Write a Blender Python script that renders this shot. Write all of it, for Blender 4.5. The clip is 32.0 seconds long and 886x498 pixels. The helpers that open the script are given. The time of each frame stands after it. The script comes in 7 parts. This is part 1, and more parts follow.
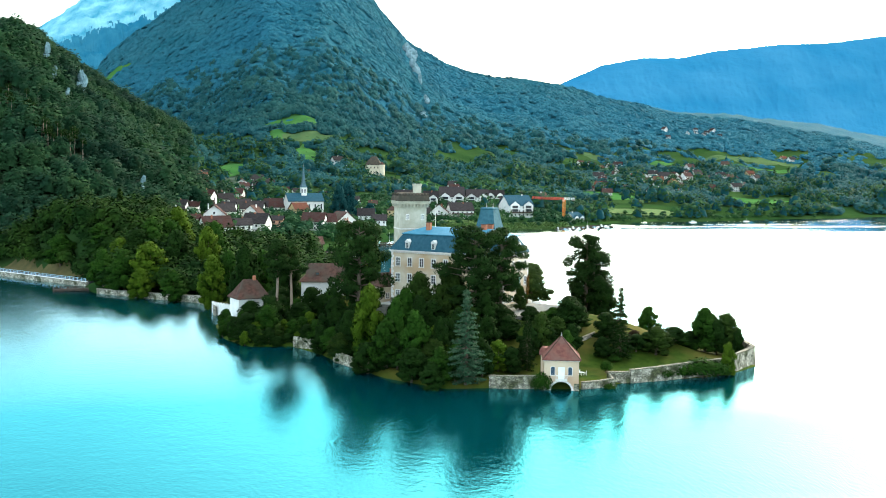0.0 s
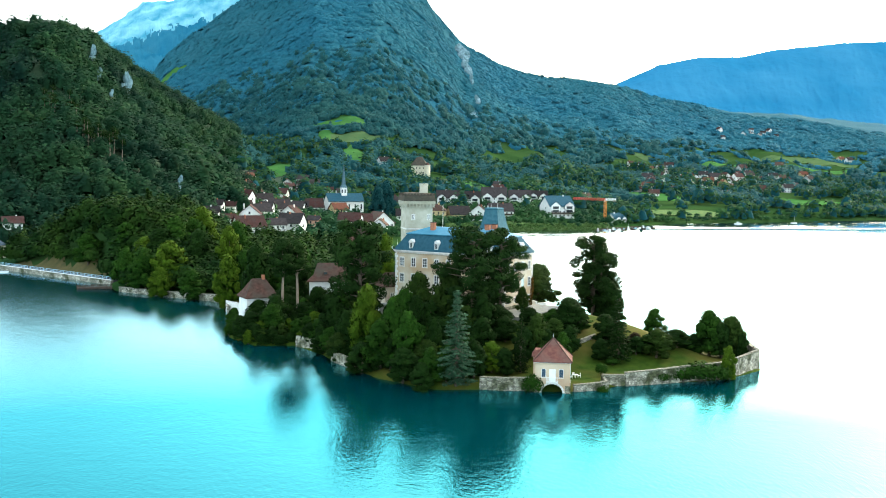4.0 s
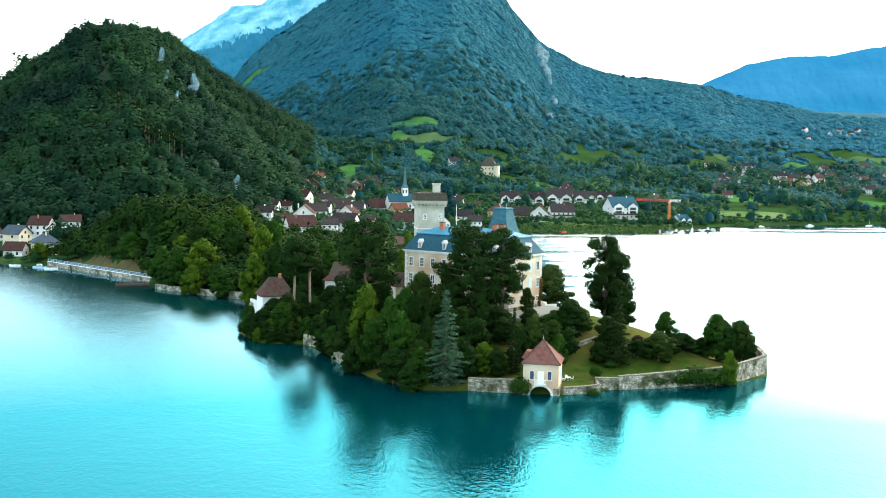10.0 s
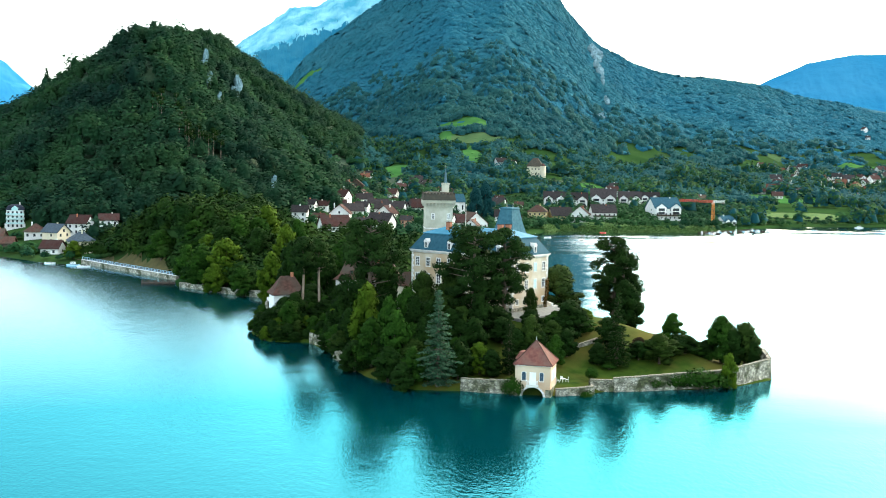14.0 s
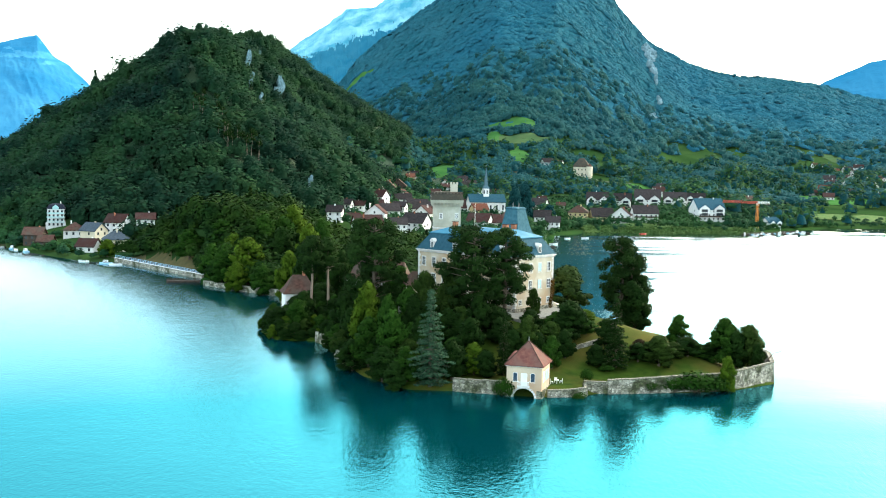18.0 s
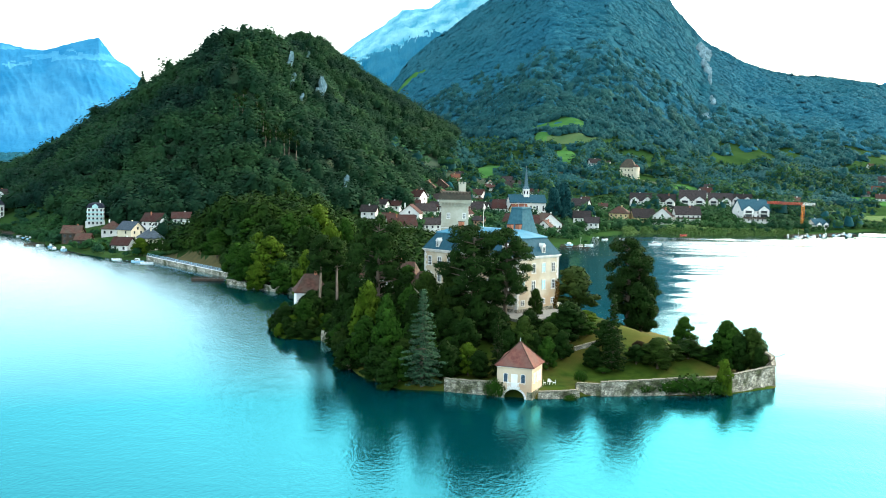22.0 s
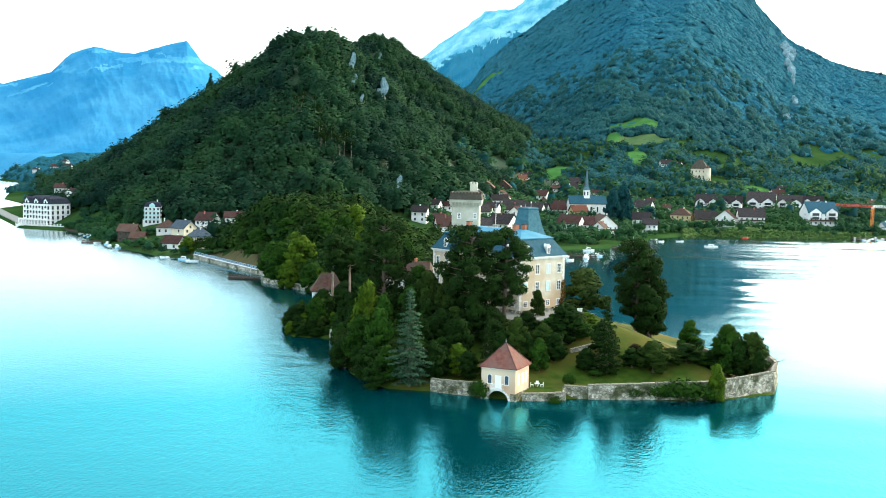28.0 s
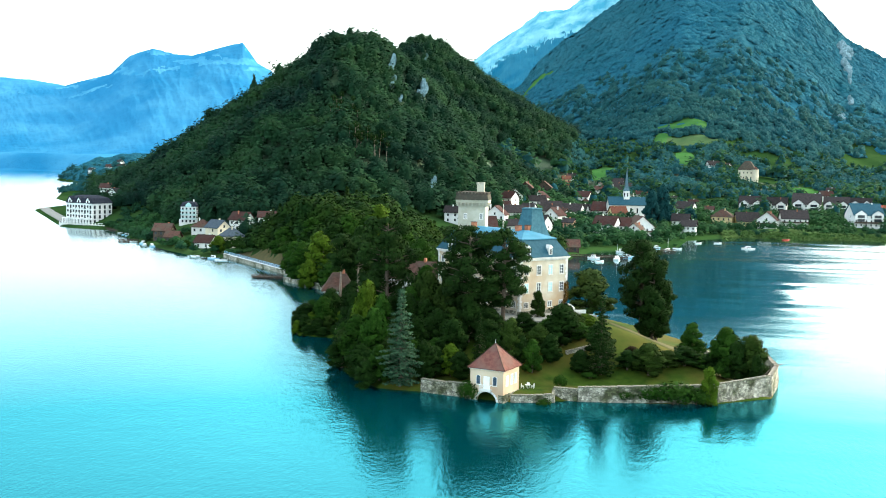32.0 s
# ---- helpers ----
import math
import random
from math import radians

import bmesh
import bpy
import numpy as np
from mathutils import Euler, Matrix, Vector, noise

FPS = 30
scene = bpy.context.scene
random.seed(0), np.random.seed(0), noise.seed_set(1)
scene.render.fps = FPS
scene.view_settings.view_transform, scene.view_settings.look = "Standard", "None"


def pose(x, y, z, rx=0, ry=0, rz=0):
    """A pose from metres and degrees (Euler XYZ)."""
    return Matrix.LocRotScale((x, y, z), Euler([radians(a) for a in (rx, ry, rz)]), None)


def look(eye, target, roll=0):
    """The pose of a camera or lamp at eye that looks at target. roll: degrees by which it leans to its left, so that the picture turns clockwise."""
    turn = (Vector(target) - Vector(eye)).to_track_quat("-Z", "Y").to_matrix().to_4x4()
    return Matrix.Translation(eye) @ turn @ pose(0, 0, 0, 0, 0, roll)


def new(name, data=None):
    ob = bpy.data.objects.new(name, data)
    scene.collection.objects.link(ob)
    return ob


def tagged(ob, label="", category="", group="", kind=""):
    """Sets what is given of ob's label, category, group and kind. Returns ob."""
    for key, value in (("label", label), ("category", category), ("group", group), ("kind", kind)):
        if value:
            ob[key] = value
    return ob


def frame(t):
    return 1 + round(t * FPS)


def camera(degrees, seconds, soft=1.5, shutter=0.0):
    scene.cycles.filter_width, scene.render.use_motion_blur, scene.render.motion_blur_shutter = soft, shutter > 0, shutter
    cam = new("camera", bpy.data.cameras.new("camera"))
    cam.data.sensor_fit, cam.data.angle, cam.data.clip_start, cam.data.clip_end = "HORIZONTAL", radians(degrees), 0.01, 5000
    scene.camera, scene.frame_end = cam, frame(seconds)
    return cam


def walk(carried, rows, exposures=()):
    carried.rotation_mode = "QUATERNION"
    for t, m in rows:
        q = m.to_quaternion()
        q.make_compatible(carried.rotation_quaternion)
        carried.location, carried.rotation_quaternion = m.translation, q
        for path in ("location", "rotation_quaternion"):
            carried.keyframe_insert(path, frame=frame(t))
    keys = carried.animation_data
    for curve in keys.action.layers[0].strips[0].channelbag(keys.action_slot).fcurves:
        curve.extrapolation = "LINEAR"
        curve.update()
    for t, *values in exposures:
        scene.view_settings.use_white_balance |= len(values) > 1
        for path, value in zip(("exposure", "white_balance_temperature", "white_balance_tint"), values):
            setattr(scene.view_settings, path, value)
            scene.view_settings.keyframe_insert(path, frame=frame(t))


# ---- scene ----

# ---------------------------------------------------------------- camera
cam = camera(44.85, 32.0, soft=1.0)
PATH = [
    (0, pose(-52.04, -110.14, 44.84, 85.448, -0.749, -12.361)),
    (2, pose(-45.25, -110.79, 44.82, 85.446, -0.758, -10.812)),
    (4, pose(-38.59, -111.36, 44.80, 85.443, -0.770, -9.254)),
    (6, pose(-32.03, -111.83, 44.77, 85.440, -0.783, -7.694)),
    (8, pose(-25.54, -112.18, 44.74, 85.435, -0.798, -6.134)),
    (10, pose(-19.12, -112.40, 44.70, 85.430, -0.814, -4.577)),
    (12, pose(-12.72, -112.46, 44.66, 85.424, -0.833, -3.025)),
    (14, pose(-6.36, -112.37, 44.62, 85.417, -0.853, -1.476)),
    (16, pose(0.00, -112.12, 44.59, 85.409, -0.874, 0.069)),
    (18, pose(6.35, -111.70, 44.55, 85.402, -0.898, 1.610)),
    (20, pose(12.69, -111.11, 44.52, 85.394, -0.923, 3.149)),
    (22, pose(19.02, -110.35, 44.50, 85.386, -0.949, 4.685)),
    (24, pose(25.33, -109.44, 44.48, 85.378, -0.978, 6.217)),
    (26, pose(31.61, -108.38, 44.48, 85.372, -1.008, 7.745)),
    (28, pose(37.84, -107.18, 44.48, 85.366, -1.040, 9.264)),
    (30, pose(44.01, -105.86, 44.49, 85.361, -1.073, 10.771)),
    (32, pose(50.09, -104.44, 44.52, 85.359, -1.109, 12.258)),
]
walk(cam, PATH, exposures=((0, 1.8, 6450, 0), (32, 1.8, 6450, 0)))

# ---------------------------------------------------------------- light
SUN_AZ, SUN_EL = 47.0, 24.0      # degrees clockwise from +Y, and above the horizon
world = bpy.data.worlds.new("world")
scene.world = world
world.use_nodes = True
wn = world.node_tree
wn.nodes.clear()
w_out = wn.nodes.new("ShaderNodeOutputWorld")
w_bg = wn.nodes.new("ShaderNodeBackground")
w_sky = wn.nodes.new("ShaderNodeTexSky")
w_sky.sky_type = "NISHITA"
w_sky.sun_disc = False
w_sky.sun_elevation = radians(SUN_EL)
w_sky.sun_rotation = radians(SUN_AZ)
w_sky.altitude = 450
w_sky.air_density, w_sky.dust_density, w_sky.ozone_density = 1.0, 7.0, 1.0
w_bg.inputs["Strength"].default_value = 0.125
w_haze = wn.nodes.new("ShaderNodeMix")          # thin even cloud over the clear sky
w_haze.data_type, w_haze.blend_type = "RGBA", "ADD"
w_haze.inputs["Factor"].default_value = 1.0
w_haze.inputs["B"].default_value = (3.0, 3.2, 3.35, 1)
wn.links.new(w_sky.outputs[0], w_haze.inputs["A"])
wn.links.new(w_haze.outputs["Result"], w_bg.inputs[0])
wn.links.new(w_bg.outputs[0], w_out.inputs[0])
sun_data = bpy.data.lights.new("sun", "SUN")
sun_data.energy, sun_data.angle, sun_data.color = 0.6, radians(14), (1.0, 0.93, 0.84)
sun = new("sun", sun_data)
a, e = radians(SUN_AZ), radians(SUN_EL)
sun.matrix_world = look((math.sin(a) * 500, math.cos(a) * 500, 500 * math.tan(e)), (0, 0, 0))


# ---------------------------------------------------------------- materials
def material(name, c1, c2, scale=1.0, rough=0.8, bump=0.3, bump_scale=None, metal=0.0, island=0.0, per_object=0.0, c3=None, big=0.08, emit=0.0, spec=0.3):
    """Two-scale noise between c1 and c2, larger patches towards c3, relief, and a shift per leaf or per object."""
    m = bpy.data.materials.new(name)
    m.use_nodes = True
    nt = m.node_tree
    b = nt.nodes["Principled BSDF"]
    tc = nt.nodes.new("ShaderNodeTexCoord")
    n1 = nt.nodes.new("ShaderNodeTexNoise")
    n1.inputs["Scale"].default_value, n1.inputs["Detail"].default_value = scale, 6
    nt.links.new(tc.outputs["Object"], n1.inputs["Vector"])
    ramp = nt.nodes.new("ShaderNodeValToRGB")
    ramp.color_ramp.elements[0].position, ramp.color_ramp.elements[1].position = 0.32, 0.68
    ramp.color_ramp.elements[0].color, ramp.color_ramp.elements[1].color = (*c1, 1), (*c2, 1)
    nt.links.new(n1.outputs["Fac"], ramp.inputs["Fac"])
    col = ramp.outputs["Color"]
    if c3:
        n2 = nt.nodes.new("ShaderNodeTexNoise")
        n2.inputs["Scale"].default_value, n2.inputs["Detail"].default_value = scale * big, 4
        nt.links.new(tc.outputs["Object"], n2.inputs["Vector"])
        r2 = nt.nodes.new("ShaderNodeValToRGB")
        r2.color_ramp.elements[0].position, r2.color_ramp.elements[1].position = 0.42, 0.66
        nt.links.new(n2.outputs["Fac"], r2.inputs["Fac"])
        mx = nt.nodes.new("ShaderNodeMix")
        mx.data_type = "RGBA"
        nt.links.new(r2.outputs["Color"], mx.inputs["Factor"])
        nt.links.new(col, mx.inputs["A"])
        mx.inputs["B"].default_value = (*c3, 1)
        col = mx.outputs["Result"]
    for amount, node, out in ((island, "ShaderNodeNewGeometry", "Random Per Island"), (per_object, "ShaderNodeObjectInfo", "Random")):
        if amount:
            g = nt.nodes.new(node)
            mr = nt.nodes.new("ShaderNodeMapRange")
            mr.inputs["To Min"].default_value, mr.inputs["To Max"].default_value = 1 - amount, 1 + amount
            nt.links.new(g.outputs[out], mr.inputs["Value"])
            hs = nt.nodes.new("ShaderNodeHueSaturation")
            nt.links.new(mr.outputs["Result"], hs.inputs["Value"])
            nt.links.new(col, hs.inputs["Color"])
            col = hs.outputs["Color"]
    nt.links.new(col, b.inputs["Base Color"])
    b.inputs["Roughness"].default_value, b.inputs["Metallic"].default_value = rough, metal
    b.inputs["Specular IOR Level"].default_value = spec
    if bump:
        n3 = nt.nodes.new("ShaderNodeTexNoise")
        n3.inputs["Scale"].default_value, n3.inputs["Detail"].default_value = bump_scale or scale * 3, 5
        nt.links.new(tc.outputs["Object"], n3.inputs["Vector"])
        bp = nt.nodes.new("ShaderNodeBump")
        bp.inputs["Strength"].default_value, bp.inputs["Distance"].default_value = bump, 0.3 / (bump_scale or scale * 3)
        nt.links.new(n3.outputs["Fac"], bp.inputs["Height"])
        nt.links.new(bp.outputs["Normal"], b.inputs["Normal"])
    # faint glow in the surface's own colour, standing for haze on distant ranges
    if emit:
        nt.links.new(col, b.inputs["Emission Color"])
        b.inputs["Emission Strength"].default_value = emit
    return m


def leaf_material(name, c1, c2, scale=0.35, per_object=0.15):
    m = material(name, c1, c2, scale=scale, rough=0.9, bump=0, island=0.3, per_object=per_object, spec=0.04)
    return m


def water_material():
    m = bpy.data.materials.new("lake_water")
    m.use_nodes = True
    nt = m.node_tree
    nt.nodes.remove(nt.nodes["Principled BSDF"])
    tc = nt.nodes.new("ShaderNodeTexCoord")
    last = None
    for sx, sy, strength, dist in ((1.3, 0.6, 0.35, 0.22), (0.12, 0.15, 0.09, 1.0), (3.0, 1.4, 0.50, 0.10)):
        mp = nt.nodes.new("ShaderNodeMapping")
        mp.inputs["Scale"].default_value = (sx, sy, 1)
        mp.inputs["Rotation"].default_value = (0, 0, 0.35)
        nt.links.new(tc.outputs["Object"], mp.inputs["Vector"])
        n = nt.nodes.new("ShaderNodeTexNoise")
        n.inputs["Scale"].default_value, n.inputs["Detail"].default_value = 1.0, 3
        nt.links.new(mp.outputs[0], n.inputs["Vector"])
        bp = nt.nodes.new("ShaderNodeBump")
        bp.inputs["Strength"].default_value, bp.inputs["Distance"].default_value = strength, dist
        nt.links.new(n.outputs["Fac"], bp.inputs["Height"])
        if last:
            nt.links.new(last.outputs["Normal"], bp.inputs["Normal"])
        last = bp
    # wind: ruffled open water, smoother streaks in the lee of the castle
    lee = nt.nodes.new("ShaderNodeMapping")
    lee.inputs["Location"].default_value, lee.inputs["Scale"].default_value = (-0.47, -2.10, 0), (1 / 95, 1 / 150, 1)
    ball = nt.nodes.new("ShaderNodeTexGradient")
    ball.gradient_type = "SPHERICAL"
    nt.links.new(tc.outputs["Object"], lee.inputs["Vector"])
    nt.links.new(lee.outputs[0], ball.inputs["Vector"])
    band = nt.nodes.new("ShaderNodeMapping")
    band.inputs["Scale"].default_value, band.inputs["Rotation"].default_value = (0.008, 0.05, 1), (0, 0, -0.1)
    nt.links.new(tc.outputs["Object"], band.inputs["Vector"])
    streak = nt.nodes.new("ShaderNodeTexNoise")
    streak.inputs["Scale"].default_value, streak.inputs["Detail"].default_value = 1.0, 5
    nt.links.new(band.outputs[0], streak.inputs["Vector"])
    calm = nt.nodes.new("ShaderNodeMath")
    calm.operation = "ADD"
    nt.links.new(ball.outputs["Fac"], calm.inputs[0])
    nt.links.new(streak.outputs["Fac"], calm.inputs[1])
    wind = nt.nodes.new("ShaderNodeMapRange")
    wind.inputs["From Min"].default_value, wind.inputs["From Max"].default_value = 0.72, 0.95
    wind.inputs["To Min"].default_value, wind.inputs["To Max"].default_value = 1.0, 0.16
    # the far end of the bay lies calm under the village
    far = nt.nodes.new("ShaderNodeSeparateXYZ")
    nt.links.new(tc.outputs["Object"], far.inputs[0])
    ends = []
    for axis, lo, hi, top in ((1, 520, 600, 0.5), (0, -170, -60, 1.0)):
        mr = nt.nodes.new("ShaderNodeMapRange")
        mr.inputs["From Min"].default_value, mr.inputs["From Max"].default_value, mr.inputs["To Max"].default_value = lo, hi, top
        nt.links.new(far.outputs[axis], mr.inputs["Value"])
        ends.append(mr)
    both = nt.nodes.new("ShaderNodeMath")
    both.operation = "MULTIPLY"
    total = nt.nodes.new("ShaderNodeMath")
    total.operation = "ADD"
    for k in (0, 1):
        nt.links.new(ends[k].outputs["Result"], both.inputs[k])
    nt.links.new(both.outputs[0], total.inputs[0])
    nt.links.new(calm.outputs[0], total.inputs[1])
    nt.links.new(total.outputs[0], wind.inputs["Value"])
    open_water = nt.nodes.new("ShaderNodeMapRange")      # more wind on the open side
    open_water.inputs["From Min"].default_value, open_water.inputs["From Max"].default_value = -85, -15
    open_water.inputs["To Min"].default_value, open_water.inputs["To Max"].default_value = 0.55, 0.6
    nt.links.new(far.outputs[0], open_water.inputs["Value"])
    gust = nt.nodes.new("ShaderNodeMath")
    gust.operation = "MULTIPLY"
    east = nt.nodes.new("ShaderNodeMapRange")
    east.inputs["From Min"].default_value, east.inputs["From Max"].default_value = 70, 130
    east.inputs["To Min"].default_value, east.inputs["To Max"].default_value = 0.6, 0.7
    nt.links.new(far.outputs[0], east.inputs["Value"])
    windier = nt.nodes.new("ShaderNodeMath")
    windier.operation = "MAXIMUM"
    nt.links.new(open_water.outputs["Result"], windier.inputs[0])
    nt.links.new(east.outputs["Result"], windier.inputs[1])
    nt.links.new(wind.outputs["Result"], gust.inputs[0])
    nt.links.new(windier.outputs[0], gust.inputs[1])
    flat = nt.nodes.new("ShaderNodeNewGeometry")
    blend = nt.nodes.new("ShaderNodeMix")
    blend.data_type = "VECTOR"
    nt.links.new(gust.outputs[0], blend.inputs["Factor"])
    nt.links.new(flat.outputs["Normal"], blend.inputs["A"])
    nt.links.new(last.outputs["Normal"], blend.inputs["B"])
    # on the open water east and west normals tilt to reflect higher, brighter sky
    lean = nt.nodes.new("ShaderNodeMapRange")
    lean.inputs["From Min"].default_value, lean.inputs["From Max"].default_value = -72, -14
    lean.inputs["To Min"].default_value, lean.inputs["To Max"].default_value = -0.055, 0.0
    nt.links.new(far.outputs[0], lean.inputs["Value"])
    bay = nt.nodes.new("ShaderNodeMapRange")
    bay.inputs["From Min"].default_value, bay.inputs["From Max"].default_value = 35, 95
    bay.inputs["To Min"].default_value, bay.inputs["To Max"].default_value = 0.0, -0.045
    nt.links.new(far.outputs[0], bay.inputs["Value"])
    patchy = nt.nodes.new("ShaderNodeMapRange")
    patchy.inputs["From Min"].default_value, patchy.inputs["From Max"].default_value = 0.40, 0.60
    patchy.inputs["To Min"].default_value, patchy.inputs["To Max"].default_value = 0.35, 1.25
    nt.links.new(streak.outputs["Fac"], patchy.inputs["Value"])
    patchy_tilt = nt.nodes.new("ShaderNodeMath")
    patchy_tilt.operation = "MULTIPLY"
    nt.links.new(bay.outputs["Result"], patchy_tilt.inputs[0])
    nt.links.new(patchy.outputs["Result"], patchy_tilt.inputs[1])
    both_sides = nt.nodes.new("ShaderNodeMath")
    both_sides.operation = "ADD"
    nt.links.new(lean.outputs["Result"], both_sides.inputs[0])
    nt.links.new(patchy_tilt.outputs[0], both_sides.inputs[1])
    normal_tilt = nt.nodes.new("ShaderNodeCombineXYZ")
    nt.links.new(both_sides.outputs[0], normal_tilt.inputs[1])
    leaning = nt.nodes.new("ShaderNodeVectorMath")
    leaning.operation = "ADD"
    nt.links.new(blend.outputs[1], leaning.inputs[0])
    nt.links.new(normal_tilt.outputs[0], leaning.inputs[1])
    facet = nt.nodes.new("ShaderNodeVectorMath")
    facet.operation = "NORMALIZE"
    nt.links.new(leaning.outputs[0], facet.inputs[0])
    body = nt.nodes.new("ShaderNodeBsdfDiffuse")
    body.inputs["Color"].default_value = (0.001, 0.033, 0.041, 1)
    gloss = nt.nodes.new("ShaderNodeBsdfGlossy")
    # the sky's reflection is coloured by view angle: cyan when steep, white when grazing
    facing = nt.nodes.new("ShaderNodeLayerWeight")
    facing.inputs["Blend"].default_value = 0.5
    reflection_tint = nt.nodes.new("ShaderNodeValToRGB")
    reflection_tint.color_ramp.elements[0].position, reflection_tint.color_ramp.elements[1].position = 0.78, 0.955
    reflection_tint.color_ramp.elements[0].color, reflection_tint.color_ramp.elements[1].color = (0.145, 0.63, 0.71, 1), (0.95, 1.0, 1.0, 1)
    nt.links.new(facing.outputs["Facing"], reflection_tint.inputs["Fac"])
    nt.links.new(reflection_tint.outputs["Color"], gloss.inputs["Color"])
    gloss.inputs["Roughness"].default_value = 0.06
    fres = nt.nodes.new("ShaderNodeFresnel")
    fres.inputs["IOR"].default_value = 1.85
    mix = nt.nodes.new("ShaderNodeMixShader")
    for node in (gloss, fres):
        nt.links.new(facet.outputs[0], node.inputs["Normal"])
    # Fresnel stretched so that grazing water mirrors the sky more brightly
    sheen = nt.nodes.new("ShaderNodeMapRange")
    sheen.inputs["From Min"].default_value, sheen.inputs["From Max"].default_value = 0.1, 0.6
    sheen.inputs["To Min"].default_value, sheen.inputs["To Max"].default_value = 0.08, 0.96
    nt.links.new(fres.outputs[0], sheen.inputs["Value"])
    nt.links.new(sheen.outputs["Result"], mix.inputs[0])
    nt.links.new(body.outputs[0], mix.inputs[1])
    nt.links.new(gloss.outputs[0], mix.inputs[2])
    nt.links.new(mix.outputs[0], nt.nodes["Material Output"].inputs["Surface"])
    return m


def masonry_material():
    """Rubble masonry: irregular stones of their own tone, dark joints, moss and stains."""
    m = material("rubble_stone", (0.20, 0.18, 0.14), (0.52, 0.475, 0.385), 0.9, 0.95, 0.6, 5.0, c3=(0.07, 0.075, 0.035), big=0.35)
    nt = m.node_tree
    b = nt.nodes["Principled BSDF"]
    old = b.inputs["Base Color"].links[0].from_socket
    tc = nt.nodes.new("ShaderNodeTexCoord")
    mp = nt.nodes.new("ShaderNodeMapping")
    mp.inputs["Scale"].default_value = (1.9, 1.9, 3.0)
    nt.links.new(tc.outputs["Object"], mp.inputs["Vector"])
    v1 = nt.nodes.new("ShaderNodeTexVoronoi")
    v2 = nt.nodes.new("ShaderNodeTexVoronoi")
    v2.feature = "DISTANCE_TO_EDGE"
    for v in (v1, v2):
        v.inputs["Scale"].default_value = 1.0
        nt.links.new(mp.outputs[0], v.inputs["Vector"])
    joint = nt.nodes.new("ShaderNodeMapRange")
    joint.inputs["From Max"].default_value = 0.09
    joint.inputs["To Min"].default_value = 0.35
    nt.links.new(v2.outputs["Distance"], joint.inputs["Value"])
    sep = nt.nodes.new("ShaderNodeSeparateColor")
    nt.links.new(v1.outputs["Color"], sep.inputs[0])
    tone = nt.nodes.new("ShaderNodeMapRange")
    tone.inputs["To Min"].default_value, tone.inputs["To Max"].default_value = 0.55, 1.5
    nt.links.new(sep.outputs[0], tone.inputs["Value"])
    mul = nt.nodes.new("ShaderNodeMath")
    mul.operation = "MULTIPLY"
    nt.links.new(joint.outputs[0], mul.inputs[0])
    nt.links.new(tone.outputs[0], mul.inputs[1])
    hs = nt.nodes.new("ShaderNodeHueSaturation")
    nt.links.new(mul.outputs[0], hs.inputs["Value"])
    nt.links.new(old, hs.inputs["Color"])
    nt.links.new(hs.outputs["Color"], b.inputs["Base Color"])
    return m


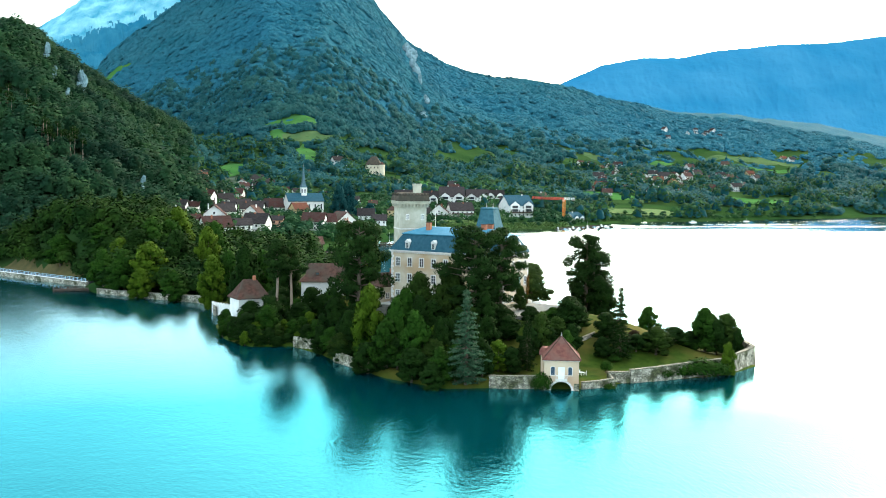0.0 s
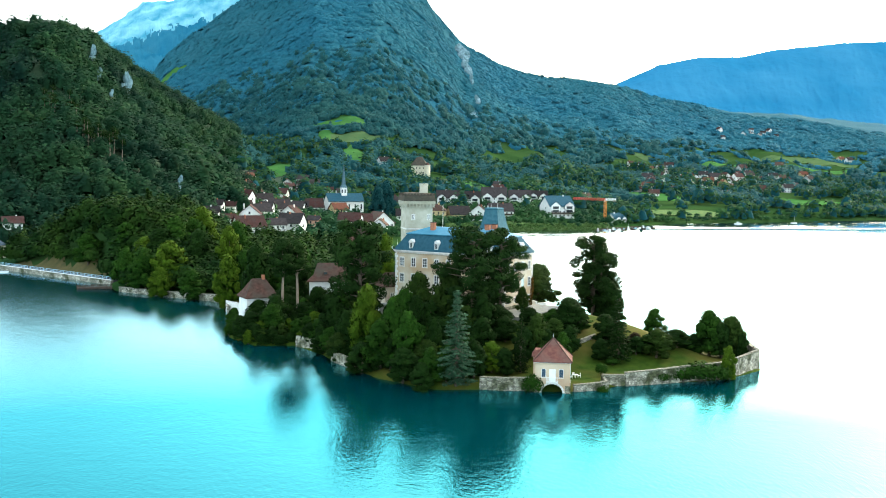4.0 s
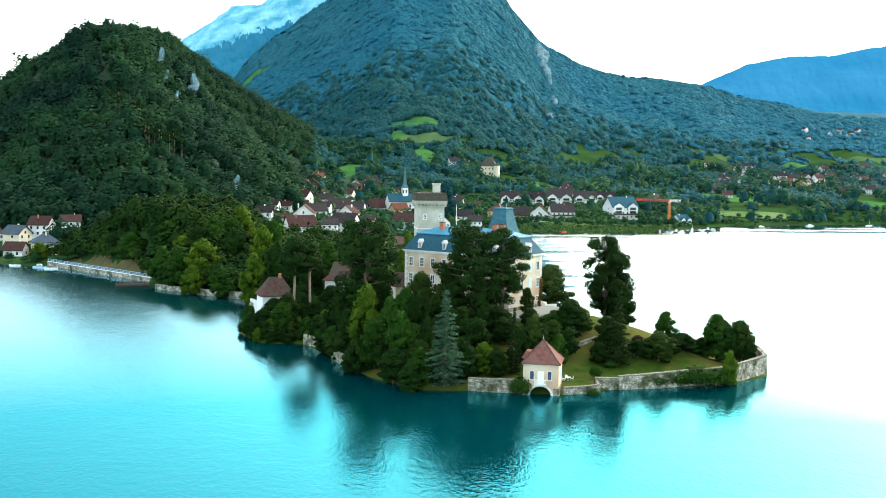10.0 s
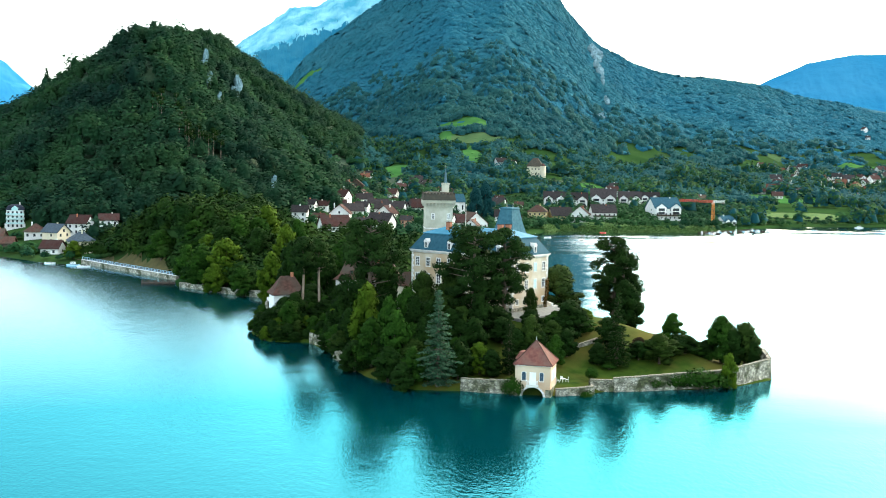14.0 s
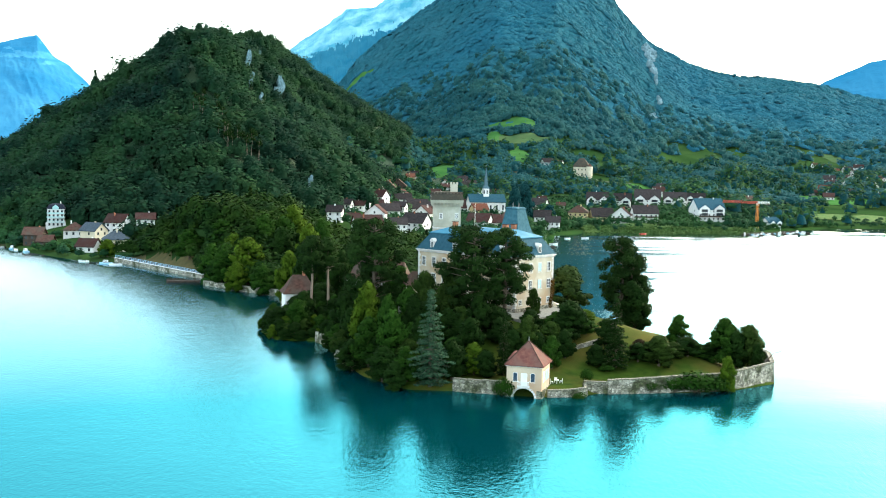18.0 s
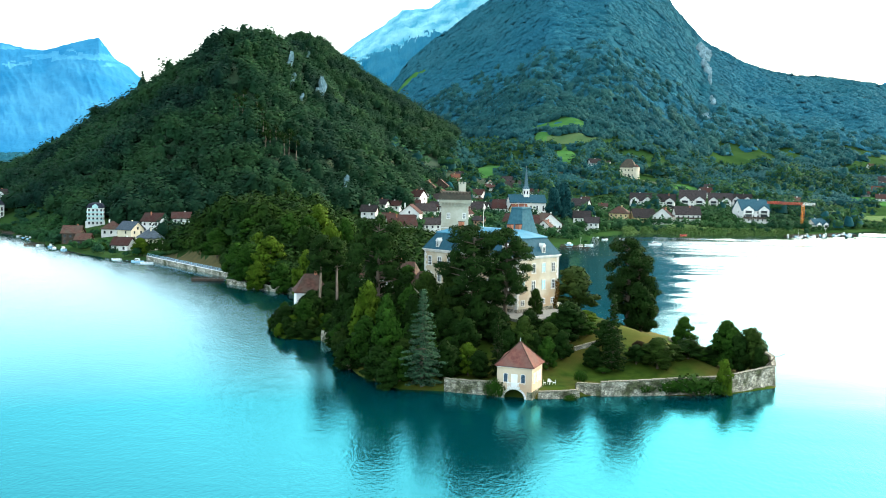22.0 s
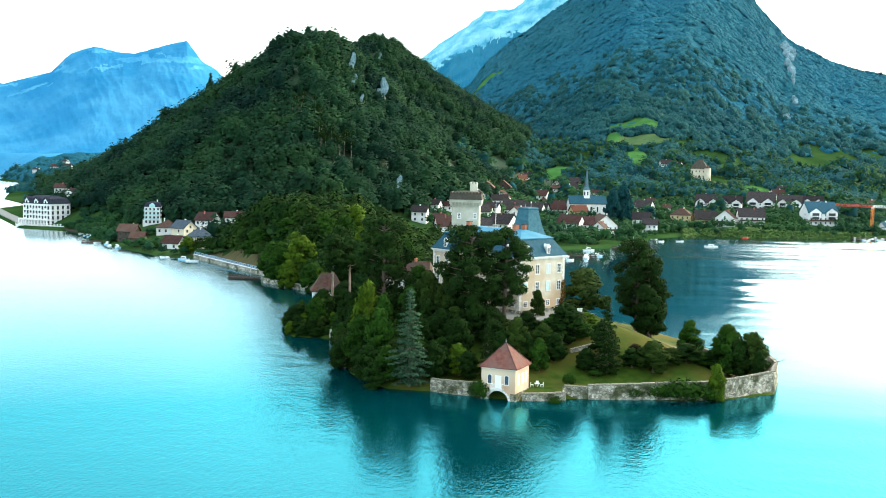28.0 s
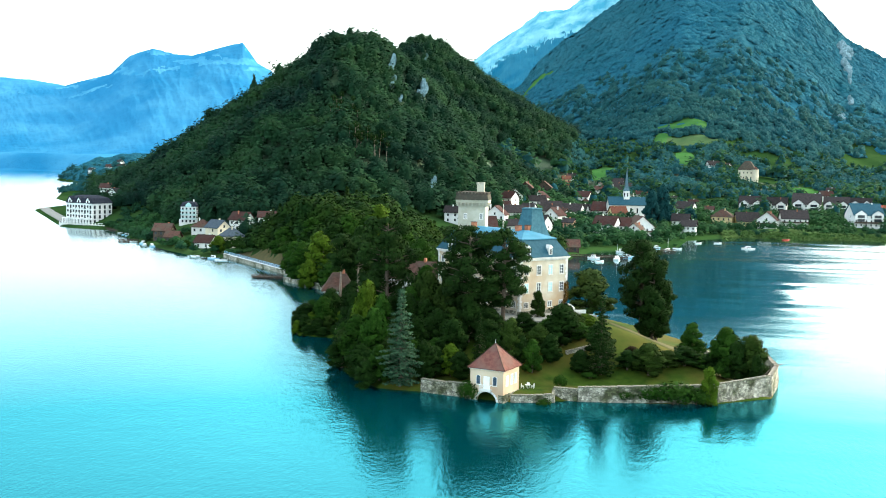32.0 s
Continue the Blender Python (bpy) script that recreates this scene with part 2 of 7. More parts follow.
MAT = {
    "water": water_material(),
    "grass": material("lawn_grass", (0.022, 0.046, 0.005), (0.044, 0.072, 0.008), 0.5, 0.95, 0.6, 5.0, c3=(0.084, 0.076, 0.015), big=0.22, spec=0.05),
    "ground": material("meadow_and_scrub", (0.014, 0.040, 0.012), (0.028, 0.062, 0.016), 0.03, 1.0, 0.4, 0.4, c3=(0.036, 0.070, 0.022), big=0.25, spec=0.0),
    "field": material("mown_field", (0.036, 0.112, 0.028), (0.062, 0.145, 0.040), 0.05, 1.0, 0.2, 0.5, spec=0.0),
    "hayfield": material("dry_hay_field", (0.050, 0.100, 0.040), (0.078, 0.118, 0.048), 0.05, 1.0, 0.2, 0.5, spec=0.0),
    "reed": material("reed_bed", (0.05, 0.11, 0.025), (0.09, 0.14, 0.04), 0.2, 0.95, 0.5, 1.0, spec=0.05),
    "bank": material("dry_bank", (0.060, 0.062, 0.018), (0.115, 0.090, 0.032), 0.3, 0.95, 0.5, 1.0),
    "stone": masonry_material(),
    "render_cream": material("cream_lime_render", (0.52, 0.40, 0.28), (0.64, 0.51, 0.37), 0.35, 0.9, 0.2, 5.0, c3=(0.46, 0.30, 0.19), big=0.5),
    "castle_wall": material("castle_lime_render", (0.50, 0.43, 0.32), (0.63, 0.56, 0.44), 0.5, 0.9, 0.25, 4.0, c3=(0.47, 0.33, 0.20), big=0.3),
    "tower_stone": material("tower_pale_stone", (0.40, 0.38, 0.30), (0.56, 0.53, 0.43), 0.6, 0.9, 0.4, 3.0, c3=(0.33, 0.31, 0.23), big=0.3),
    "white": material("white_paint", (0.74, 0.74, 0.72), (0.84, 0.84, 0.82), 1.0, 0.6, 0.05),
    "white_stone": material("white_dressed_stone", (0.6, 0.58, 0.53), (0.74, 0.72, 0.68), 1.0, 0.8, 0.15),
    "slate": material("blue_slate", (0.016, 0.060, 0.086), (0.028, 0.086, 0.116), 1.2, 0.8, 0.5, 5.0, spec=0.1),
    "roof_aged": material("lichen_covered_tiles", (0.050, 0.040, 0.030), (0.10, 0.080, 0.060), 1.2, 0.95, 0.6, 6.0, c3=(0.055, 0.052, 0.040), big=0.3, spec=0.1),
    "slate_teal": material("blue_green_slate", (0.028, 0.092, 0.122), (0.050, 0.130, 0.162), 1.2, 0.8, 0.4, 5.0, spec=0.1),
    "slate_dark": material("dark_blue_slate", (0.014, 0.017, 0.026), (0.030, 0.034, 0.048), 1.0, 0.8, 0.4, 5.0, spec=0.1),
    "slate_grey": material("weathered_grey_slate", (0.035, 0.050, 0.065), (0.065, 0.085, 0.105), 1.2, 0.8, 0.4, 5.0, spec=0.1),
    "slate_pale": material("pale_weathered_slate", (0.07, 0.13, 0.16), (0.11, 0.18, 0.21), 1.2, 0.8, 0.4, 5.0, spec=0.1),
    "zinc": material("weathered_zinc_roof", (0.028, 0.15, 0.23), (0.045, 0.19, 0.28), 0.5, 0.6, 0.1, 2.0, spec=0.2),
    "tile_red": material("red_clay_tiles", (0.042, 0.020, 0.018), (0.078, 0.034, 0.029), 1.4, 0.95, 0.6, 6.0, c3=(0.06, 0.04, 0.035), big=0.25, spec=0.05, per_object=0.25),
    "tile_boathouse": material("faded_red_tiles", (0.120, 0.046, 0.037), (0.18, 0.074, 0.056), 1.4, 0.9, 0.6, 6.0, c3=(0.14, 0.08, 0.065), big=0.25, spec=0.1),
    "tile_brown": material("old_brown_tiles", (0.055, 0.029, 0.023), (0.11, 0.054, 0.040), 1.2, 0.9, 0.6, 6.0, per_object=0.15, spec=0.1, c3=(0.07, 0.056, 0.043), big=0.25),
    "tile_orange": material("orange_clay_tiles", (0.11, 0.044, 0.030), (0.155, 0.062, 0.040), 1.0, 0.95, 0.4, 5.0, spec=0.05, per_object=0.2),
    "tile_dark": material("dark_roof_tiles", (0.020, 0.017, 0.018), (0.045, 0.037, 0.036), 1.0, 0.9, 0.4, 5.0, per_object=0.3, spec=0.1),
    "brick": material("orange_brick", (0.30, 0.11, 0.06), (0.40, 0.16, 0.09), 3.0, 0.9, 0.4, 9.0),
    "wall_white": material("white_house_render", (0.66, 0.65, 0.62), (0.80, 0.79, 0.76), 0.3, 0.85, 0.1, per_object=0.12),
    "wall_yellow": material("yellow_house_render", (0.52, 0.40, 0.20), (0.60, 0.47, 0.26), 0.3, 0.85, 0.1, per_object=0.08),
    "wall_pink": material("pink_house_render", (0.62, 0.32, 0.22), (0.70, 0.40, 0.30), 0.3, 0.85, 0.1),
    "wall_cream": material("cream_house_render", (0.62, 0.55, 0.40), (0.72, 0.64, 0.48), 0.3, 0.85, 0.1, per_object=0.08),
    "wall_teal": material("pale_teal_render", (0.38, 0.62, 0.60), (0.48, 0.70, 0.68), 0.3, 0.85, 0.1),
    "wood": material("dark_weathered_wood", (0.045, 0.034, 0.026), (0.095, 0.072, 0.055), 2.0, 0.9, 0.4, 8.0, spec=0.1),
    "glass": material("dark_window_glass", (0.015, 0.02, 0.025), (0.03, 0.04, 0.045), 0.5, 0.08, 0, spec=0.6),
    "shutter": material("blue_painted_louvre", (0.022, 0.052, 0.085), (0.04, 0.08, 0.12), 3.0, 0.6, 0.1),
    "shutter_cyan": material("pale_turquoise_shutter", (0.38, 0.66, 0.66), (0.46, 0.74, 0.73), 3.0, 0.6, 0.1),
    "asphalt": material("asphalt", (0.045, 0.045, 0.048), (0.07, 0.07, 0.072), 1.5, 0.9, 0.3, 10.0),
    "gravel": material("pale_gravel", (0.17, 0.165, 0.145), (0.26, 0.25, 0.22), 2.0, 0.95, 0.5, 8.0),
    "rail_blue": material("pale_blue_painted_railing", (0.32, 0.55, 0.7), (0.4, 0.62, 0.76), 2.0, 0.5, 0),
    "metal": material("grey_metal", (0.3, 0.3, 0.3), (0.4, 0.4, 0.4), 3.0, 0.4, 0, metal=0.8),
    "crane_red": material("red_crane_paint", (0.5, 0.06, 0.04), (0.6, 0.1, 0.06), 1.0, 0.5, 0),
    "crane_orange": material("orange_crane_paint", (0.7, 0.22, 0.04), (0.8, 0.3, 0.06), 1.0, 0.5, 0),
    "tyre": material("black_rubber", (0.015, 0.015, 0.015), (0.025, 0.025, 0.025), 4.0, 0.8, 0),
    "bark": material("grey_brown_bark", (0.06, 0.045, 0.032), (0.14, 0.105, 0.08), 3.0, 0.95, 0.7, 9.0),
    "bark_pale": material("pale_pine_bark", (0.16, 0.12, 0.09), (0.30, 0.23, 0.18), 3.0, 0.95, 0.7, 9.0),
    "leaf_dark": leaf_material("dark_foliage", (0.006, 0.018, 0.003), (0.013, 0.032, 0.005)),
    "leaf_mid": leaf_material("mid_green_foliage", (0.011, 0.034, 0.004), (0.025, 0.062, 0.007)),
    "leaf_light": leaf_material("yellow_green_foliage", (0.030, 0.062, 0.004), (0.062, 0.100, 0.008)),
    "leaf_knoll": material("knoll_foliage", (0.006, 0.020, 0.005), (0.016, 0.040, 0.007), 0.14, 0.9, 0, island=0.3, c3=(0.022, 0.046, 0.007), big=0.5, spec=0.03),
    "leaf_olive": leaf_material("olive_foliage", (0.014, 0.030, 0.005), (0.028, 0.050, 0.008)),
    "leaf_willow": leaf_material("grey_green_foliage", (0.026, 0.052, 0.012), (0.046, 0.074, 0.018)),
    "leaf_rust": leaf_material("reddish_brown_foliage", (0.017, 0.014, 0.006), (0.034, 0.020, 0.009)),
    "leaf_spruce": leaf_material("blue_green_needles", (0.024, 0.058, 0.030), (0.056, 0.108, 0.056)),
    "leaf_vine": leaf_material("orange_green_climber", (0.06, 0.045, 0.010), (0.16, 0.075, 0.016)),
    "leaf_pine": leaf_material("dark_pine_needles", (0.009, 0.023, 0.005), (0.019, 0.042, 0.008)),
    "forest_near": material("hill_forest", (0.007, 0.026, 0.012), (0.018, 0.046, 0.016), 0.04, 0.9, 0.5, 0.9, island=0.28, c3=(0.005, 0.018, 0.012), big=0.4, spec=0.02),
    "garden_green": material("village_garden_foliage", (0.012, 0.042, 0.014), (0.030, 0.074, 0.022), 0.05, 0.9, 0.4, 0.9, island=0.3, c3=(0.010, 0.036, 0.020), big=0.5, spec=0.02),
    "forest_floor": material("shaded_forest_floor", (0.016, 0.038, 0.018), (0.026, 0.055, 0.022), 0.1, 0.95, 0.5, 0.5),
    # the next two woods have blue aerial haze painted into the leaf colour
    "forest_far_haze": material("hazed_mountain_forest", (0.014, 0.081, 0.108), (0.024, 0.101, 0.130), 0.012, 0.95, 0.6, 0.2, island=0.10, c3=(0.016, 0.090, 0.130), big=0.3, spec=0.02),
    "forest_mid_haze": material("hazed_foothill_forest", (0.010, 0.048, 0.050), (0.018, 0.065, 0.060), 0.02, 0.9, 0.5, 0.4, island=0.14, c3=(0.011, 0.054, 0.062), big=0.4, spec=0.02),
    "rock": material("grey_limestone", (0.12, 0.20, 0.22), (0.30, 0.42, 0.46), 0.12, 0.95, 0.9, 0.15, spec=0.0),
    # backdrop ranges: haze put into the blue colours and a slight emission
    "haze_right": material("hazed_blue_range", (0.018, 0.125, 0.235), (0.034, 0.155, 0.27), 0.004, 1.0, 0.6, 0.02, emit=0.13, spec=0.0),
    "haze_left": material("hazed_blue_distance", (0.016, 0.125, 0.25), (0.030, 0.155, 0.29), 0.003, 1.0, 0.6, 0.02, emit=0.12, c3=(0.05, 0.2, 0.33), big=1.5, spec=0.0),
    "cliff_haze": material("hazed_pale_cliffs", (0.03, 0.165, 0.30), (0.075, 0.25, 0.37), 0.012, 1.0, 0.5, 0.03, emit=0.12, spec=0.0),
    "forest_ridge_haze": material("hazed_forested_ridge", (0.012, 0.10, 0.17), (0.03, 0.135, 0.20), 0.01, 1.0, 0.6, 0.03, emit=0.10, spec=0.0),
    "snow_rock_haze": material("hazed_rock_and_snow", (0.05, 0.22, 0.31), (0.20, 0.42, 0.49), 0.012, 1.0, 0.8, 0.03, emit=0.11, spec=0.0),
}


# ---------------------------------------------------------------- mesh tools
def part(name, bm, mat, parent=None, label="", smooth=False):
    me = bpy.data.meshes.new(name)
    bm.normal_update()
    bm.to_mesh(me)
    bm.free()
    me.materials.append(MAT[mat] if isinstance(mat, str) else mat)
    if smooth:
        me.polygons.foreach_set("use_smooth", [True] * len(me.polygons))
    ob = new(name, me)
    if parent:
        ob.parent = parent
    if label:
        tagged(ob, label)
    return ob


def raw_mesh(name, verts, faces, mats, index=None, smooth=False, normals=None):
    """verts (n,3), faces (m,3 or 4) numpy arrays, straight into a mesh; normals: one a vertex, for the soft rounding of crowns."""
    verts, faces = np.asarray(verts, np.float32), np.asarray(faces, np.int32)
    me = bpy.data.meshes.new(name)
    k = faces.shape[1]
    me.vertices.add(len(verts))
    me.vertices.foreach_set("co", verts.ravel())
    me.loops.add(faces.size)
    me.loops.foreach_set("vertex_index", faces.ravel())
    me.polygons.add(len(faces))
    me.polygons.foreach_set("loop_start", np.arange(0, faces.size, k, dtype=np.int32))
    for mat in mats:
        me.materials.append(MAT[mat])
    if index is not None:
        me.polygons.foreach_set("material_index", np.asarray(index, np.int32))
    me.polygons.foreach_set("use_smooth", np.full(len(faces), smooth))
    me.update(calc_edges=True)
    if normals is not None:
        me.attributes.new("custom_normal", "FLOAT_VECTOR", "POINT").data.foreach_set("vector", np.asarray(normals, np.float32).ravel())
    return me


def mesh_part(name, me, parent=None, label=""):
    ob = new(name, me)
    if parent:
        ob.parent = parent
    if label:
        tagged(ob, label)
    return ob


def empty(name, m, label, category, group="", kind=""):
    ob = new(name)
    ob.matrix_world = m
    return tagged(ob, label, category, group, kind)


def box(bm, x0, y0, z0, x1, y1, z1, bevel=0.0):
    r = bmesh.ops.create_cube(bm, size=1.0, matrix=Matrix.Translation(((x0 + x1) / 2, (y0 + y1) / 2, (z0 + z1) / 2)) @ Matrix.Diagonal((x1 - x0, y1 - y0, z1 - z0, 1)))
    if bevel:
        edges = list({ed for v in r["verts"] for ed in v.link_edges})
        bmesh.ops.bevel(bm, geom=edges, offset=bevel, segments=1, affect="EDGES")


def boxes(*args, bevel=0.0):
    bm = bmesh.new()
    for b in args:
        box(bm, *b, bevel=bevel)
    return bm


def poly_solid(bm, rings):
    """A closed solid through rings of points (each the same number), capped at both ends."""
    vs = [[bm.verts.new(p) for p in ring] for ring in rings]
    n = len(vs[0])
    for lo, hi in zip(vs, vs[1:]):
        for i in range(n):
            bm.faces.new((lo[i], lo[(i + 1) % n], hi[(i + 1) % n], hi[i]))
    bm.faces.new(vs[0][::-1])
    bm.faces.new(vs[-1])


def rect(x0, y0, x1, y1, z):
    return [(x0, y0, z), (x1, y0, z), (x1, y1, z), (x0, y1, z)]


def tube(bm, a, b, r0, r1, n=7):
    a, b = Vector(a), Vector(b)
    d = (b - a).normalized()
    s = d.orthogonal().normalized()
    t = d.cross(s)
    rings = [[p + (s * math.cos(2 * math.pi * i / n) + t * math.sin(2 * math.pi * i / n)) * r for i in range(n)] for p, r in ((a, r0), (b, r1))]
    poly_solid(bm, rings)


# ---------------------------------------------------------------- the lie of the land
SHORE = [(69.9, 109.6), (58.3, 100.9), (47.3, 98.3), (40, 97.2), (33, 96.2), (21, 91.8), (14, 92.6), (4, 95.5), (-6, 96), (-16, 108.5), (-23, 126), (-26, 137), (-32, 150),
         (-42, 151), (-48, 163), (-50, 185), (-47, 210), (-52, 233), (-67, 244), (-90, 266), (-95, 286), (-145, 342), (-159, 341), (-184, 364),
         (-214, 395), (-277, 478), (-319, 491), (-360, 545), (-449, 662), (-470, 760), (-560, 870), (-720, 1150), (-770, 1330), (-990, 1560), (-1040, 1640), (-960, 1770), (-1330, 2110), (-1450, 2440), (-4000, 2600),
         (-4000, 4700), (4700, 4700), (4700, 1300), (1200, 930), (700, 830), (473, 757), (368, 720), (260, 685), (196, 614), (125, 600), (88, 607), (58, 560), (52, 495),
         (10, 455), (1, 395), (-6, 330), (4, 265), (22, 215), (44, 188), (60, 160), (72, 128)]


def profile(x, pts):
    return np.interp(x, [p[0] for p in pts], [p[1] for p in pts])


def smooth01(t):
    t = np.clip(t, 0, 1)
    return t * t * (3 - 2 * t)


def shore_distance(x, y):
    """Metres from the waterline, positive on land."""
    x, y = np.asarray(x, float), np.asarray(y, float)
    best = np.full(x.shape, 1e9)
    inside = np.zeros(x.shape, bool)
    for (x0, y0), (x1, y1) in zip(SHORE, SHORE[1:] + SHORE[:1]):
        dx, dy = x1 - x0, y1 - y0
        t = np.clip(((x - x0) * dx + (y - y0) * dy) / (dx * dx + dy * dy), 0, 1)
        best = np.minimum(best, np.hypot(x - x0 - t * dx, y - y0 - t * dy))
        if y0 != y1:
            inside ^= ((y0 > y) != (y1 > y)) & (x < (x1 - x0) * (y - y0) / (y1 - y0) + x0)
    return np.where(inside, best, -best)


def waves(x, y, size, seed):
    """A smooth random relief from summed sines, about -1 to 1."""
    rng = np.random.RandomState(seed)
    out = 0
    for k in range(5):
        a, ph, f = rng.uniform(0, 6.28), rng.uniform(0, 6.28), (1.0 + 0.75 * k) / size
        out = out + np.sin((x * math.cos(a) + y * math.sin(a)) * 6.28 * f + ph + 1.3 * np.sin((x * math.sin(a) - y * math.cos(a)) * 4.1 * f)) / (1 + 0.8 * k)
    return out / 2.4


HILL = [(-456, 0), (-438, 19), (-398, 38), (-374, 52), (-350, 68), (-297, 97), (-283, 110), (-254, 126), (-236, 136), (-214, 138.5), (-193, 133), (-172, 116), (-165, 110), (-135, 84), (-100, 52), (-60, 25), (-20, 8), (40, 0)]
HILL_BACK = [(-640, 0), (-520, 60), (-400, 150), (-314, 184), (-306, 193), (-284, 196), (-254, 186), (-232, 168), (-187, 138), (-150, 114), (-97, 86), (-38, 56), (40, 25), (120, 0)]
MAIN = [(-900, 40), (-600, 90), (-430, 140), (-287, 196), (-239, 257), (-179, 305), (-120, 352), (-61, 390), (60, 480), (180, 480), (296, 386), (371, 299), (459, 248), (535, 232), (639, 222),
        (712, 214), (812, 190), (908, 177), (1005, 160), (1147, 158), (1366, 142), (1545, 114), (1900, 80), (2600, 60)]


def ground_height(x, y):
    x, y = np.asarray(x, float), np.asarray(y, float)
    sd = shore_distance(x, y)
    d = y + 112.0
    island = np.where((y < 235) & (x > -62), 1.0, 0.0)
    z = 1.4 * smooth01(sd / 2.5) + np.where(y < 235, 8.6 * smooth01((sd - 6) / 30), 0)
    z = z + (1 - island) * smooth01((sd - 4) / 60) * (2.0 + 0.012 * np.clip(y - 400, 0, 2000))
    knoll = np.hypot((x + 92) / 46, (y - 330) / 60)
    z = z + 18 * smooth01(1.25 - knoll) * smooth01((sd - 3) / 17)
    land = smooth01(sd / 30)
    h1 = np.clip(profile(x * 886 / d, HILL) - 10, 0, None)
    t = np.clip((y - 400) / 374, 0, 1)
    h1 = h1 * np.where(y < 774, np.sin(t * 1.571) ** 1.35, 0.35 + 0.65 * np.cos(np.clip((y - 774) / 700, 0, 1) * 1.571))
    h2 = np.clip(profile(x * 1412 / d, HILL_BACK) - 13, 0, None) * np.where(y < 1300, smooth01((y - 780) / 520) ** 1.1, 0.5 + 0.5 * np.cos(np.clip((y - 1300) / 900, 0, 1) * 1.571))
    h3 = np.clip(profile(x * 2312 / d, MAIN) - 18, 5, None) * np.clip((y - 700) / 1500, 0, None) ** 1.9
    h3 = np.where(y < 2200, h3, np.clip(profile(x * 2312 / d, MAIN) - 18, 5, None) * (1 - 0.35 * smooth01((y - 2200) / 900)))
    u = np.clip((y - 900) / 1300, 0, 1)
    h3 = h3 + 46 * u * (1 - u) * waves(x * 1.6, y * 0.5, 520, 8) + 22 * u * (1 - u) * waves(x * 1.5, y * 0.6, 190, 11)
    v = np.clip((y - 450) / 324, 0, 1)
    h1 = h1 + np.clip(h1 / 60, 0, 1) * 34 * v * (1 - v) * waves(x * 1.5, y * 0.6, 170, 13)
    hills = np.maximum(np.maximum(h1, h2), h3)
    hills = hills * (1 + 0.02 * waves(x, y, 260, 3)) + 4.0 * waves(x, y, 90, 5) * np.clip(hills / 60, 0, 1)
    z = z + hills * land
    return np.where(sd < 0, np.maximum(-4, sd * 0.5), z)


def gz(x, y):
    return float(ground_height(np.array([x]), np.array([y]))[0])


def terrain():
    az = np.radians(np.linspace(-62, 62, 560))
    r = np.concatenate([np.geomspace(150, 420, 150), np.geomspace(424, 4780, 290)])
    A, R = np.meshgrid(az, r)
    X, Y = R * np.sin(A), R * np.cos(A) - 112
    Z = ground_height(X, Y)
    n, m = len(r), len(az)
    i = np.arange(n * m).reshape(n, m)
    F = np.stack([i[:-1, :-1], i[:-1, 1:], i[1:, 1:], i[1:, :-1]], -1).reshape(-1, 4)
    cx, cy = X.ravel()[F].mean(1), Y.ravel()[F].mean(1)
    cz = Z.ravel()[F]
    steep = (cz.max(1) - cz.min(1))
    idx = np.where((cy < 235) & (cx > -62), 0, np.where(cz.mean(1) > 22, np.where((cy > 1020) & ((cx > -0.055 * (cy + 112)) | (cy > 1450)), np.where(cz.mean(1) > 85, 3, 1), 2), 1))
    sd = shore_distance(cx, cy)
    # far land takes the mountain forest colour with its painted haze
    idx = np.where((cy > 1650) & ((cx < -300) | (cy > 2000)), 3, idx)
    # the far left plain wears the massif's glowing haze colour
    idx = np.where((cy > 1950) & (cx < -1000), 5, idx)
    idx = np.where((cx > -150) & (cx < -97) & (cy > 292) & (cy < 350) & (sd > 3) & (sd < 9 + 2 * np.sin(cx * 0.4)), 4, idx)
    me = raw_mesh("ground", np.stack([X, Y, Z], -1).reshape(-1, 3), F, ["grass", "ground", "forest_floor", "forest_far_haze", "bank", "haze_left"], idx, smooth=True)
    tagged(new("ground", me), "grassy land rising from the lake shore into wooded mountains", "ground", kind="structure")


terrain()


def lake():
    bm = bmesh.new()
    n = 48
    c = bm.verts.new((0, 0, 0))
    ring = [bm.verts.new((4900 * math.cos(6.2832 * i / n), 4900 * math.sin(6.2832 * i / n) - 100, 0)) for i in range(n)]
    for i in range(n):
        bm.faces.new((c, ring[i], ring[(i + 1) % n]))
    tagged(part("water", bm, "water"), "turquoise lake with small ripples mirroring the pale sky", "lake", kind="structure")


lake()


def ridged(x, y, size, seed):
    """Sharp crests and gullies, about -1 to 1."""
    out, amp = 0, 1.0
    for k in range(5):
        out = out + amp * (1 - 2.2 * np.abs(waves(x, y, size / 2 ** k, seed + 7 * k)))
        amp *= 0.55
    return out / 2.2


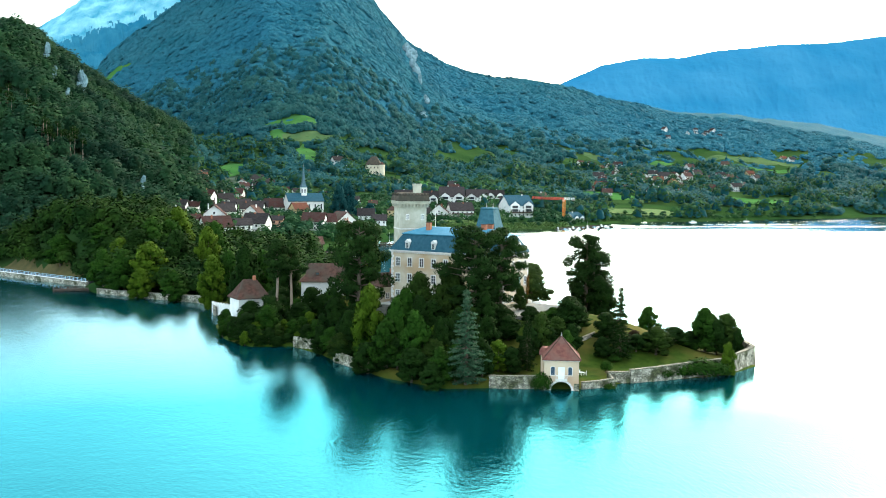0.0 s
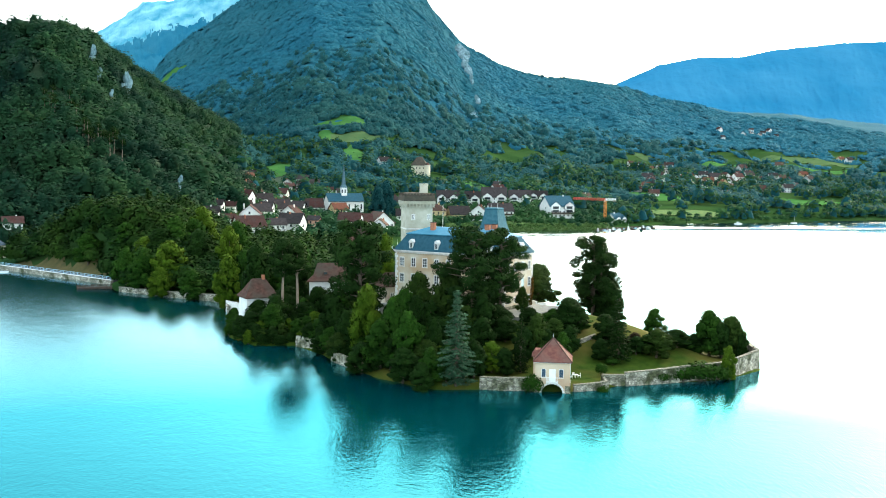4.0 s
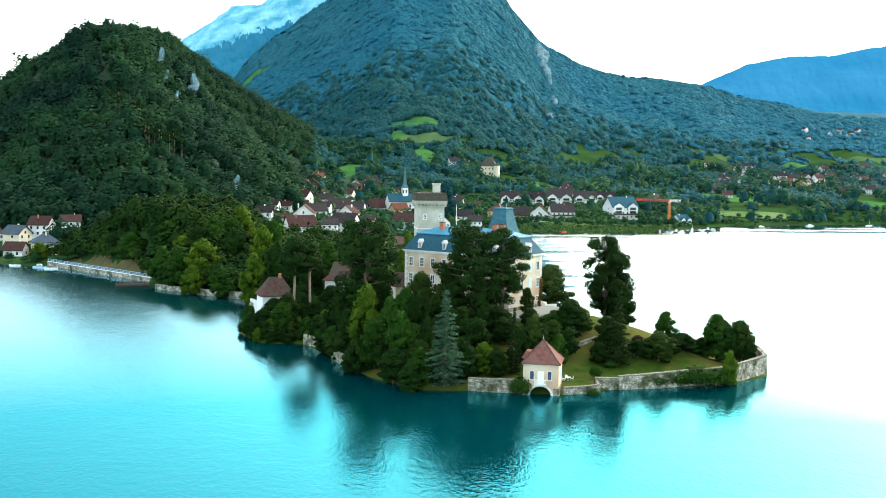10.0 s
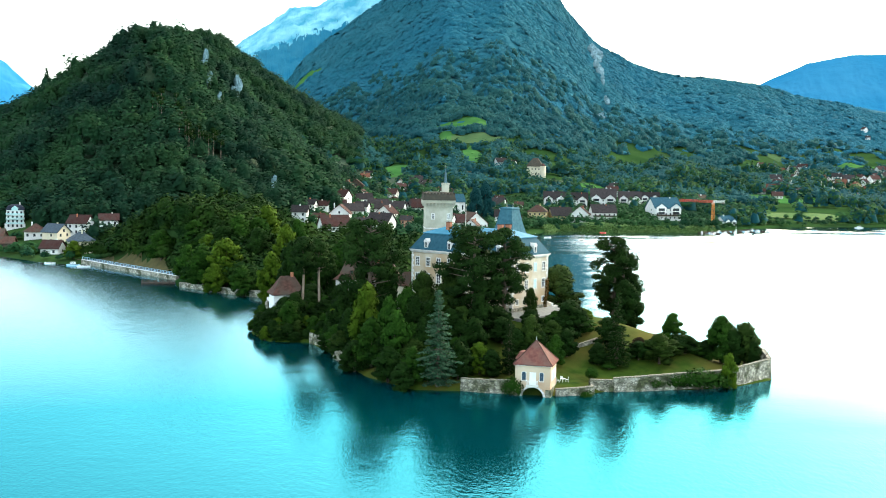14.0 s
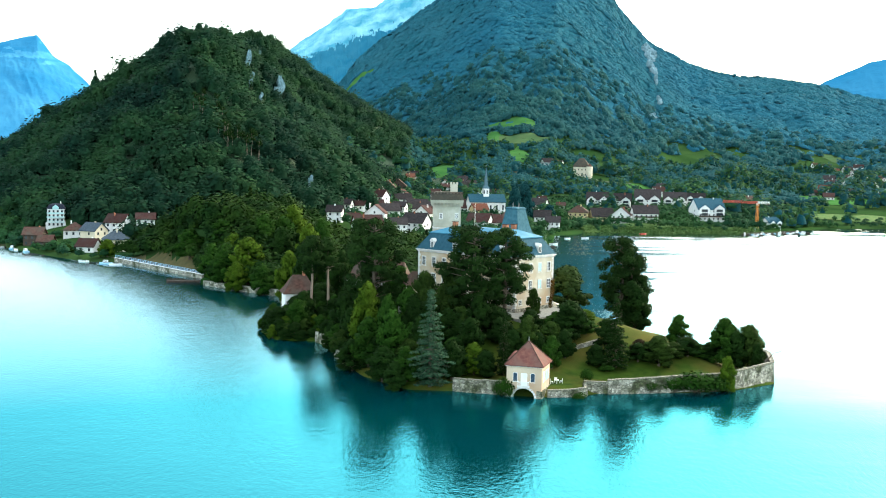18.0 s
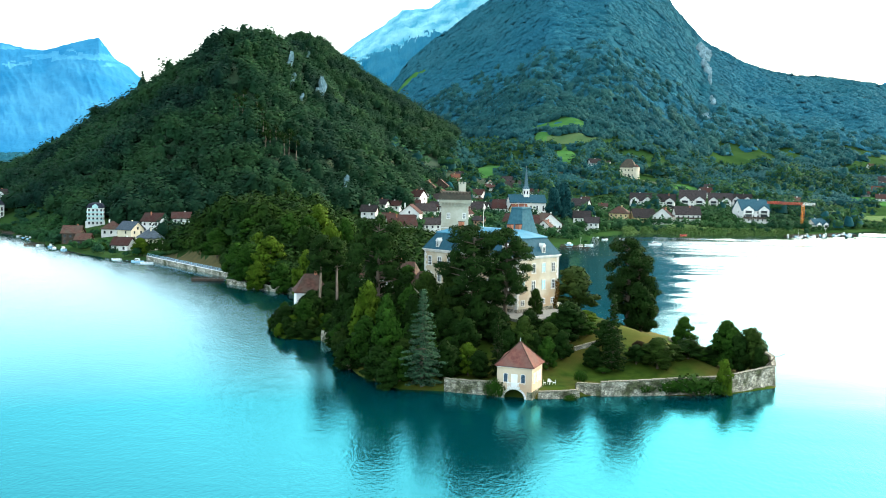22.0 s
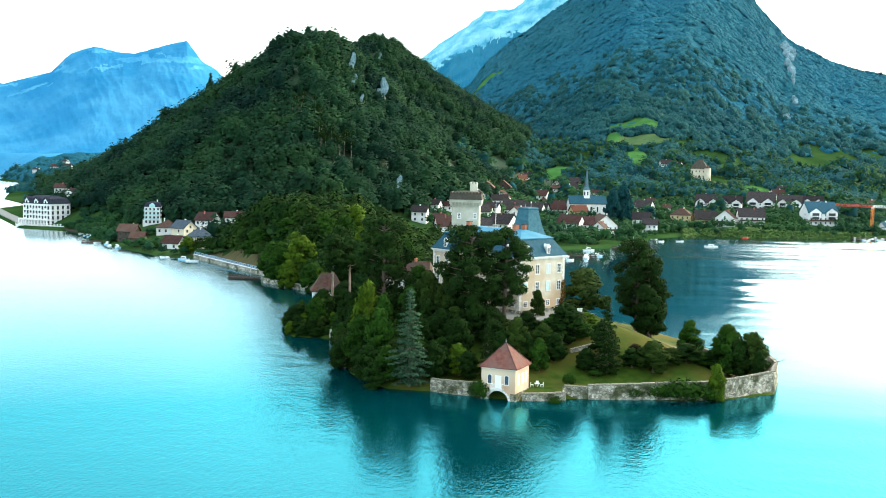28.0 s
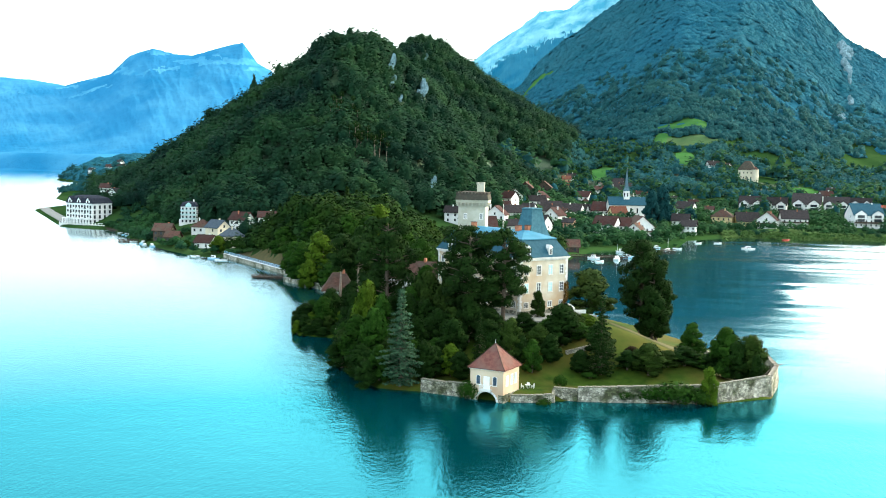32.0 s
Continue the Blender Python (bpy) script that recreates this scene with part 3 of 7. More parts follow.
def far_range(name, pts, y0, depth, mat, label, seed, rough=0.05, cliff=None, rock=(0.8, 0.98, 0.02)):
    """A distant mountain range: a crest line with ribs and gullies running down to the lake level."""
    xs = np.linspace(pts[0][0], pts[-1][0], 620)
    top = profile(xs, pts)
    low = np.convolve(np.pad(top, 40, mode="edge"), np.ones(81) / 81, "valid")
    rows, steps = [], 90
    for k in range(steps):
        t = k / (steps - 1)
        y = np.full_like(xs, y0 - depth * (1 - t))
        rib = ridged(xs + 0.25 * y, y * 0.28, 420, seed)
        z = (t ** 9 * top + (1 - t ** 9) * low) * (t ** 1.25) * (1 + rough * 5 * rib * t * (1 - t)) + rough * 0.3 * top * ridged(xs, y * 0.5, 130, seed + 2) * t * (1 - 0.6 * t)
        rows.append(np.stack([xs * (y + 112) / (y0 + 112), y, z - 3], -1))
    back = rows[-1].copy()
    back[:, 1] += depth * 0.3
    back[:, 2] = -3
    rows.append(back)
    V = np.stack(rows)
    i = np.arange(V.shape[0] * V.shape[1]).reshape(V.shape[:2])
    F = np.stack([i[:-1, :-1], i[:-1, 1:], i[1:, 1:], i[1:, :-1]], -1).reshape(-1, 4)
    C = V.reshape(-1, 3)[F].mean(1)
    t = (np.arange(len(F)) // (V.shape[1] - 1)) / (steps - 1)
    idx = ((t + 0.05 * ridged(C[:, 0], C[:, 2] * 2, 160, seed + 9) > rock[0]) & (t < rock[1]) & (waves(C[:, 0], C[:, 2] * 3, 260, seed + 5) > rock[2])).astype(int) if cliff else None
    me = raw_mesh(name, V.reshape(-1, 3), F, [mat] + ([cliff] if cliff else []), idx, smooth=True)
    return tagged(new(name, me), label, "mountain range", kind="structure")


far_range("backdrop_snow_ridge", [(-1150, 300), (-960, 420), (-821, 497), (-747, 559), (-648, 621), (-550, 695), (-427, 708), (-354, 757), (-160, 843), (60, 880)], 4550, 1700, "forest_ridge_haze", "hazy pale rocky ridge with streaks of snow behind the mountain", 21, rough=0.09, cliff="snow_rock_haze", rock=(0.80, 2.0, -2.0))
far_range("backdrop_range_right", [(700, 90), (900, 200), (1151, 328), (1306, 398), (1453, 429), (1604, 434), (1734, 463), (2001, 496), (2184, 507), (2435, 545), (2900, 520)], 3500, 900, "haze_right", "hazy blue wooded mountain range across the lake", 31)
far_range("backdrop_range_left", [(-2900, 300), (-2443, 332), (-2302, 322), (-2163, 301), (-1980, 343), (-1902, 410), (-1812, 434), (-1713, 413), (-1658, 409), (-1540, 440), (-1465, 453), (-1411, 383), (-1358, 354), (-1284, 285), (-1000, 120)], 3500, 1100, "haze_left", "hazy blue massif with pale cliffs near the summits", 41, rough=0.05, cliff="cliff_haze", rock=(0.84, 0.985, 0.22))


# ---------------------------------------------------------------- plants
def leaf_cloud(rng, clumps, count, size, flat=1.0, droop=0.0):
    """Small leaves scattered through ellipsoid clumps: arrays of verts, triangles and rounded crown normals."""
    vs, ns = [], []
    mid = np.mean([c[:3] for c in clumps], axis=0)
    for cx, cy, cz, rx, ry, rz in clumps:
        n = max(4, int(count))
        d = rng.normal(size=(n, 3))
        d /= np.linalg.norm(d, axis=1)[:, None]
        r = rng.uniform(0.35, 1.08, n) ** 0.6
        p = d * r[:, None] * np.array([rx, ry, rz]) + np.array([cx, cy, cz])
        nrm = d + rng.normal(size=(n, 3)) * 0.55 + np.array([0, 0, 0.35])
        nrm /= np.linalg.norm(nrm, axis=1)[:, None]
        s = np.cross(nrm, rng.normal(size=(n, 3)))
        s /= np.linalg.norm(s, axis=1)[:, None]
        t = np.cross(nrm, s)
        a = size * rng.uniform(0.55, 1.4, n)[:, None]
        b = a * rng.uniform(0.7, 1.2, n)[:, None]
        t = t * flat - np.array([0, 0, droop])
        vs.append(np.stack([p - s * a, p + s * a * 0.8 - t * b * 0.5, p + t * b], 1).reshape(-1, 3))
        out = np.array([cx, cy, cz]) - mid
        out = out / (np.linalg.norm(out) + 1e-6)
        soft = 0.55 * d + 0.45 * out + 0.5 * nrm + np.array([0, 0, 0.2])
        soft /= np.linalg.norm(soft, axis=1)[:, None]
        ns.append(np.repeat(soft, 3, axis=0))
    v = np.concatenate(vs)
    return v, np.arange(len(v)).reshape(-1, 3), np.concatenate(ns)


TREE_BANK = {}


def tree_template(kind, seed, mat, bark="bark"):
    """A tree one unit wide and one unit high is scaled on placing; built here at its natural size."""
    rng = np.random.RandomState(seed)
    bm = bmesh.new()
    clumps = []
    if kind == "broad":
        H, Wd = 10.0, 7.0
        tube(bm, (0, 0, -1.0), (0.15, 0.1, 3.2), 0.34, 0.24)
        tube(bm, (0.15, 0.1, 3.1), (0.0, 0.2, 7.6), 0.24, 0.07)
        for k in range(44):
            a, u = rng.uniform(0, 6.28), (k + 0.5) / 44
            z = 1.0 + 7.9 * u
            rad = 2.7 * math.sin(math.pi * min(1, (u * 0.74 + 0.26))) ** 0.7 * rng.uniform(0.6, 1.12)
            c = (rad * math.cos(a), rad * math.sin(a), z)
            clumps.append((*c, rng.uniform(0.65, 1.35), rng.uniform(0.65, 1.35), rng.uniform(0.55, 1.1)))
            if k < 12:
                tube(bm, (0.1, 0.1, max(1.8, z - 1.8)), c, 0.11, 0.03, 5)
        clumps.append((0, 0, 8.9, 1.1, 1.1, 1.0))
        for k in range(8):
            clumps.append((rng.uniform(-0.9, 0.9), rng.uniform(-0.9, 0.9), 1.8 + 6.6 * k / 7, 1.6, 1.6, 1.1))
        v, f, nv = leaf_cloud(rng, clumps, 240, 0.25)
    elif kind == "cedar":
        H, Wd = 20.0, 13.0
        tube(bm, (0, 0, -1.0), (0.3, 0.2, 11), 0.55, 0.36, 9)
        tube(bm, (0.3, 0.2, 10.9), (0.1, 0.1, 18.8), 0.36, 0.08)
        for k in range(66):
            u = (k + 0.5) / 66
            a = rng.uniform(0, 6.28)
            z = 3.5 + 15.0 * u
            reach = 5.4 * (1 - 0.45 * u ** 2) * rng.uniform(0.25, 1.0) * (0.6 + 0.8 * min(1, u * 2.2)) ** 0.8
            c = (reach * math.cos(a), reach * math.sin(a), z + 0.1 * reach)
            clumps.append((*c, rng.uniform(1.3, 2.4), rng.uniform(1.3, 2.4), rng.uniform(0.6, 1.15)))
            tube(bm, (0.2, 0.15, z - 0.5), c, 0.14, 0.03, 5)
        clumps.append((0.1, 0.1, 19.0, 1.6, 1.6, 0.6))
        v, f, nv = leaf_cloud(rng, clumps, 330, 0.27, flat=0.8)
    elif kind == "pine":
        H, Wd = 20.0, 8.0
        tube(bm, (0, 0, -1.0), (0.5, 0.2, 12), 0.36, 0.26)
        tube(bm, (0.5, 0.2, 11.9), (0.2, 0.1, 19), 0.26, 0.06)
        for k in range(30):
            u = rng.uniform(0, 1)
            a = rng.uniform(0, 6.28)
            z = 11.5 + 7.4 * u
            reach = 3.3 * math.sqrt(max(0.05, 1 - u)) * rng.uniform(0.3, 1.0)
            c = (0.3 + reach * math.cos(a), 0.15 + reach * math.sin(a), z)
            clumps.append((*c, rng.uniform(1.2, 2.1), rng.uniform(1.2, 2.1), rng.uniform(0.5, 0.9)))
            tube(bm, (0.35, 0.15, z - 0.8), c, 0.09, 0.02, 5)
        v, f, nv = leaf_cloud(rng, clumps, 300, 0.24, flat=0.8)
    elif kind == "spruce":
        H, Wd = 18.0, 8.4
        tube(bm, (0, 0, -1.0), (0, 0, 17.4), 0.34, 0.04)
        for k in range(30):
            u = (k / 29) ** 0.92
            z = 1.0 + 16.4 * u
            reach = 4.2 * (1 - u) ** 0.85 * rng.uniform(0.7, 1.08) * (0.75 + 0.25 * min(1.0, u * 5)) + 0.15
            m = max(3, int(9 * (1 - 0.6 * u)))
            turn = rng.uniform(0, 6.283)
            for j in range(m):
                a = turn + 6.283 * (j + rng.uniform(-0.35, 0.35)) / m
                L = reach * rng.uniform(0.55, 1.1)
                lift = rng.uniform(-0.45, 0.45)
                tip = (L * math.cos(a), L * math.sin(a), z + lift - 0.22 * L)
                tube(bm, (0, 0, z + lift), tip, 0.06, 0.02, 4)
                for q in np.arange(0.35, 1.01, max(0.2, 0.75 / max(L, 0.8))):
                    g = 0.34 + 0.30 * math.sin(q * 2.7)
                    clumps.append((L * q * math.cos(a), L * q * math.sin(a), z + lift - 0.30 * L * q + 0.08 * L * q * q, g, g, 0.20))
        v, f, nv = leaf_cloud(rng, clumps, 32, 0.22, flat=0.6, droop=0.35)
    else:
        H, Wd = 2.0, 2.6
        for k in range(4):
            a = rng.uniform(0, 6.28)
            tube(bm, (0, 0, -0.3), (0.6 * math.cos(a), 0.6 * math.sin(a), 1.2), 0.05, 0.02, 5)
            clumps.append((0.6 * math.cos(a), 0.6 * math.sin(a), rng.uniform(0.7, 1.2), 0.75, 0.75, 0.7))
        clumps.append((0, 0, 1.2, 0.8, 0.8, 0.7))
        v, f, nv = leaf_cloud(rng, clumps, 330, 0.105)
    crown = raw_mesh("crown", v, f, [mat], smooth=True, normals=nv)
    me = bpy.data.meshes.new("trunk")
    bm.normal_update()
    bm.to_mesh(me)
    bm.free()
    me.materials.append(MAT[bark])
    return crown, me, H, Wd


TREE_KINDS = {
    "dark": ("broad", "leaf_dark", "bark", "dense dark green broadleaf tree", "tree"),
    "mid": ("broad", "leaf_mid", "bark", "leafy mid-green broadleaf tree", "tree"),
    "light": ("broad", "leaf_light", "bark", "yellow-green broadleaf tree in full leaf", "tree"),
    "olive": ("broad", "leaf_olive", "bark", "olive-green tree with a thin open crown", "tree"),
    "willow": ("broad", "leaf_willow", "bark", "rounded grey-green tree beyond the castle corner", "tree"),
    "rust": ("broad", "leaf_rust", "bark", "dark reddish-brown leaved tree on the slope", "tree"),
    "cedar": ("cedar", "leaf_pine", "bark", "tall dark pine with broad layered branches", "pine tree"),
    "pine": ("pine", "leaf_pine", "bark_pale", "tall pine with bare pale trunk and high crown", "pine tree"),
    "spruce": ("spruce", "leaf_spruce", "bark", "blue-green spruce with drooping layered branches", "spruce tree"),
    "spruce_dark": ("spruce", "leaf_dark", "bark", "dark green narrow conifer on the lawn slope", "conifer"),
    "poplar": ("broad", "forest_mid_haze", "bark", "tall dark green tree in the village", "tree"),
    "shrub": ("shrub", "leaf_mid", "bark", "low rounded green shrub", "shrub"),
}


def plant(kind, x, y, top, width, z=None, label="", group="trees on the island"):
    shape, mat, bark, text, category = TREE_KINDS[kind]
    k = len(TREE_BANK.setdefault("seq_" + kind, []))
    TREE_BANK["seq_" + kind].append(1)
    key = (kind, k % 3)
    if key not in TREE_BANK:
        TREE_BANK[key] = tree_template(shape, 10 * (k % 3) + len(kind) * 7 + 3, mat, bark)
    crown, trunk, H, Wd = TREE_BANK[key]
    base = gz(x, y) if z is None else z
    h = max(1.0, top - base)
    sx = width / Wd
    m = pose(x, y, base, 0, 0, random.uniform(0, 360)) @ Matrix.Diagonal((sx, sx * random.uniform(0.9, 1.1), h / H, 1))
    name = {"shrub": "shrub", "cedar": "pine_tree", "pine": "pine_tree", "spruce": "spruce_tree", "spruce_dark": "conifer_tree"}.get(kind, "tree")
    ob = empty(name, m, label or text, category, group if kind != "shrub" else "shrubs on the island")
    mesh_part("trunk", trunk, ob)
    mesh_part("crown", crown, ob)
    return ob


TREES = [
    ("dark", -36.5, 160, 11.5, 7.6), ("dark", -42.5, 158, 7.6, 6.8), ("mid", -37.7, 157, 9.9, 7.1), ("dark", -44.8, 161, 4.9, 4.8), ("olive", -39.9, 154, 3.9, 4.8),
    ("pine", -35.2, 163, 26.2, 8.7), ("pine", -30.8, 166, 25.3, 8.2), ("cedar", -16.7, 143, 31.8, 15.4), ("light", -16.7, 126, 18.1, 8.3),
    ("dark", -23.3, 138, 13.8, 8.2), ("mid", -15.0, 112, 12.3, 7.1), ("dark", -18.8, 114, 6.9, 7.1), ("mid", -10.0, 108, 14.7, 7.6),
    ("dark", -11.3, 103, 7.6, 6.8), ("mid", -6.2, 99, 8.3, 5.6), ("dark", -8.3, 97, 5.5, 5.5), ("spruce", -1.4, 97, 19.9, 10.8),
    ("dark", -25.6, 168, 12.6, 7.4), ("mid", -20.5, 166, 12.3, 7.3), ("dark", -22.9, 165, 11.2, 6.4), ("dark", -37.5, 172, 5.3, 6.0),
    ("mid", -42.2, 174, 4.3, 5.4), ("dark", 2.8, 100, 9.6, 4.9), ("olive", -4.2, 132, 20.2, 8.5), ("olive", 2.3, 128, 22.7, 7.6),
    ("cedar", 6.7, 124, 31.4, 15.9), ("cedar", 13.9, 127, 30.8, 12.1), ("light", 7.3, 104, 8.5, 5.0), ("dark", 9.5, 102, 7.3, 5.0),
    ("spruce_dark", 13.2, 103, 15.6, 4.8), ("olive", 18.4, 110, 13.4, 6.1), ("olive", 23.4, 115, 11.5, 5.6), ("dark", 19.5, 121.5, 13.0, 5.6), ("mid", 25.0, 122, 12.6, 5.8), ("olive", 29.5, 124.5, 13.2, 5.8), ("dark", 27.9, 119, 15.6, 9.2),
    ("olive", 20.8, 134, 16.3, 3.4), ("light", 32.0, 128, 12.4, 5.1), ("willow", 30.6, 158, 19.6, 11.0), ("cedar", 43.0, 150, 27.8, 12.0),
    ("cedar", 45.6, 152, 24.0, 10.0), ("dark", 46.7, 153, 19.8, 8.4), ("spruce_dark", 36.6, 110, 18.4, 8.6), ("olive", 46.0, 112, 9.4, 7.3),
    ("dark", 41.7, 113, 7.5, 5.2), ("dark", 53.0, 118, 8.1, 7.3), ("mid", 55.0, 137, 10.4, 5.8), ("mid", 57.7, 122, 5.9, 6.2),
    ("mid", 61.2, 119, 12.5, 8.0), ("olive", 66.2, 118, 11.2, 7.3), ("light", 57.6, 100, 7.5, 3.3), ("shrub", 51.4, 99, 4.6, 9.3),
    ("shrub", 54.9, 100, 3.8, 6.7), ("shrub", 46.5, 98, 3.7, 7.1), ("shrub", 41.8, 98, 2.6, 4.4), ("shrub", 13.0, 92, 4.1, 4.3),
    ("shrub", 27.9, 92, 1.3, 3.9), ("shrub", 29.7, 100, 4.3, 2.9), ("shrub", 34.7, 108, 3.7, 3.9), ("light", -70.6, 255, 18.4, 13.1),
    ("mid", -78.8, 258, 15.7, 11.7), ("light", -50.5, 221, 16.8, 9.0), ("mid", -45.5, 223, 18.0, 9.5), ("mid", -86.6, 270, 14.7, 10.5),
    ("mid", -40.5, 207, 20.8, 9.0), ("dark", -41.2, 196, 22.2, 9.7), ("mid", -36.2, 200, 20.0, 9.2), ("dark", -30.2, 185, 20.6, 7.8),
    ("light", -3.1, 215, 23.7, 6.9), ("mid", -28.9, 230, 20.6, 10.8), ("mid", -12.0, 165, 18.0, 8.7), ("mid", -62.6, 240, 10.2, 9.3),
    ("light", -73.2, 248, 10.3, 8.3), ("mid", -81.5, 262, 7.9, 8.7), ("mid", -26.7, 146, 7.3, 6.2), ("dark", -20.8, 130, 11.6, 6.4),
    ("dark", -1.9, 112, 12.4, 5.9), ("dark", 8.0, 118, 16.6, 7.3), ("dark", 12.8, 116, 12.0, 6.0), ("olive", 4.4, 118, 14.1, 6.1),
    ("dark", -4.4, 108, 13.0, 4.6), ("dark", -6.0, 122, 15.9, 6.2), ("mid", -11.6, 120, 16.1, 6.1), ("olive", 1.1, 128, 17.8, 7.6),
    ("dark", 1.8, 116, 13.7, 7.2), ("dark", -2.8, 124, 14.5, 7.9), ("dark", 6.3, 110, 12.8, 7.0), ("dark", 11.9, 120, 13.9, 6.8),
    ("mid", -7.8, 130, 16.9, 7.6), ("dark", 15.0, 108, 10.8, 5.3), ("mid", 31.6, 122, 11.3, 5.7), ("dark", 35.5, 116, 12.2, 7.2),
    ("dark", 32.6, 110, 7.6, 4.6), ("rust", 42.4, 116, 7.8, 4.3), ("dark", 44.4, 114, 6.9, 4.8), ("olive", 49.8, 116, 7.4, 5.3),
    ("mid", 55.3, 120, 6.0, 4.9), ("dark", 58.7, 121, 6.6, 5.4), ("dark", 63.2, 117, 9.8, 6.0), ("dark", 67.1, 114, 7.8, 3.6),
    ("dark", -33.6, 170, 10.5, 8.9), ("dark", -28.8, 165, 9.0, 8.2), ("dark", -37.5, 172, 7.2, 7.5), ("mid", 23.2, 107, 9.8, 4.1),
    ("dark", 20.6, 110, 9.9, 4.7), ("dark", 26.3, 112, 10.2, 4.7), ("light", 29.4, 128, 10.4, 3.8), ("dark", -33.8, 173, 12.4, 9.0),
    ("dark", -30.6, 170, 9.8, 7.4), ("dark", -40.9, 176, 8.2, 6.7), ("dark", 46.0, 146, 16.3, 8.1), ("light", -62.8, 300, 27.9, 13.4),
    ("mid", -71.3, 290, 25.0, 12.7), ("mid", -90.2, 300, 21.8, 12.1), ("dark", -76.5, 285, 20.8, 12.5), ("dark", -62.3, 275, 20.9, 12.2),
    ("mid", -105.4, 310, 17.3, 11.5), ("mid", -49.7, 285, 23.6, 10.9), ("olive", -89.1, 315, 25.3, 13.5), ("dark", -103.3, 325, 23.1, 12.0),
    ("mid", -65.5, 295, 23.6, 12.0), ("dark", -83.4, 320, 27.6, 13.6), ("light", -51.9, 270, 22.6, 10.1), ("light", -82.0, 285, 17.6, 10.4),
]
for row in TREES:
    plant(*row)


def forest(name, x, y, wide, tall, sprays, mat, label, seed, category="forest", conifers=0.0, leaf=0.16, even=0.0, slope=False):
    """One joined canopy: for every tree a rounded or pointed crown made of leaf sprays."""
    rng = np.random.RandomState(seed)
    z = ground_height(x, y)
    n, k = len(x), sprays
    con = (rng.uniform(size=n) < conifers)[:, None]
    w, h = wide[:, None] * np.where(con, 0.62, 1.0), tall[:, None] * np.where(con, 1.12, 1.0)
    d = rng.normal(size=(n, k, 3))
    d[..., 2] = np.abs(d[..., 2]) * 0.9 - 0.25
    d /= np.linalg.norm(d, axis=2)[..., None]
    u = rng.uniform(0, 1, (n, k))
    ang = rng.uniform(0, 6.28, (n, k))
    lump = 1 + 0.22 * np.sin(3 * ang + rng.uniform(0, 6.28, (n, 1)))
    rr = rng.uniform(0.7, 1.05, (n, k)) * lump
    px = np.where(con, np.cos(ang) * (1 - u) * 0.95, d[..., 0] * rr) * w / 2
    py = np.where(con, np.sin(ang) * (1 - u) * 0.95, d[..., 1] * rr) * w / 2
    pz = np.where(con, 0.08 + 0.92 * u, 0.5 + 0.5 * d[..., 2] * rr) * h
    if slope:
        gx, gy = slope_at(x, y)
        pz = pz + px * gx[:, None] + py * gy[:, None]
    P = np.stack([px + x[:, None], py + y[:, None], pz + z[:, None]], -1)
    N = d * (0.8 - 0.6 * even) + rng.normal(size=(n, k, 3)) * (0.3 - 0.1 * even) + np.array([0, -0.45 * even, 0.6 + 0.2 * even])
    if slope:
        N = N + np.stack([-gx, -gy, 0 * gx], -1)[:, None, :] * 1.2
    N /= np.linalg.norm(N, axis=2)[..., None]
    S = np.cross(N, rng.normal(size=(n, k, 3)))
    S /= np.linalg.norm(S, axis=2)[..., None]
    T = np.cross(N, S)
    a = (leaf * wide[:, None] * rng.uniform(0.7, 1.3, (n, k)))[..., None]
    V = np.stack([P - S * a - T * a * 0.5, P + S * a - T * a * 0.6, P + T * a * 1.1], 2).reshape(-1, 3)
    round_ = np.where(con[..., None], np.stack([np.cos(ang), np.sin(ang), np.full_like(ang, 0.6)], -1), d)
    soft = round_ * (0.8 - 0.35 * even) + 0.25 * N + np.array([0, -0.12 * even, 0.3 + 0.15 * even])
    soft /= np.linalg.norm(soft, axis=2)[..., None]
    me = raw_mesh(name, V, np.arange(len(V)).reshape(-1, 3), [mat], smooth=True, normals=np.repeat(soft.reshape(-1, 3), 3, axis=0))
    return tagged(new(name, me), label, category, kind="stuff")


def slope_at(x, y, reach=12.0):
    """Rise of the land per metre towards +x and +y."""
    z = ground_height(x, y)
    return (ground_height(x + reach, y) - z) / reach, (ground_height(x, y + reach) - z) / reach


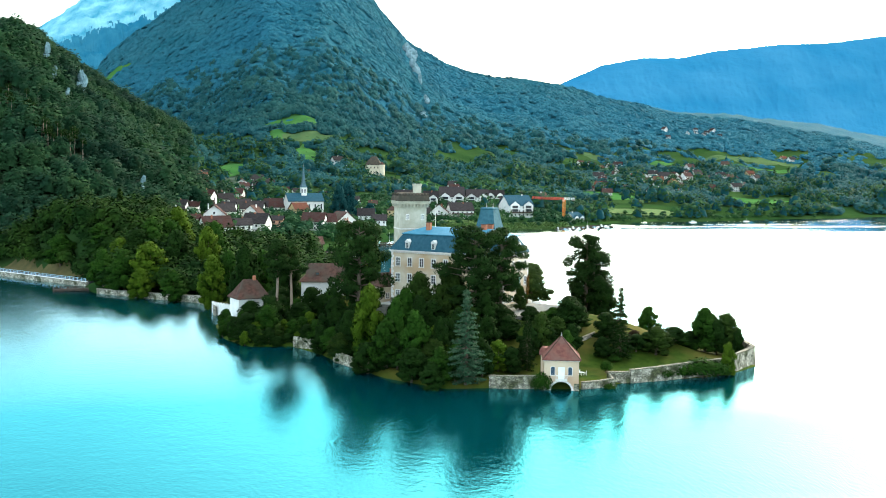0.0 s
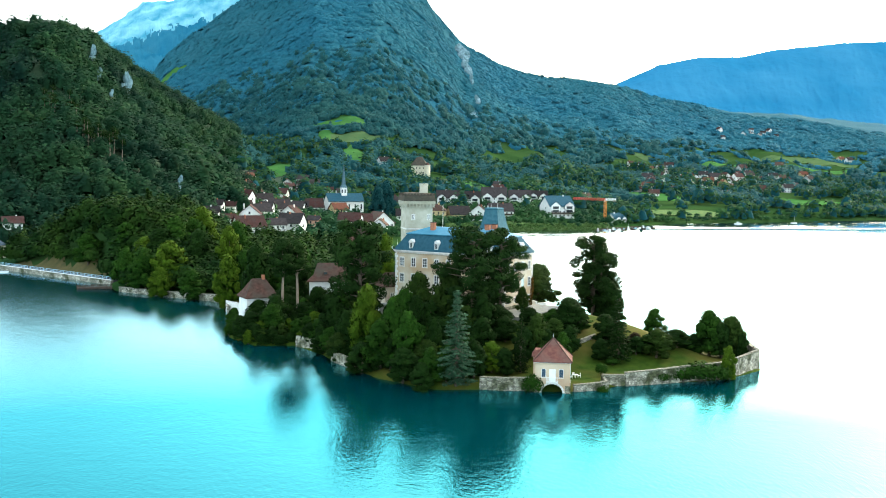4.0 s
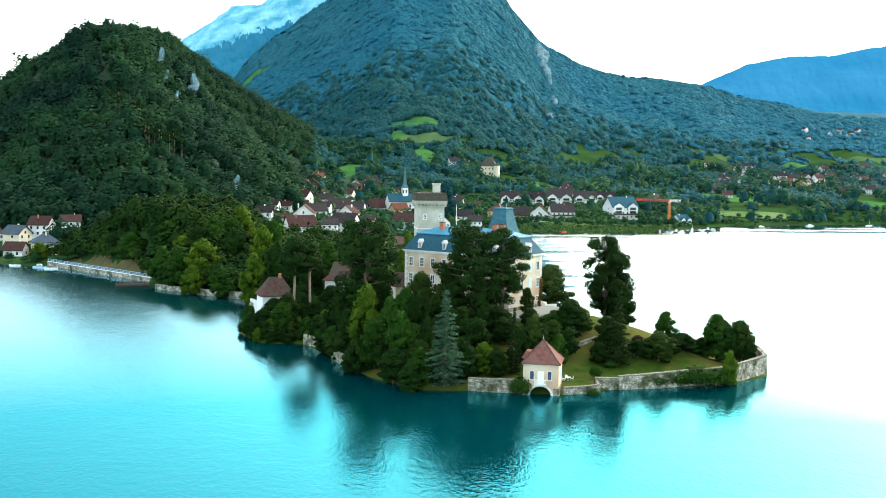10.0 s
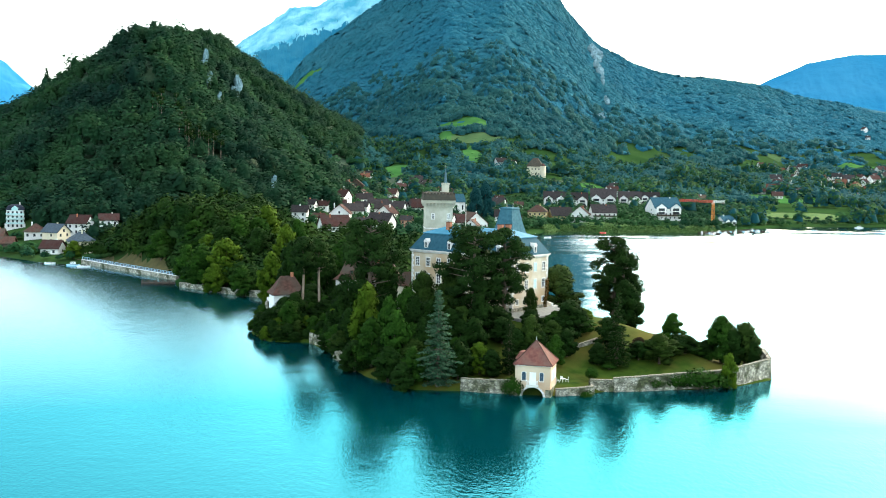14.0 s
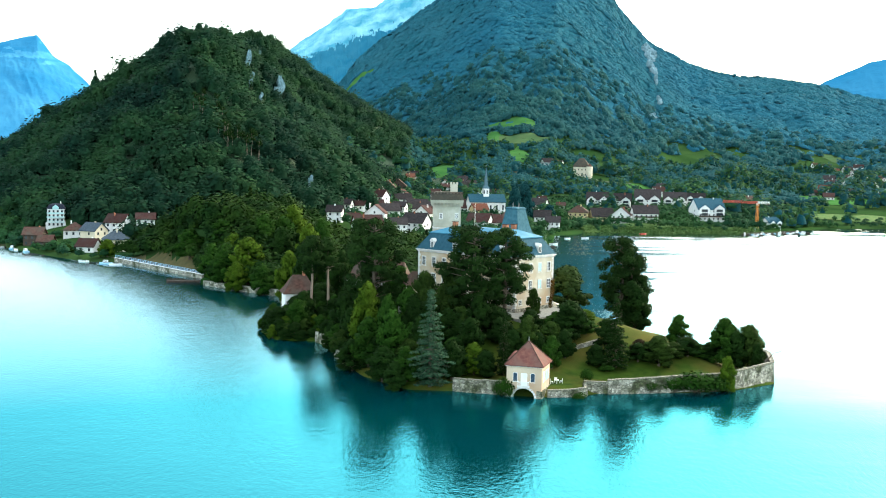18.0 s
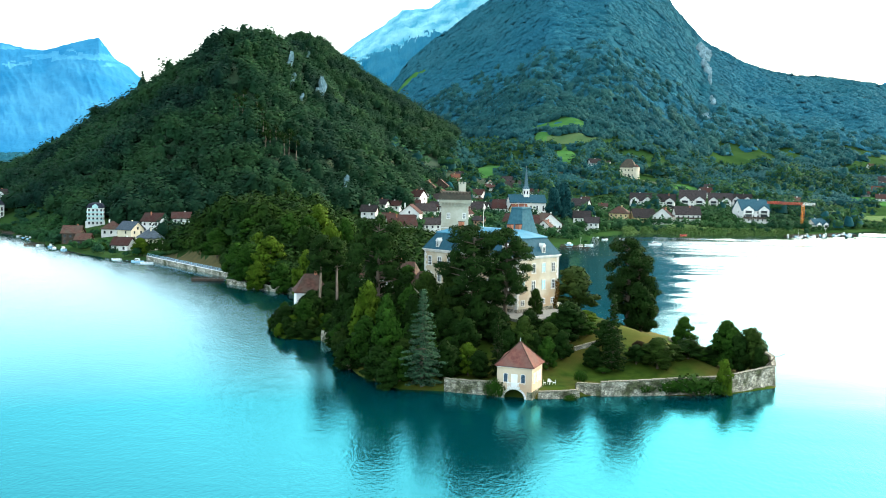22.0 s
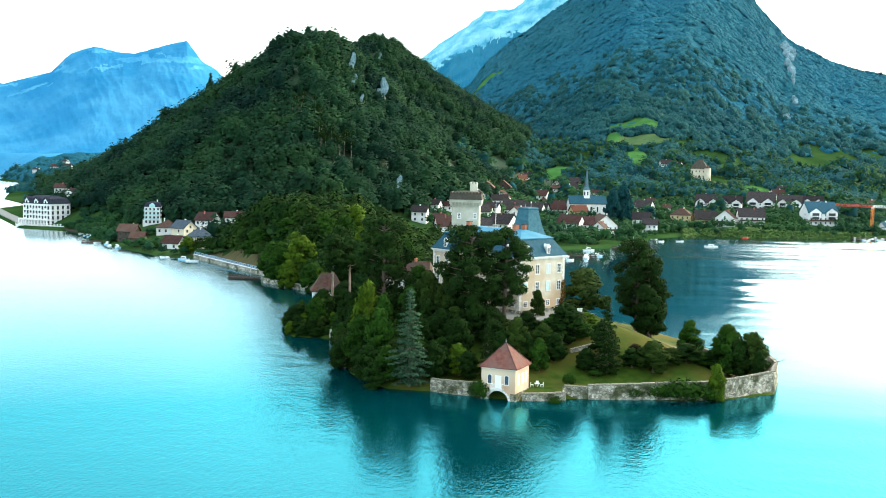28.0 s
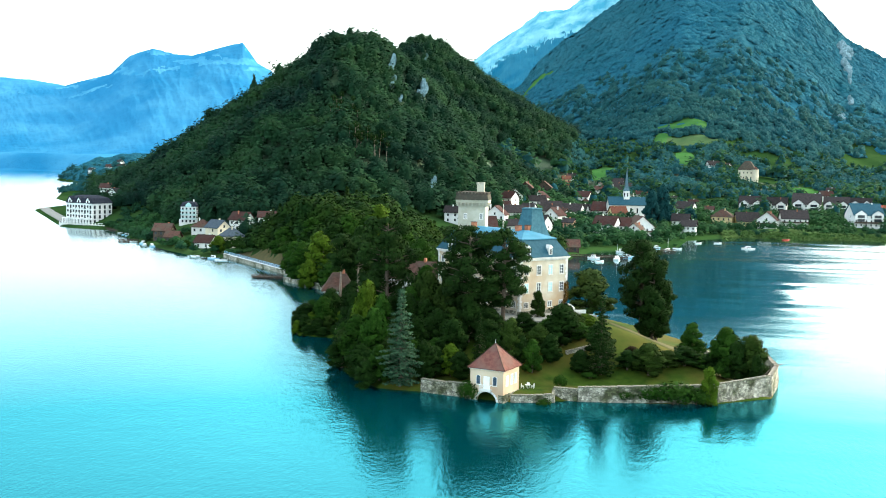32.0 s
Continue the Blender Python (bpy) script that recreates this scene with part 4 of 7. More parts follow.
def canopy(name, x, y, wide, tall, mat, label, seed, category="forest", conifers=0.1, sides=6, fine=False, slope=False):
    """One joined forest: every tree a closed, uneven crown, rounded or pointed."""
    rng = np.random.RandomState(seed)
    z = ground_height(x, y)
    n = len(x)
    con = (rng.uniform(size=n) < conifers)[:, None, None]
    if fine:
        levels = np.array([(0.94, 0.36), (0.74, 0.80), (0.46, 1.0), (0.12, 0.72)]), np.array([(0.86, 0.16), (0.62, 0.40), (0.34, 0.66), (0.08, 0.80)])
    else:
        levels = np.array([(0.80, 0.62), (0.25, 1.0)]), np.array([(0.60, 0.36), (0.08, 0.85)])
    k = len(levels[0])
    ang = (np.arange(sides) / sides * 6.283)[None, None, :] + rng.uniform(0, 6.283, (n, 1, 1)) + rng.normal(size=(n, k, sides)) * 0.16
    hz = np.where(con, levels[1][None, :, None, 0], levels[0][None, :, None, 0]) + rng.normal(size=(n, k, sides)) * 0.06
    rr = np.where(con, levels[1][None, :, None, 1], levels[0][None, :, None, 1]) * (1 + rng.normal(size=(n, k, sides)) * 0.17)
    w, h = (wide / 2)[:, None, None] * np.ones((1, k, sides)), tall[:, None, None] * np.where(con, 1.25, 1.0)
    ring = np.stack([x[:, None, None] + rr * np.cos(ang) * w, y[:, None, None] + rr * np.sin(ang) * w, z[:, None, None] + hz * h], -1).reshape(n, k * sides, 3)
    if slope:
        gx, gy = slope_at(x, y)
        ring[..., 2] += (ring[..., 0] - x[:, None]) * gx[:, None] + (ring[..., 1] - y[:, None]) * gy[:, None]
    apex = np.stack([x + rng.normal(size=n) * wide * 0.06, y + rng.normal(size=n) * wide * 0.06, z + h[:, 0, 0]], -1)[:, None, :]
    V = np.concatenate([apex, ring], 1)
    j = np.arange(sides)
    tris = [np.stack([np.zeros(sides, int), 1 + j, 1 + (j + 1) % sides], -1)]
    for q in range(k - 1):
        a, b = 1 + q * sides + j, 1 + q * sides + (j + 1) % sides
        tris += [np.stack([a, a + sides, b + sides], -1), np.stack([a, b + sides, b], -1)]
    F = (np.concatenate(tris)[None] + (np.arange(n) * (1 + k * sides))[:, None, None]).reshape(-1, 3)
    me = raw_mesh(name, V.reshape(-1, 3), F, [mat], smooth=True)
    return tagged(new(name, me), label, category, kind="stuff")


CLEAR = []          # ellipses without trees: x, y, half width, half depth


def clear_of(x, y):
    ok = np.ones(len(x), bool)
    for cx, cy, rx, ry in CLEAR + [(hx, hy - 5, hw * 0.6 + 2, 11) for hx, hy, hw in HOUSE_SPOTS] + [(hx + 4, hy - 9, hw * 0.6 + 6, 15) for hx, hy, hw in HOUSE_SPOTS if hx < -140]:
        ok &= ((x - cx) / rx) ** 2 + ((y - cy) / ry) ** 2 > 1
    return ok


def patch(name, cx, cy, rx, ry, mat, label, category="field", lift=0.6):
    rng = np.random.RandomState(int(abs(cx) + abs(cy)))
    n, rings = 40, 10
    a = np.linspace(0, 2 * np.pi, n, endpoint=False)
    edge = 1 + 0.12 * np.sin(3 * a + rng.uniform(0, 6)) + 0.08 * np.sin(5 * a + rng.uniform(0, 6))
    t = np.linspace(0.02, 1, rings)
    X = cx + rx * (t[:, None] * edge * np.cos(a))
    Y = cy + ry * (t[:, None] * edge * np.sin(a))
    Z = ground_height(X, Y) + lift
    i = np.arange(n * rings).reshape(rings, n)
    j = np.roll(i, -1, axis=1)
    F = np.stack([i[:-1], j[:-1], j[1:], i[1:]], -1).reshape(-1, 4)
    V = np.stack([X, Y, Z], -1).reshape(-1, 3)
    F = np.concatenate([F, np.array([[i[0, k], i[0, k + 1], i[0, (-k - 2) % n], i[0, (-k - 1) % n]] for k in range(0, n // 2 - 1)])])
    CLEAR.append((cx, cy - ry * 0.35, rx * 0.98, ry * 1.35))
    return tagged(new(name, raw_mesh(name, V, F, [mat], smooth=True)), label, category, kind="structure")


patch("field_upper", 53, 1285, 35, 25, "field", "bright green mown meadow on the mountainside")
patch("field_dry", 67, 1205, 35, 21, "hayfield", "pale dry hay meadow below the green field")
patch("field_strip", 59, 1125, 12, 45, "field", "narrow green strip of meadow between woods")
patch("field_left", 32, 1207, 14, 25, "field", "green pasture on the mountainside")
patch("field_high", -236, 1985, 48, 13, "field", "pale green alpine meadow high behind the hill")
patch("field_chalet", 174, 958, 17, 61, "field", "green meadow round a white chalet")
patch("field_valley", 343, 914, 38, 46, "field", "green valley meadow behind the lake shore")
patch("field_long", 576, 1332, 53, 28, "field", "long green meadow in the valley")
patch("field_wide", 812, 1493, 93, 29, "hayfield", "wide pale meadow on the valley floor")
patch("field_wide_green", 767, 1405, 64, 30, "field", "green meadow on the valley floor")
patch("field_far_dry", 590, 1043, 36, 23, "hayfield", "dry yellow field near the far shore")
patch("field_shore", 469, 870, 41, 44, "field", "green lakeside meadow across the bay")
patch("field_bare", 514, 1437, 11, 36, "hayfield", "bare tan clearing in the woods")
patch("field_house", -27, 1043, 12, 41, "field", "green pasture above the village roofs")
patch("field_hill", -78, 662, 4, 41, "hayfield", "olive-brown pasture at the foot of the hill")
patch("reeds_shore", 310, 742, 40, 16, "reed", "pale reed bed along the far shore")
patch("reeds_village", 127, 626, 27, 12, "reed", "green reed belt along the village shore")
patch("dry_slope", 47, 139, 9, 11, "bank", "dry golden grass on the upper island slope", "bank", 0.12)

# where houses and roads keep the woods away
for cx, cy, rx, ry in [(130, 660, 90, 60), (20, 560, 75, 85), (-30, 690, 70, 60), (160, 770, 70, 40), (320, 790, 60, 30), 
                       (-305, 498, 24, 16), (119, 1009 - 14, 15, 20), (15, 655, 14, 25), (-165, 378, 12, 14)]:
    CLEAR.append((cx, cy, rx, ry))


def woods():
    rng = np.random.RandomState(77)
    # the wooded hill down to the gardens on the shore
    n = 46000
    x, y = rng.uniform(-620, 90, n), rng.uniform(330, 1420, n)
    h = ground_height(x, y)
    sd = shore_distance(x, y)
    keep = (sd > 5) & clear_of(x, y) & ((h > 14) | (x < -110 + (y - 400) * 0.08)) & (np.abs(x / (y + 112)) < 0.75) & ((y < 1000) | (x < -0.055 * (y + 112)))
    keep &= (np.hypot((x + 92) / 60, (y - 330) / 75) > 1) & (rng.uniform(size=n) < 0.5) & ((y < 800) | (y > 1040) | (h > 100) | (x < -380)) & ((sd > 22) | (x > -145) | (x < -285)) & ((sd > 30) | (x > -285))
    x, y = x[keep], y[keep]
    w = rng.uniform(6.0, 10.5, len(x))
    w = w * rng.lognormal(0, 0.16, len(x))
    tall = w * rng.uniform(0.95, 1.45, len(x))
    canopy("hill_forest_crowns", x, y, w * 0.74, tall * 0.84, "forest_near", "dense mixed forest covering the steep hill", 5, conifers=0.0, sides=6)
    forest("hill_forest_leaves", x, y, w * 1.05, tall, 84, "forest_near", "leafy outer sprays of the hill forest", 5, conifers=0.04, leaf=0.095, even=0.6)
    # the knoll by the isthmus, close enough to show its leaves
    n = 2400
    x, y = rng.uniform(-160, -2, n), rng.uniform(238, 410, n)
    sd = shore_distance(x, y)
    keep = (sd > np.where(x < -98, 7.0, 2.5)) & clear_of(x, y) & (rng.uniform(size=n) < 0.75)
    x, y = x[keep], y[keep]
    w = rng.uniform(5.0, 8.0, len(x))
    forest("knoll_wood", x, y, w, w * rng.uniform(1.0, 1.5, len(x)), 330, "leaf_knoll", "leafy green wood covering the low knoll", 25, "wood", conifers=0.04, leaf=0.085)
    # the mountain
    n = 46000
    az = np.concatenate([rng.uniform(-0.45, 0.72, 26000), rng.uniform(-0.62, 0.72, n)])
    r = np.sqrt(np.concatenate([rng.uniform(1000 ** 2, 1500 ** 2, 26000), rng.uniform(1500 ** 2, 2480 ** 2, n)]))
    x, y = r * np.sin(az), r * np.cos(az) - 112
    h = ground_height(x, y)
    grove = waves(x, y, 170, 9) + 0.5 * waves(x, y, 60, 12)
    keep = (shore_distance(x, y) > 10) & clear_of(x, y) & ((h > 75) | (grove > 0.1) | (x < -500)) & (rng.uniform(size=len(x)) < 0.85)
    keep &= (x > -0.055 * (y + 112)) | (y > 1400) | (x < -560)
    x, y, r = x[keep], y[keep], r[keep]
    w = rng.uniform(6.0, 9.5, len(x)) * np.where(r > 1500, 1.35, 1.0)
    t = w * rng.uniform(0.8, 1.2, len(x))
    k = rng.uniform(size=len(x)) < np.clip((r - 1380) / 470, 0, 1)
    canopy("mountain_forest_crowns", x[k], y[k], w[k] * 0.9, t[k] * 0.3, "forest_far_haze", "haze-tinted blue-green forest covering the mountain slopes", 6, conifers=0.0, sides=5, slope=True)
    forest("mountain_forest_leaves", x[k], y[k], w[k] * 1.0, t[k] * 0.4, 14, "forest_far_haze", "leafy outer sprays of the mountain forest", 6, conifers=0.0, leaf=0.22, even=1.0, slope=True)
    k = ~k
    w, t = w[k] * rng.lognormal(0, 0.2, k.sum()), t[k]
    canopy("foothill_forest_crowns", x[k], y[k], w * 0.85, t * 0.75, "forest_mid_haze", "haze-tinted green woods and hedges on the lower slopes", 7, conifers=0.0, slope=True)
    forest("foothill_forest_leaves", x[k], y[k], w, t * 0.95, 22, "forest_mid_haze", "leafy outer sprays of the lower woods", 7, conifers=0.08, leaf=0.17, even=0.9, slope=True)
    n = 9000
    x, y = rng.uniform(-2300, -420, n), rng.uniform(780, 2640, n)
    sd = shore_distance(x, y)
    keep = (sd > 4) & (np.abs(x / (y + 112)) < 1.0) & (x < -0.52 * (y + 112)) & ((waves(x, y, 150, 33) > -0.2) | (sd < 40)) & (y < 1950) & clear_of(x, y)
    x, y = x[keep], y[keep]
    wd = rng.uniform(7, 13, len(x))
    tall = wd * rng.uniform(0.7, 1.1, len(x))
    canopy("far_shore_crowns", x, y, wd * 0.85, tall * 0.85, "forest_mid_haze", "dark woods on the flat far shore", 61, "wood", conifers=0.0)
    forest("far_shore_leaves", x, y, wd, tall, 16, "forest_mid_haze", "leafy outer sprays of the far shore woods", 62, "wood", conifers=0.1, leaf=0.17, even=0.8)
    # hedgerows, orchards and gardens in the valley
    n = 9000
    x, y = rng.uniform(-130, 700, n), rng.uniform(480, 1250, n)
    h = ground_height(x, y)
    grove = waves(x, y, 120, 14) + 0.6 * waves(x, y, 45, 15)
    sd = shore_distance(x, y)
    keep = (sd > 6) & (h < 70) & ((x > -55) | (y > 900)) & ((grove > -0.05) | (rng.uniform(size=n) < 0.12)) & clear_of(x, y)
    x, y = x[keep], y[keep]
    w = rng.uniform(5.0, 10.0, len(x))
    w = w * rng.lognormal(0, 0.25, len(x))
    t = w * rng.uniform(0.8, 1.35, len(x))
    canopy("valley_tree_crowns", x, y, w * 0.8, t * 0.85, "forest_mid_haze", "clumps of garden and hedgerow trees in the valley", 8, "trees", conifers=0.0)
    forest("valley_tree_leaves", x, y, w, t, 46, "garden_green", "leafy outer sprays of the valley trees", 8, "trees", conifers=0.12, leaf=0.13, even=0.6)
    # reeds standing in the shallows before the village
    n = 5200
    x, y = rng.uniform(80, 200, n), rng.uniform(585, 640, n)
    sd = shore_distance(x, y)
    keep = (sd > -5) & (sd < 7)
    x, y = x[keep], y[keep]
    w = rng.uniform(1.4, 2.6, len(x))
    forest("reed_belt", x, y, w, rng.uniform(2.2, 3.4, len(x)), 26, "reed", "belt of green reeds standing along the village shore", 71, "reeds", leaf=0.2)
    # gardens between the village houses
    n = 2600
    x, y = rng.uniform(-75, 260, n), rng.uniform(455, 820, n)
    keep = (shore_distance(x, y) > 8) & (rng.uniform(size=n) < 0.85)
    for hx, hy, hw in HOUSE_SPOTS:
        keep &= np.hypot(x - hx, (y - hy + 3) * 0.8) > hw * 0.62 + 1.5
    x, y = x[keep], y[keep]
    w = rng.uniform(3.5, 7.0, len(x))
    forest("village_garden_trees", x, y, w, w * rng.uniform(0.9, 1.3, len(x)), 80, "garden_green", "small garden trees between the village houses", 18, "trees", even=0.5)


def shore_gardens():
    """Low bushes and small trees along the inhabited shores."""
    rng = np.random.RandomState(31)
    for name, x0, x1, y0, y1, n, lo, hi, label in (("village_shore_bushes", -20, 520, 385, 800, 9000, 2.0, 4.6, "low bushes and small trees along the village shore"),
                                                   ("left_shore_bushes", -340, -140, 335, 520, 7500, 1.8, 4.8, "garden bushes and hedges along the lake shore")):
        x, y = rng.uniform(x0, x1, n), rng.uniform(y0, y1, n)
        sd = shore_distance(x, y)
        keep = (sd > 1.0) & (sd < 34) & (rng.uniform(size=n) < 0.62 - sd * 0.013) & (x > -285) & (np.hypot(x + 151, y - 362) > 17)
        for hx, hy, hw in HOUSE_SPOTS:
            keep &= np.hypot(x - hx - (2.5 if hx < -140 else 0), (y - hy + 5) * 0.7) > hw * 0.65 + (3.5 if hx < -140 else 2.0)
        x, y = x[keep], y[keep]
        w = rng.uniform(lo, hi, len(x))
        forest(name, x, y, w, w * rng.uniform(0.6, 1.1, len(x)), 90, "garden_green", label, 44, "bushes", leaf=0.16, even=0.5)


def understorey():
    """Bushy trees filling the wooded bank of the island."""
    rng = random.Random(12)
    spots = []
    tries = 0
    while len(spots) < 105 and tries < 6000:
        tries += 1
        x, y = rng.uniform(-50, 16), rng.uniform(96, 200)
        sd = float(shore_distance(np.array([x]), np.array([y]))[0])
        if sd < -0.6 or sd > 26 or x > 4 + (y - 100) * 0.22 or (y > 140 and x > -14) or (y > 174 and x < -37):
            continue
        if any(math.hypot(x - a, y - b) < 2.8 for a, b in spots) or math.hypot(x + 18, y - 180) < 11 or math.hypot(x + 41, y - 181) < 6.5:
            continue
        spots.append((x, y))
        g = max(gz(x, y), 0.2)
        hgt = rng.uniform(3.5, 7.5) if y < 140 else rng.uniform(3.0, 5.5)
        plant(rng.choice(("dark", "mid", "dark", "mid", "olive", "light")), x, y, g + hgt, hgt * rng.uniform(0.75, 1.05), z=g - 0.3, label="bushy young tree on the wooded lake bank", group="bushes on the wooded bank")


understorey()


# ---------------------------------------------------------------- houses
HOUSE_SPOTS = []
ROOFS = {"w": "tile_dark", "d": "tile_dark", "r": "tile_red", "o": "tile_orange", "c": "tile_brown", "b": "tile_brown", "y": "tile_brown", "p": "tile_dark", "g": "tile_brown", "a": "tile_dark", "B": "slate", "t": "slate", "h": "tile_dark", "q": "tile_dark", "k": "slate_grey", "n": "tile_brown"}
WALLS = {"w": "wall_white", "d": "wall_white", "r": "wall_white", "o": "wall_yellow", "c": "wall_white", "b": "wood", "y": "wall_yellow", "p": "wall_pink", "g": "wall_pink", "a": "wall_white", "B": "wall_white", "t": "wall_teal", "h": "wall_white", "q": "wall_yellow", "k": "wall_cream", "n": "wall_white"}
ROOF_WORDS = {"tile_dark": "dark tiled roof", "tile_red": "red tiled roof", "tile_orange": "orange tiled roof", "tile_brown": "brown tiled roof", "slate": "blue slate roof", "slate_grey": "grey slate roof"}
WALL_WORDS = {"wall_white": "White", "wall_yellow": "Yellow-ochre", "wood": "Dark timber", "wall_pink": "Pinkish", "wall_teal": "Pale turquoise", "wall_cream": "Cream"}


def pane_mesh(w, h, d=0.08, key={}):
    k = (round(w, 2), round(h, 2))
    if k not in key:
        bm = boxes((-w / 2, -d, -h / 2, w / 2, d, h / 2))
        me = bpy.data.meshes.new("window")
        bm.to_mesh(me)
        bm.free()
        me.materials.append(MAT["glass"])
        key[k] = me
    return key[k]


def house(x, y, w, code, depth=None, storeys=None, rot=None, gable_front=False, hip=False, label="", group="village houses", balcony=False):
    rng = random.Random(int(x * 13 + y * 7))
    w *= 0.88
    depth = depth or w * rng.uniform(0.7, 0.95)
    storeys = storeys or (2 if w > 10.5 else rng.choice((1, 1, 2)))
    h = 2.7 * storeys + 0.4
    rot = rng.uniform(-28, 28) if rot is None else rot
    rh = 0.41 * (w if gable_front else depth)
    wall, roof = WALLS[code], ROOFS[code]
    ob = empty("house", pose(x, y, gz(x, y) - 0.3, 0, 0, rot), label or (WALL_WORDS[wall] + " village house with " + ROOF_WORDS[roof]).capitalize(), "house", group)
    HOUSE_SPOTS.append((x, y, w))
    a, b = w / 2, depth / 2
    bm = bmesh.new()
    if hip:
        poly_solid(bm, [rect(-a, -b, a, b, -1.5), rect(-a, -b, a, b, h)])
    elif gable_front:
        ring = lambda yy: [(-a, yy, -1.5), (a, yy, -1.5), (a, yy, h), (0, yy, h + rh), (-a, yy, h)]
        poly_solid(bm, [ring(b), ring(-b)])
    else:
        ring = lambda xx: [(xx, -b, -1.5), (xx, b, -1.5), (xx, b, h), (xx, 0, h + rh), (xx, -b, h)]
        poly_solid(bm, [ring(-a), ring(a)])
    bmesh.ops.recalc_face_normals(bm, faces=bm.faces)
    part("wall", bm, wall, ob)
    bm = bmesh.new()
    o, t = 0.7, 0.28
    if hip:
        q = min(a, b) * 0.95
        poly_solid(bm, [rect(-a - o, -b - o, a + o, b + o, h - 0.15), rect(-a - o, -b - o, a + o, b + o, h + 0.1), rect(-a + q, -b + q, a - q + 0.01, b - q + 0.01, h + rh)])
    else:
        s, e2 = (a, b) if gable_front else (b, a)
        k = rh / s
        prof = [(-s - o, h - k * o + 0.06), (0, h + rh + 0.06), (s + o, h - k * o + 0.06), (s + o, h - k * o + t + 0.06), (0, h + rh + t + 0.06), (-s - o, h - k * o + t + 0.06)]
        rings = [[(p, q2, z) if gable_front else (q2, p, z) for p, z in prof] for q2 in (-e2 - o, e2 + o)]
        poly_solid(bm, rings)
    bmesh.ops.recalc_face_normals(bm, faces=bm.faces)
    part("roof", bm, roof, ob)
    cx, cy = rng.uniform(-0.3, 0.3) * w, rng.uniform(-0.15, 0.15) * depth
    part("chimney", boxes((cx - 0.3, cy - 0.3, h + 0.2, cx + 0.3, cy + 0.3, h + rh + 0.8)), "brick" if rng.random() < 0.4 else wall, ob)
    cols = max(2, int(w / 2.9))
    me = pane_mesh(1.0, 1.35)
    for s in range(storeys):
        for c in range(cols):
            win = mesh_part("window", me, ob)
            win.location = (-a + (c + 0.5) * w / cols, -b, 1.5 + 2.7 * s)
        side = mesh_part("window", me, ob)
        side.location, side.rotation_euler = (a, 0.1 * depth, 1.5 + 2.7 * s), (0, 0, 1.5708)
        side = mesh_part("window", me, ob)
        side.location, side.rotation_euler = (-a, -0.1 * depth, 1.5 + 2.7 * s), (0, 0, 1.5708)
    if gable_front and rh > 1.6:
        win = mesh_part("window", me, ob)
        win.location = (0, -b, h + 0.5)
    if code in "aB":
        for u in (-0.28, 0.28):
            bm = bmesh.new()
            g = w * 0.19
            poly_solid(bm, [[(u * w - g, yy, h - 2.6), (u * w + g, yy, h - 2.6), (u * w + g, yy, h + 0.4), (u * w, yy, h + 0.4 + g * 0.7), (u * w - g, yy, h + 0.4)] for yy in (0, -b - 0.9)])
            bmesh.ops.recalc_face_normals(bm, faces=bm.faces)
            part("cross_gable", bm, wall, ob)
            bm = bmesh.new()
            poly_solid(bm, [[(u * w - g - 0.5, yy, h + 0.1), (u * w, yy, h + 0.5 + g * 0.7), (u * w + g + 0.5, yy, h + 0.1), (u * w + g + 0.5, yy, h + 0.4), (u * w, yy, h + 0.85 + g * 0.7), (u * w - g - 0.5, yy, h + 0.4)] for yy in (0, -b - 1.3)])
            bmesh.ops.recalc_face_normals(bm, faces=bm.faces)
            part("gable_roof", bm, roof, ob)
            # flat dark panels stand for the shade inside recessed loggias
            for lev in (-0.1, -2.6):
                part("loggia", boxes((u * w - g * 0.62, -b - 0.96, h + lev - 2.0, u * w + g * 0.62, -b - 0.85, h + lev - 0.1)), "glass", ob, "flat dark panel for the shade of a loggia")
    if balcony:
        for s in range(1, storeys if code == "t" else 2):
            part("balcony", boxes((-a, -b - 1.3, 2.7 * s + 0.05, a, -b, 2.7 * s + 0.25), (-a, -b - 1.3, 2.7 * s + 0.25, a, -b - 1.2, 2.7 * s + 1.1)), "white_stone" if code == "t" else "wood", ob, "balcony along the front")
    return ob


house(29, 548, 17.3, "c", gable_front=True, balcony=True, storeys=2)
house(11, 536, 14.9, "r")
house(-0, 675, 17.3, "r")
house(11, 667, 12.2, "r")
house(-21, 651, 17.6, "d")
house(-11, 683, 12.5, "d")
house(-30, 589, 14.7, "d")
house(-11, 533, 7.4, "p")
house(-24, 803, 8.6, "y", hip=True)
house(-55, 938, 9.9, "o")
house(-54, 763, 13.8, "b", gable_front=True, balcony=True)
house(-56, 874, 9.3, "o")
house(-56, 986, 9.2, "w")
house(-5, 879, 15.6, "d")
house(-5, 939, 13.2, "w")
house(48, 842, 7.0, "w")
house(58, 730, 15.0, "d")
house(64, 785, 7.5, "r")
house(54, 618, 12.2, "w")
house(59, 591, 10.3, "w")
house(75, 725, 7.0, "r")
house(82, 654, 15.3, "y", hip=True)
house(98, 655, 17.0, "q", storeys=1, rot=8, label="low yellow wing with a long grey roof")
house(111, 644, 14.5, "r", gable_front=True, balcony=True, rot=-15)
house(128, 652, 19.5, "w", rot=5, balcony=True, storeys=2)
house(108, 761, 20.1, "a", storeys=3, balcony=True, rot=-10)
house(125, 758, 20.1, "a", storeys=3, balcony=True, rot=-10)
house(151, 781, 23.4, "a", storeys=3, balcony=True, rot=-10)
house(173, 780, 20.6, "a", storeys=3, balcony=True, rot=-10)
house(194, 799, 17.2, "a", storeys=3, balcony=True, rot=-10)
house(193, 961, 9.0, "w")
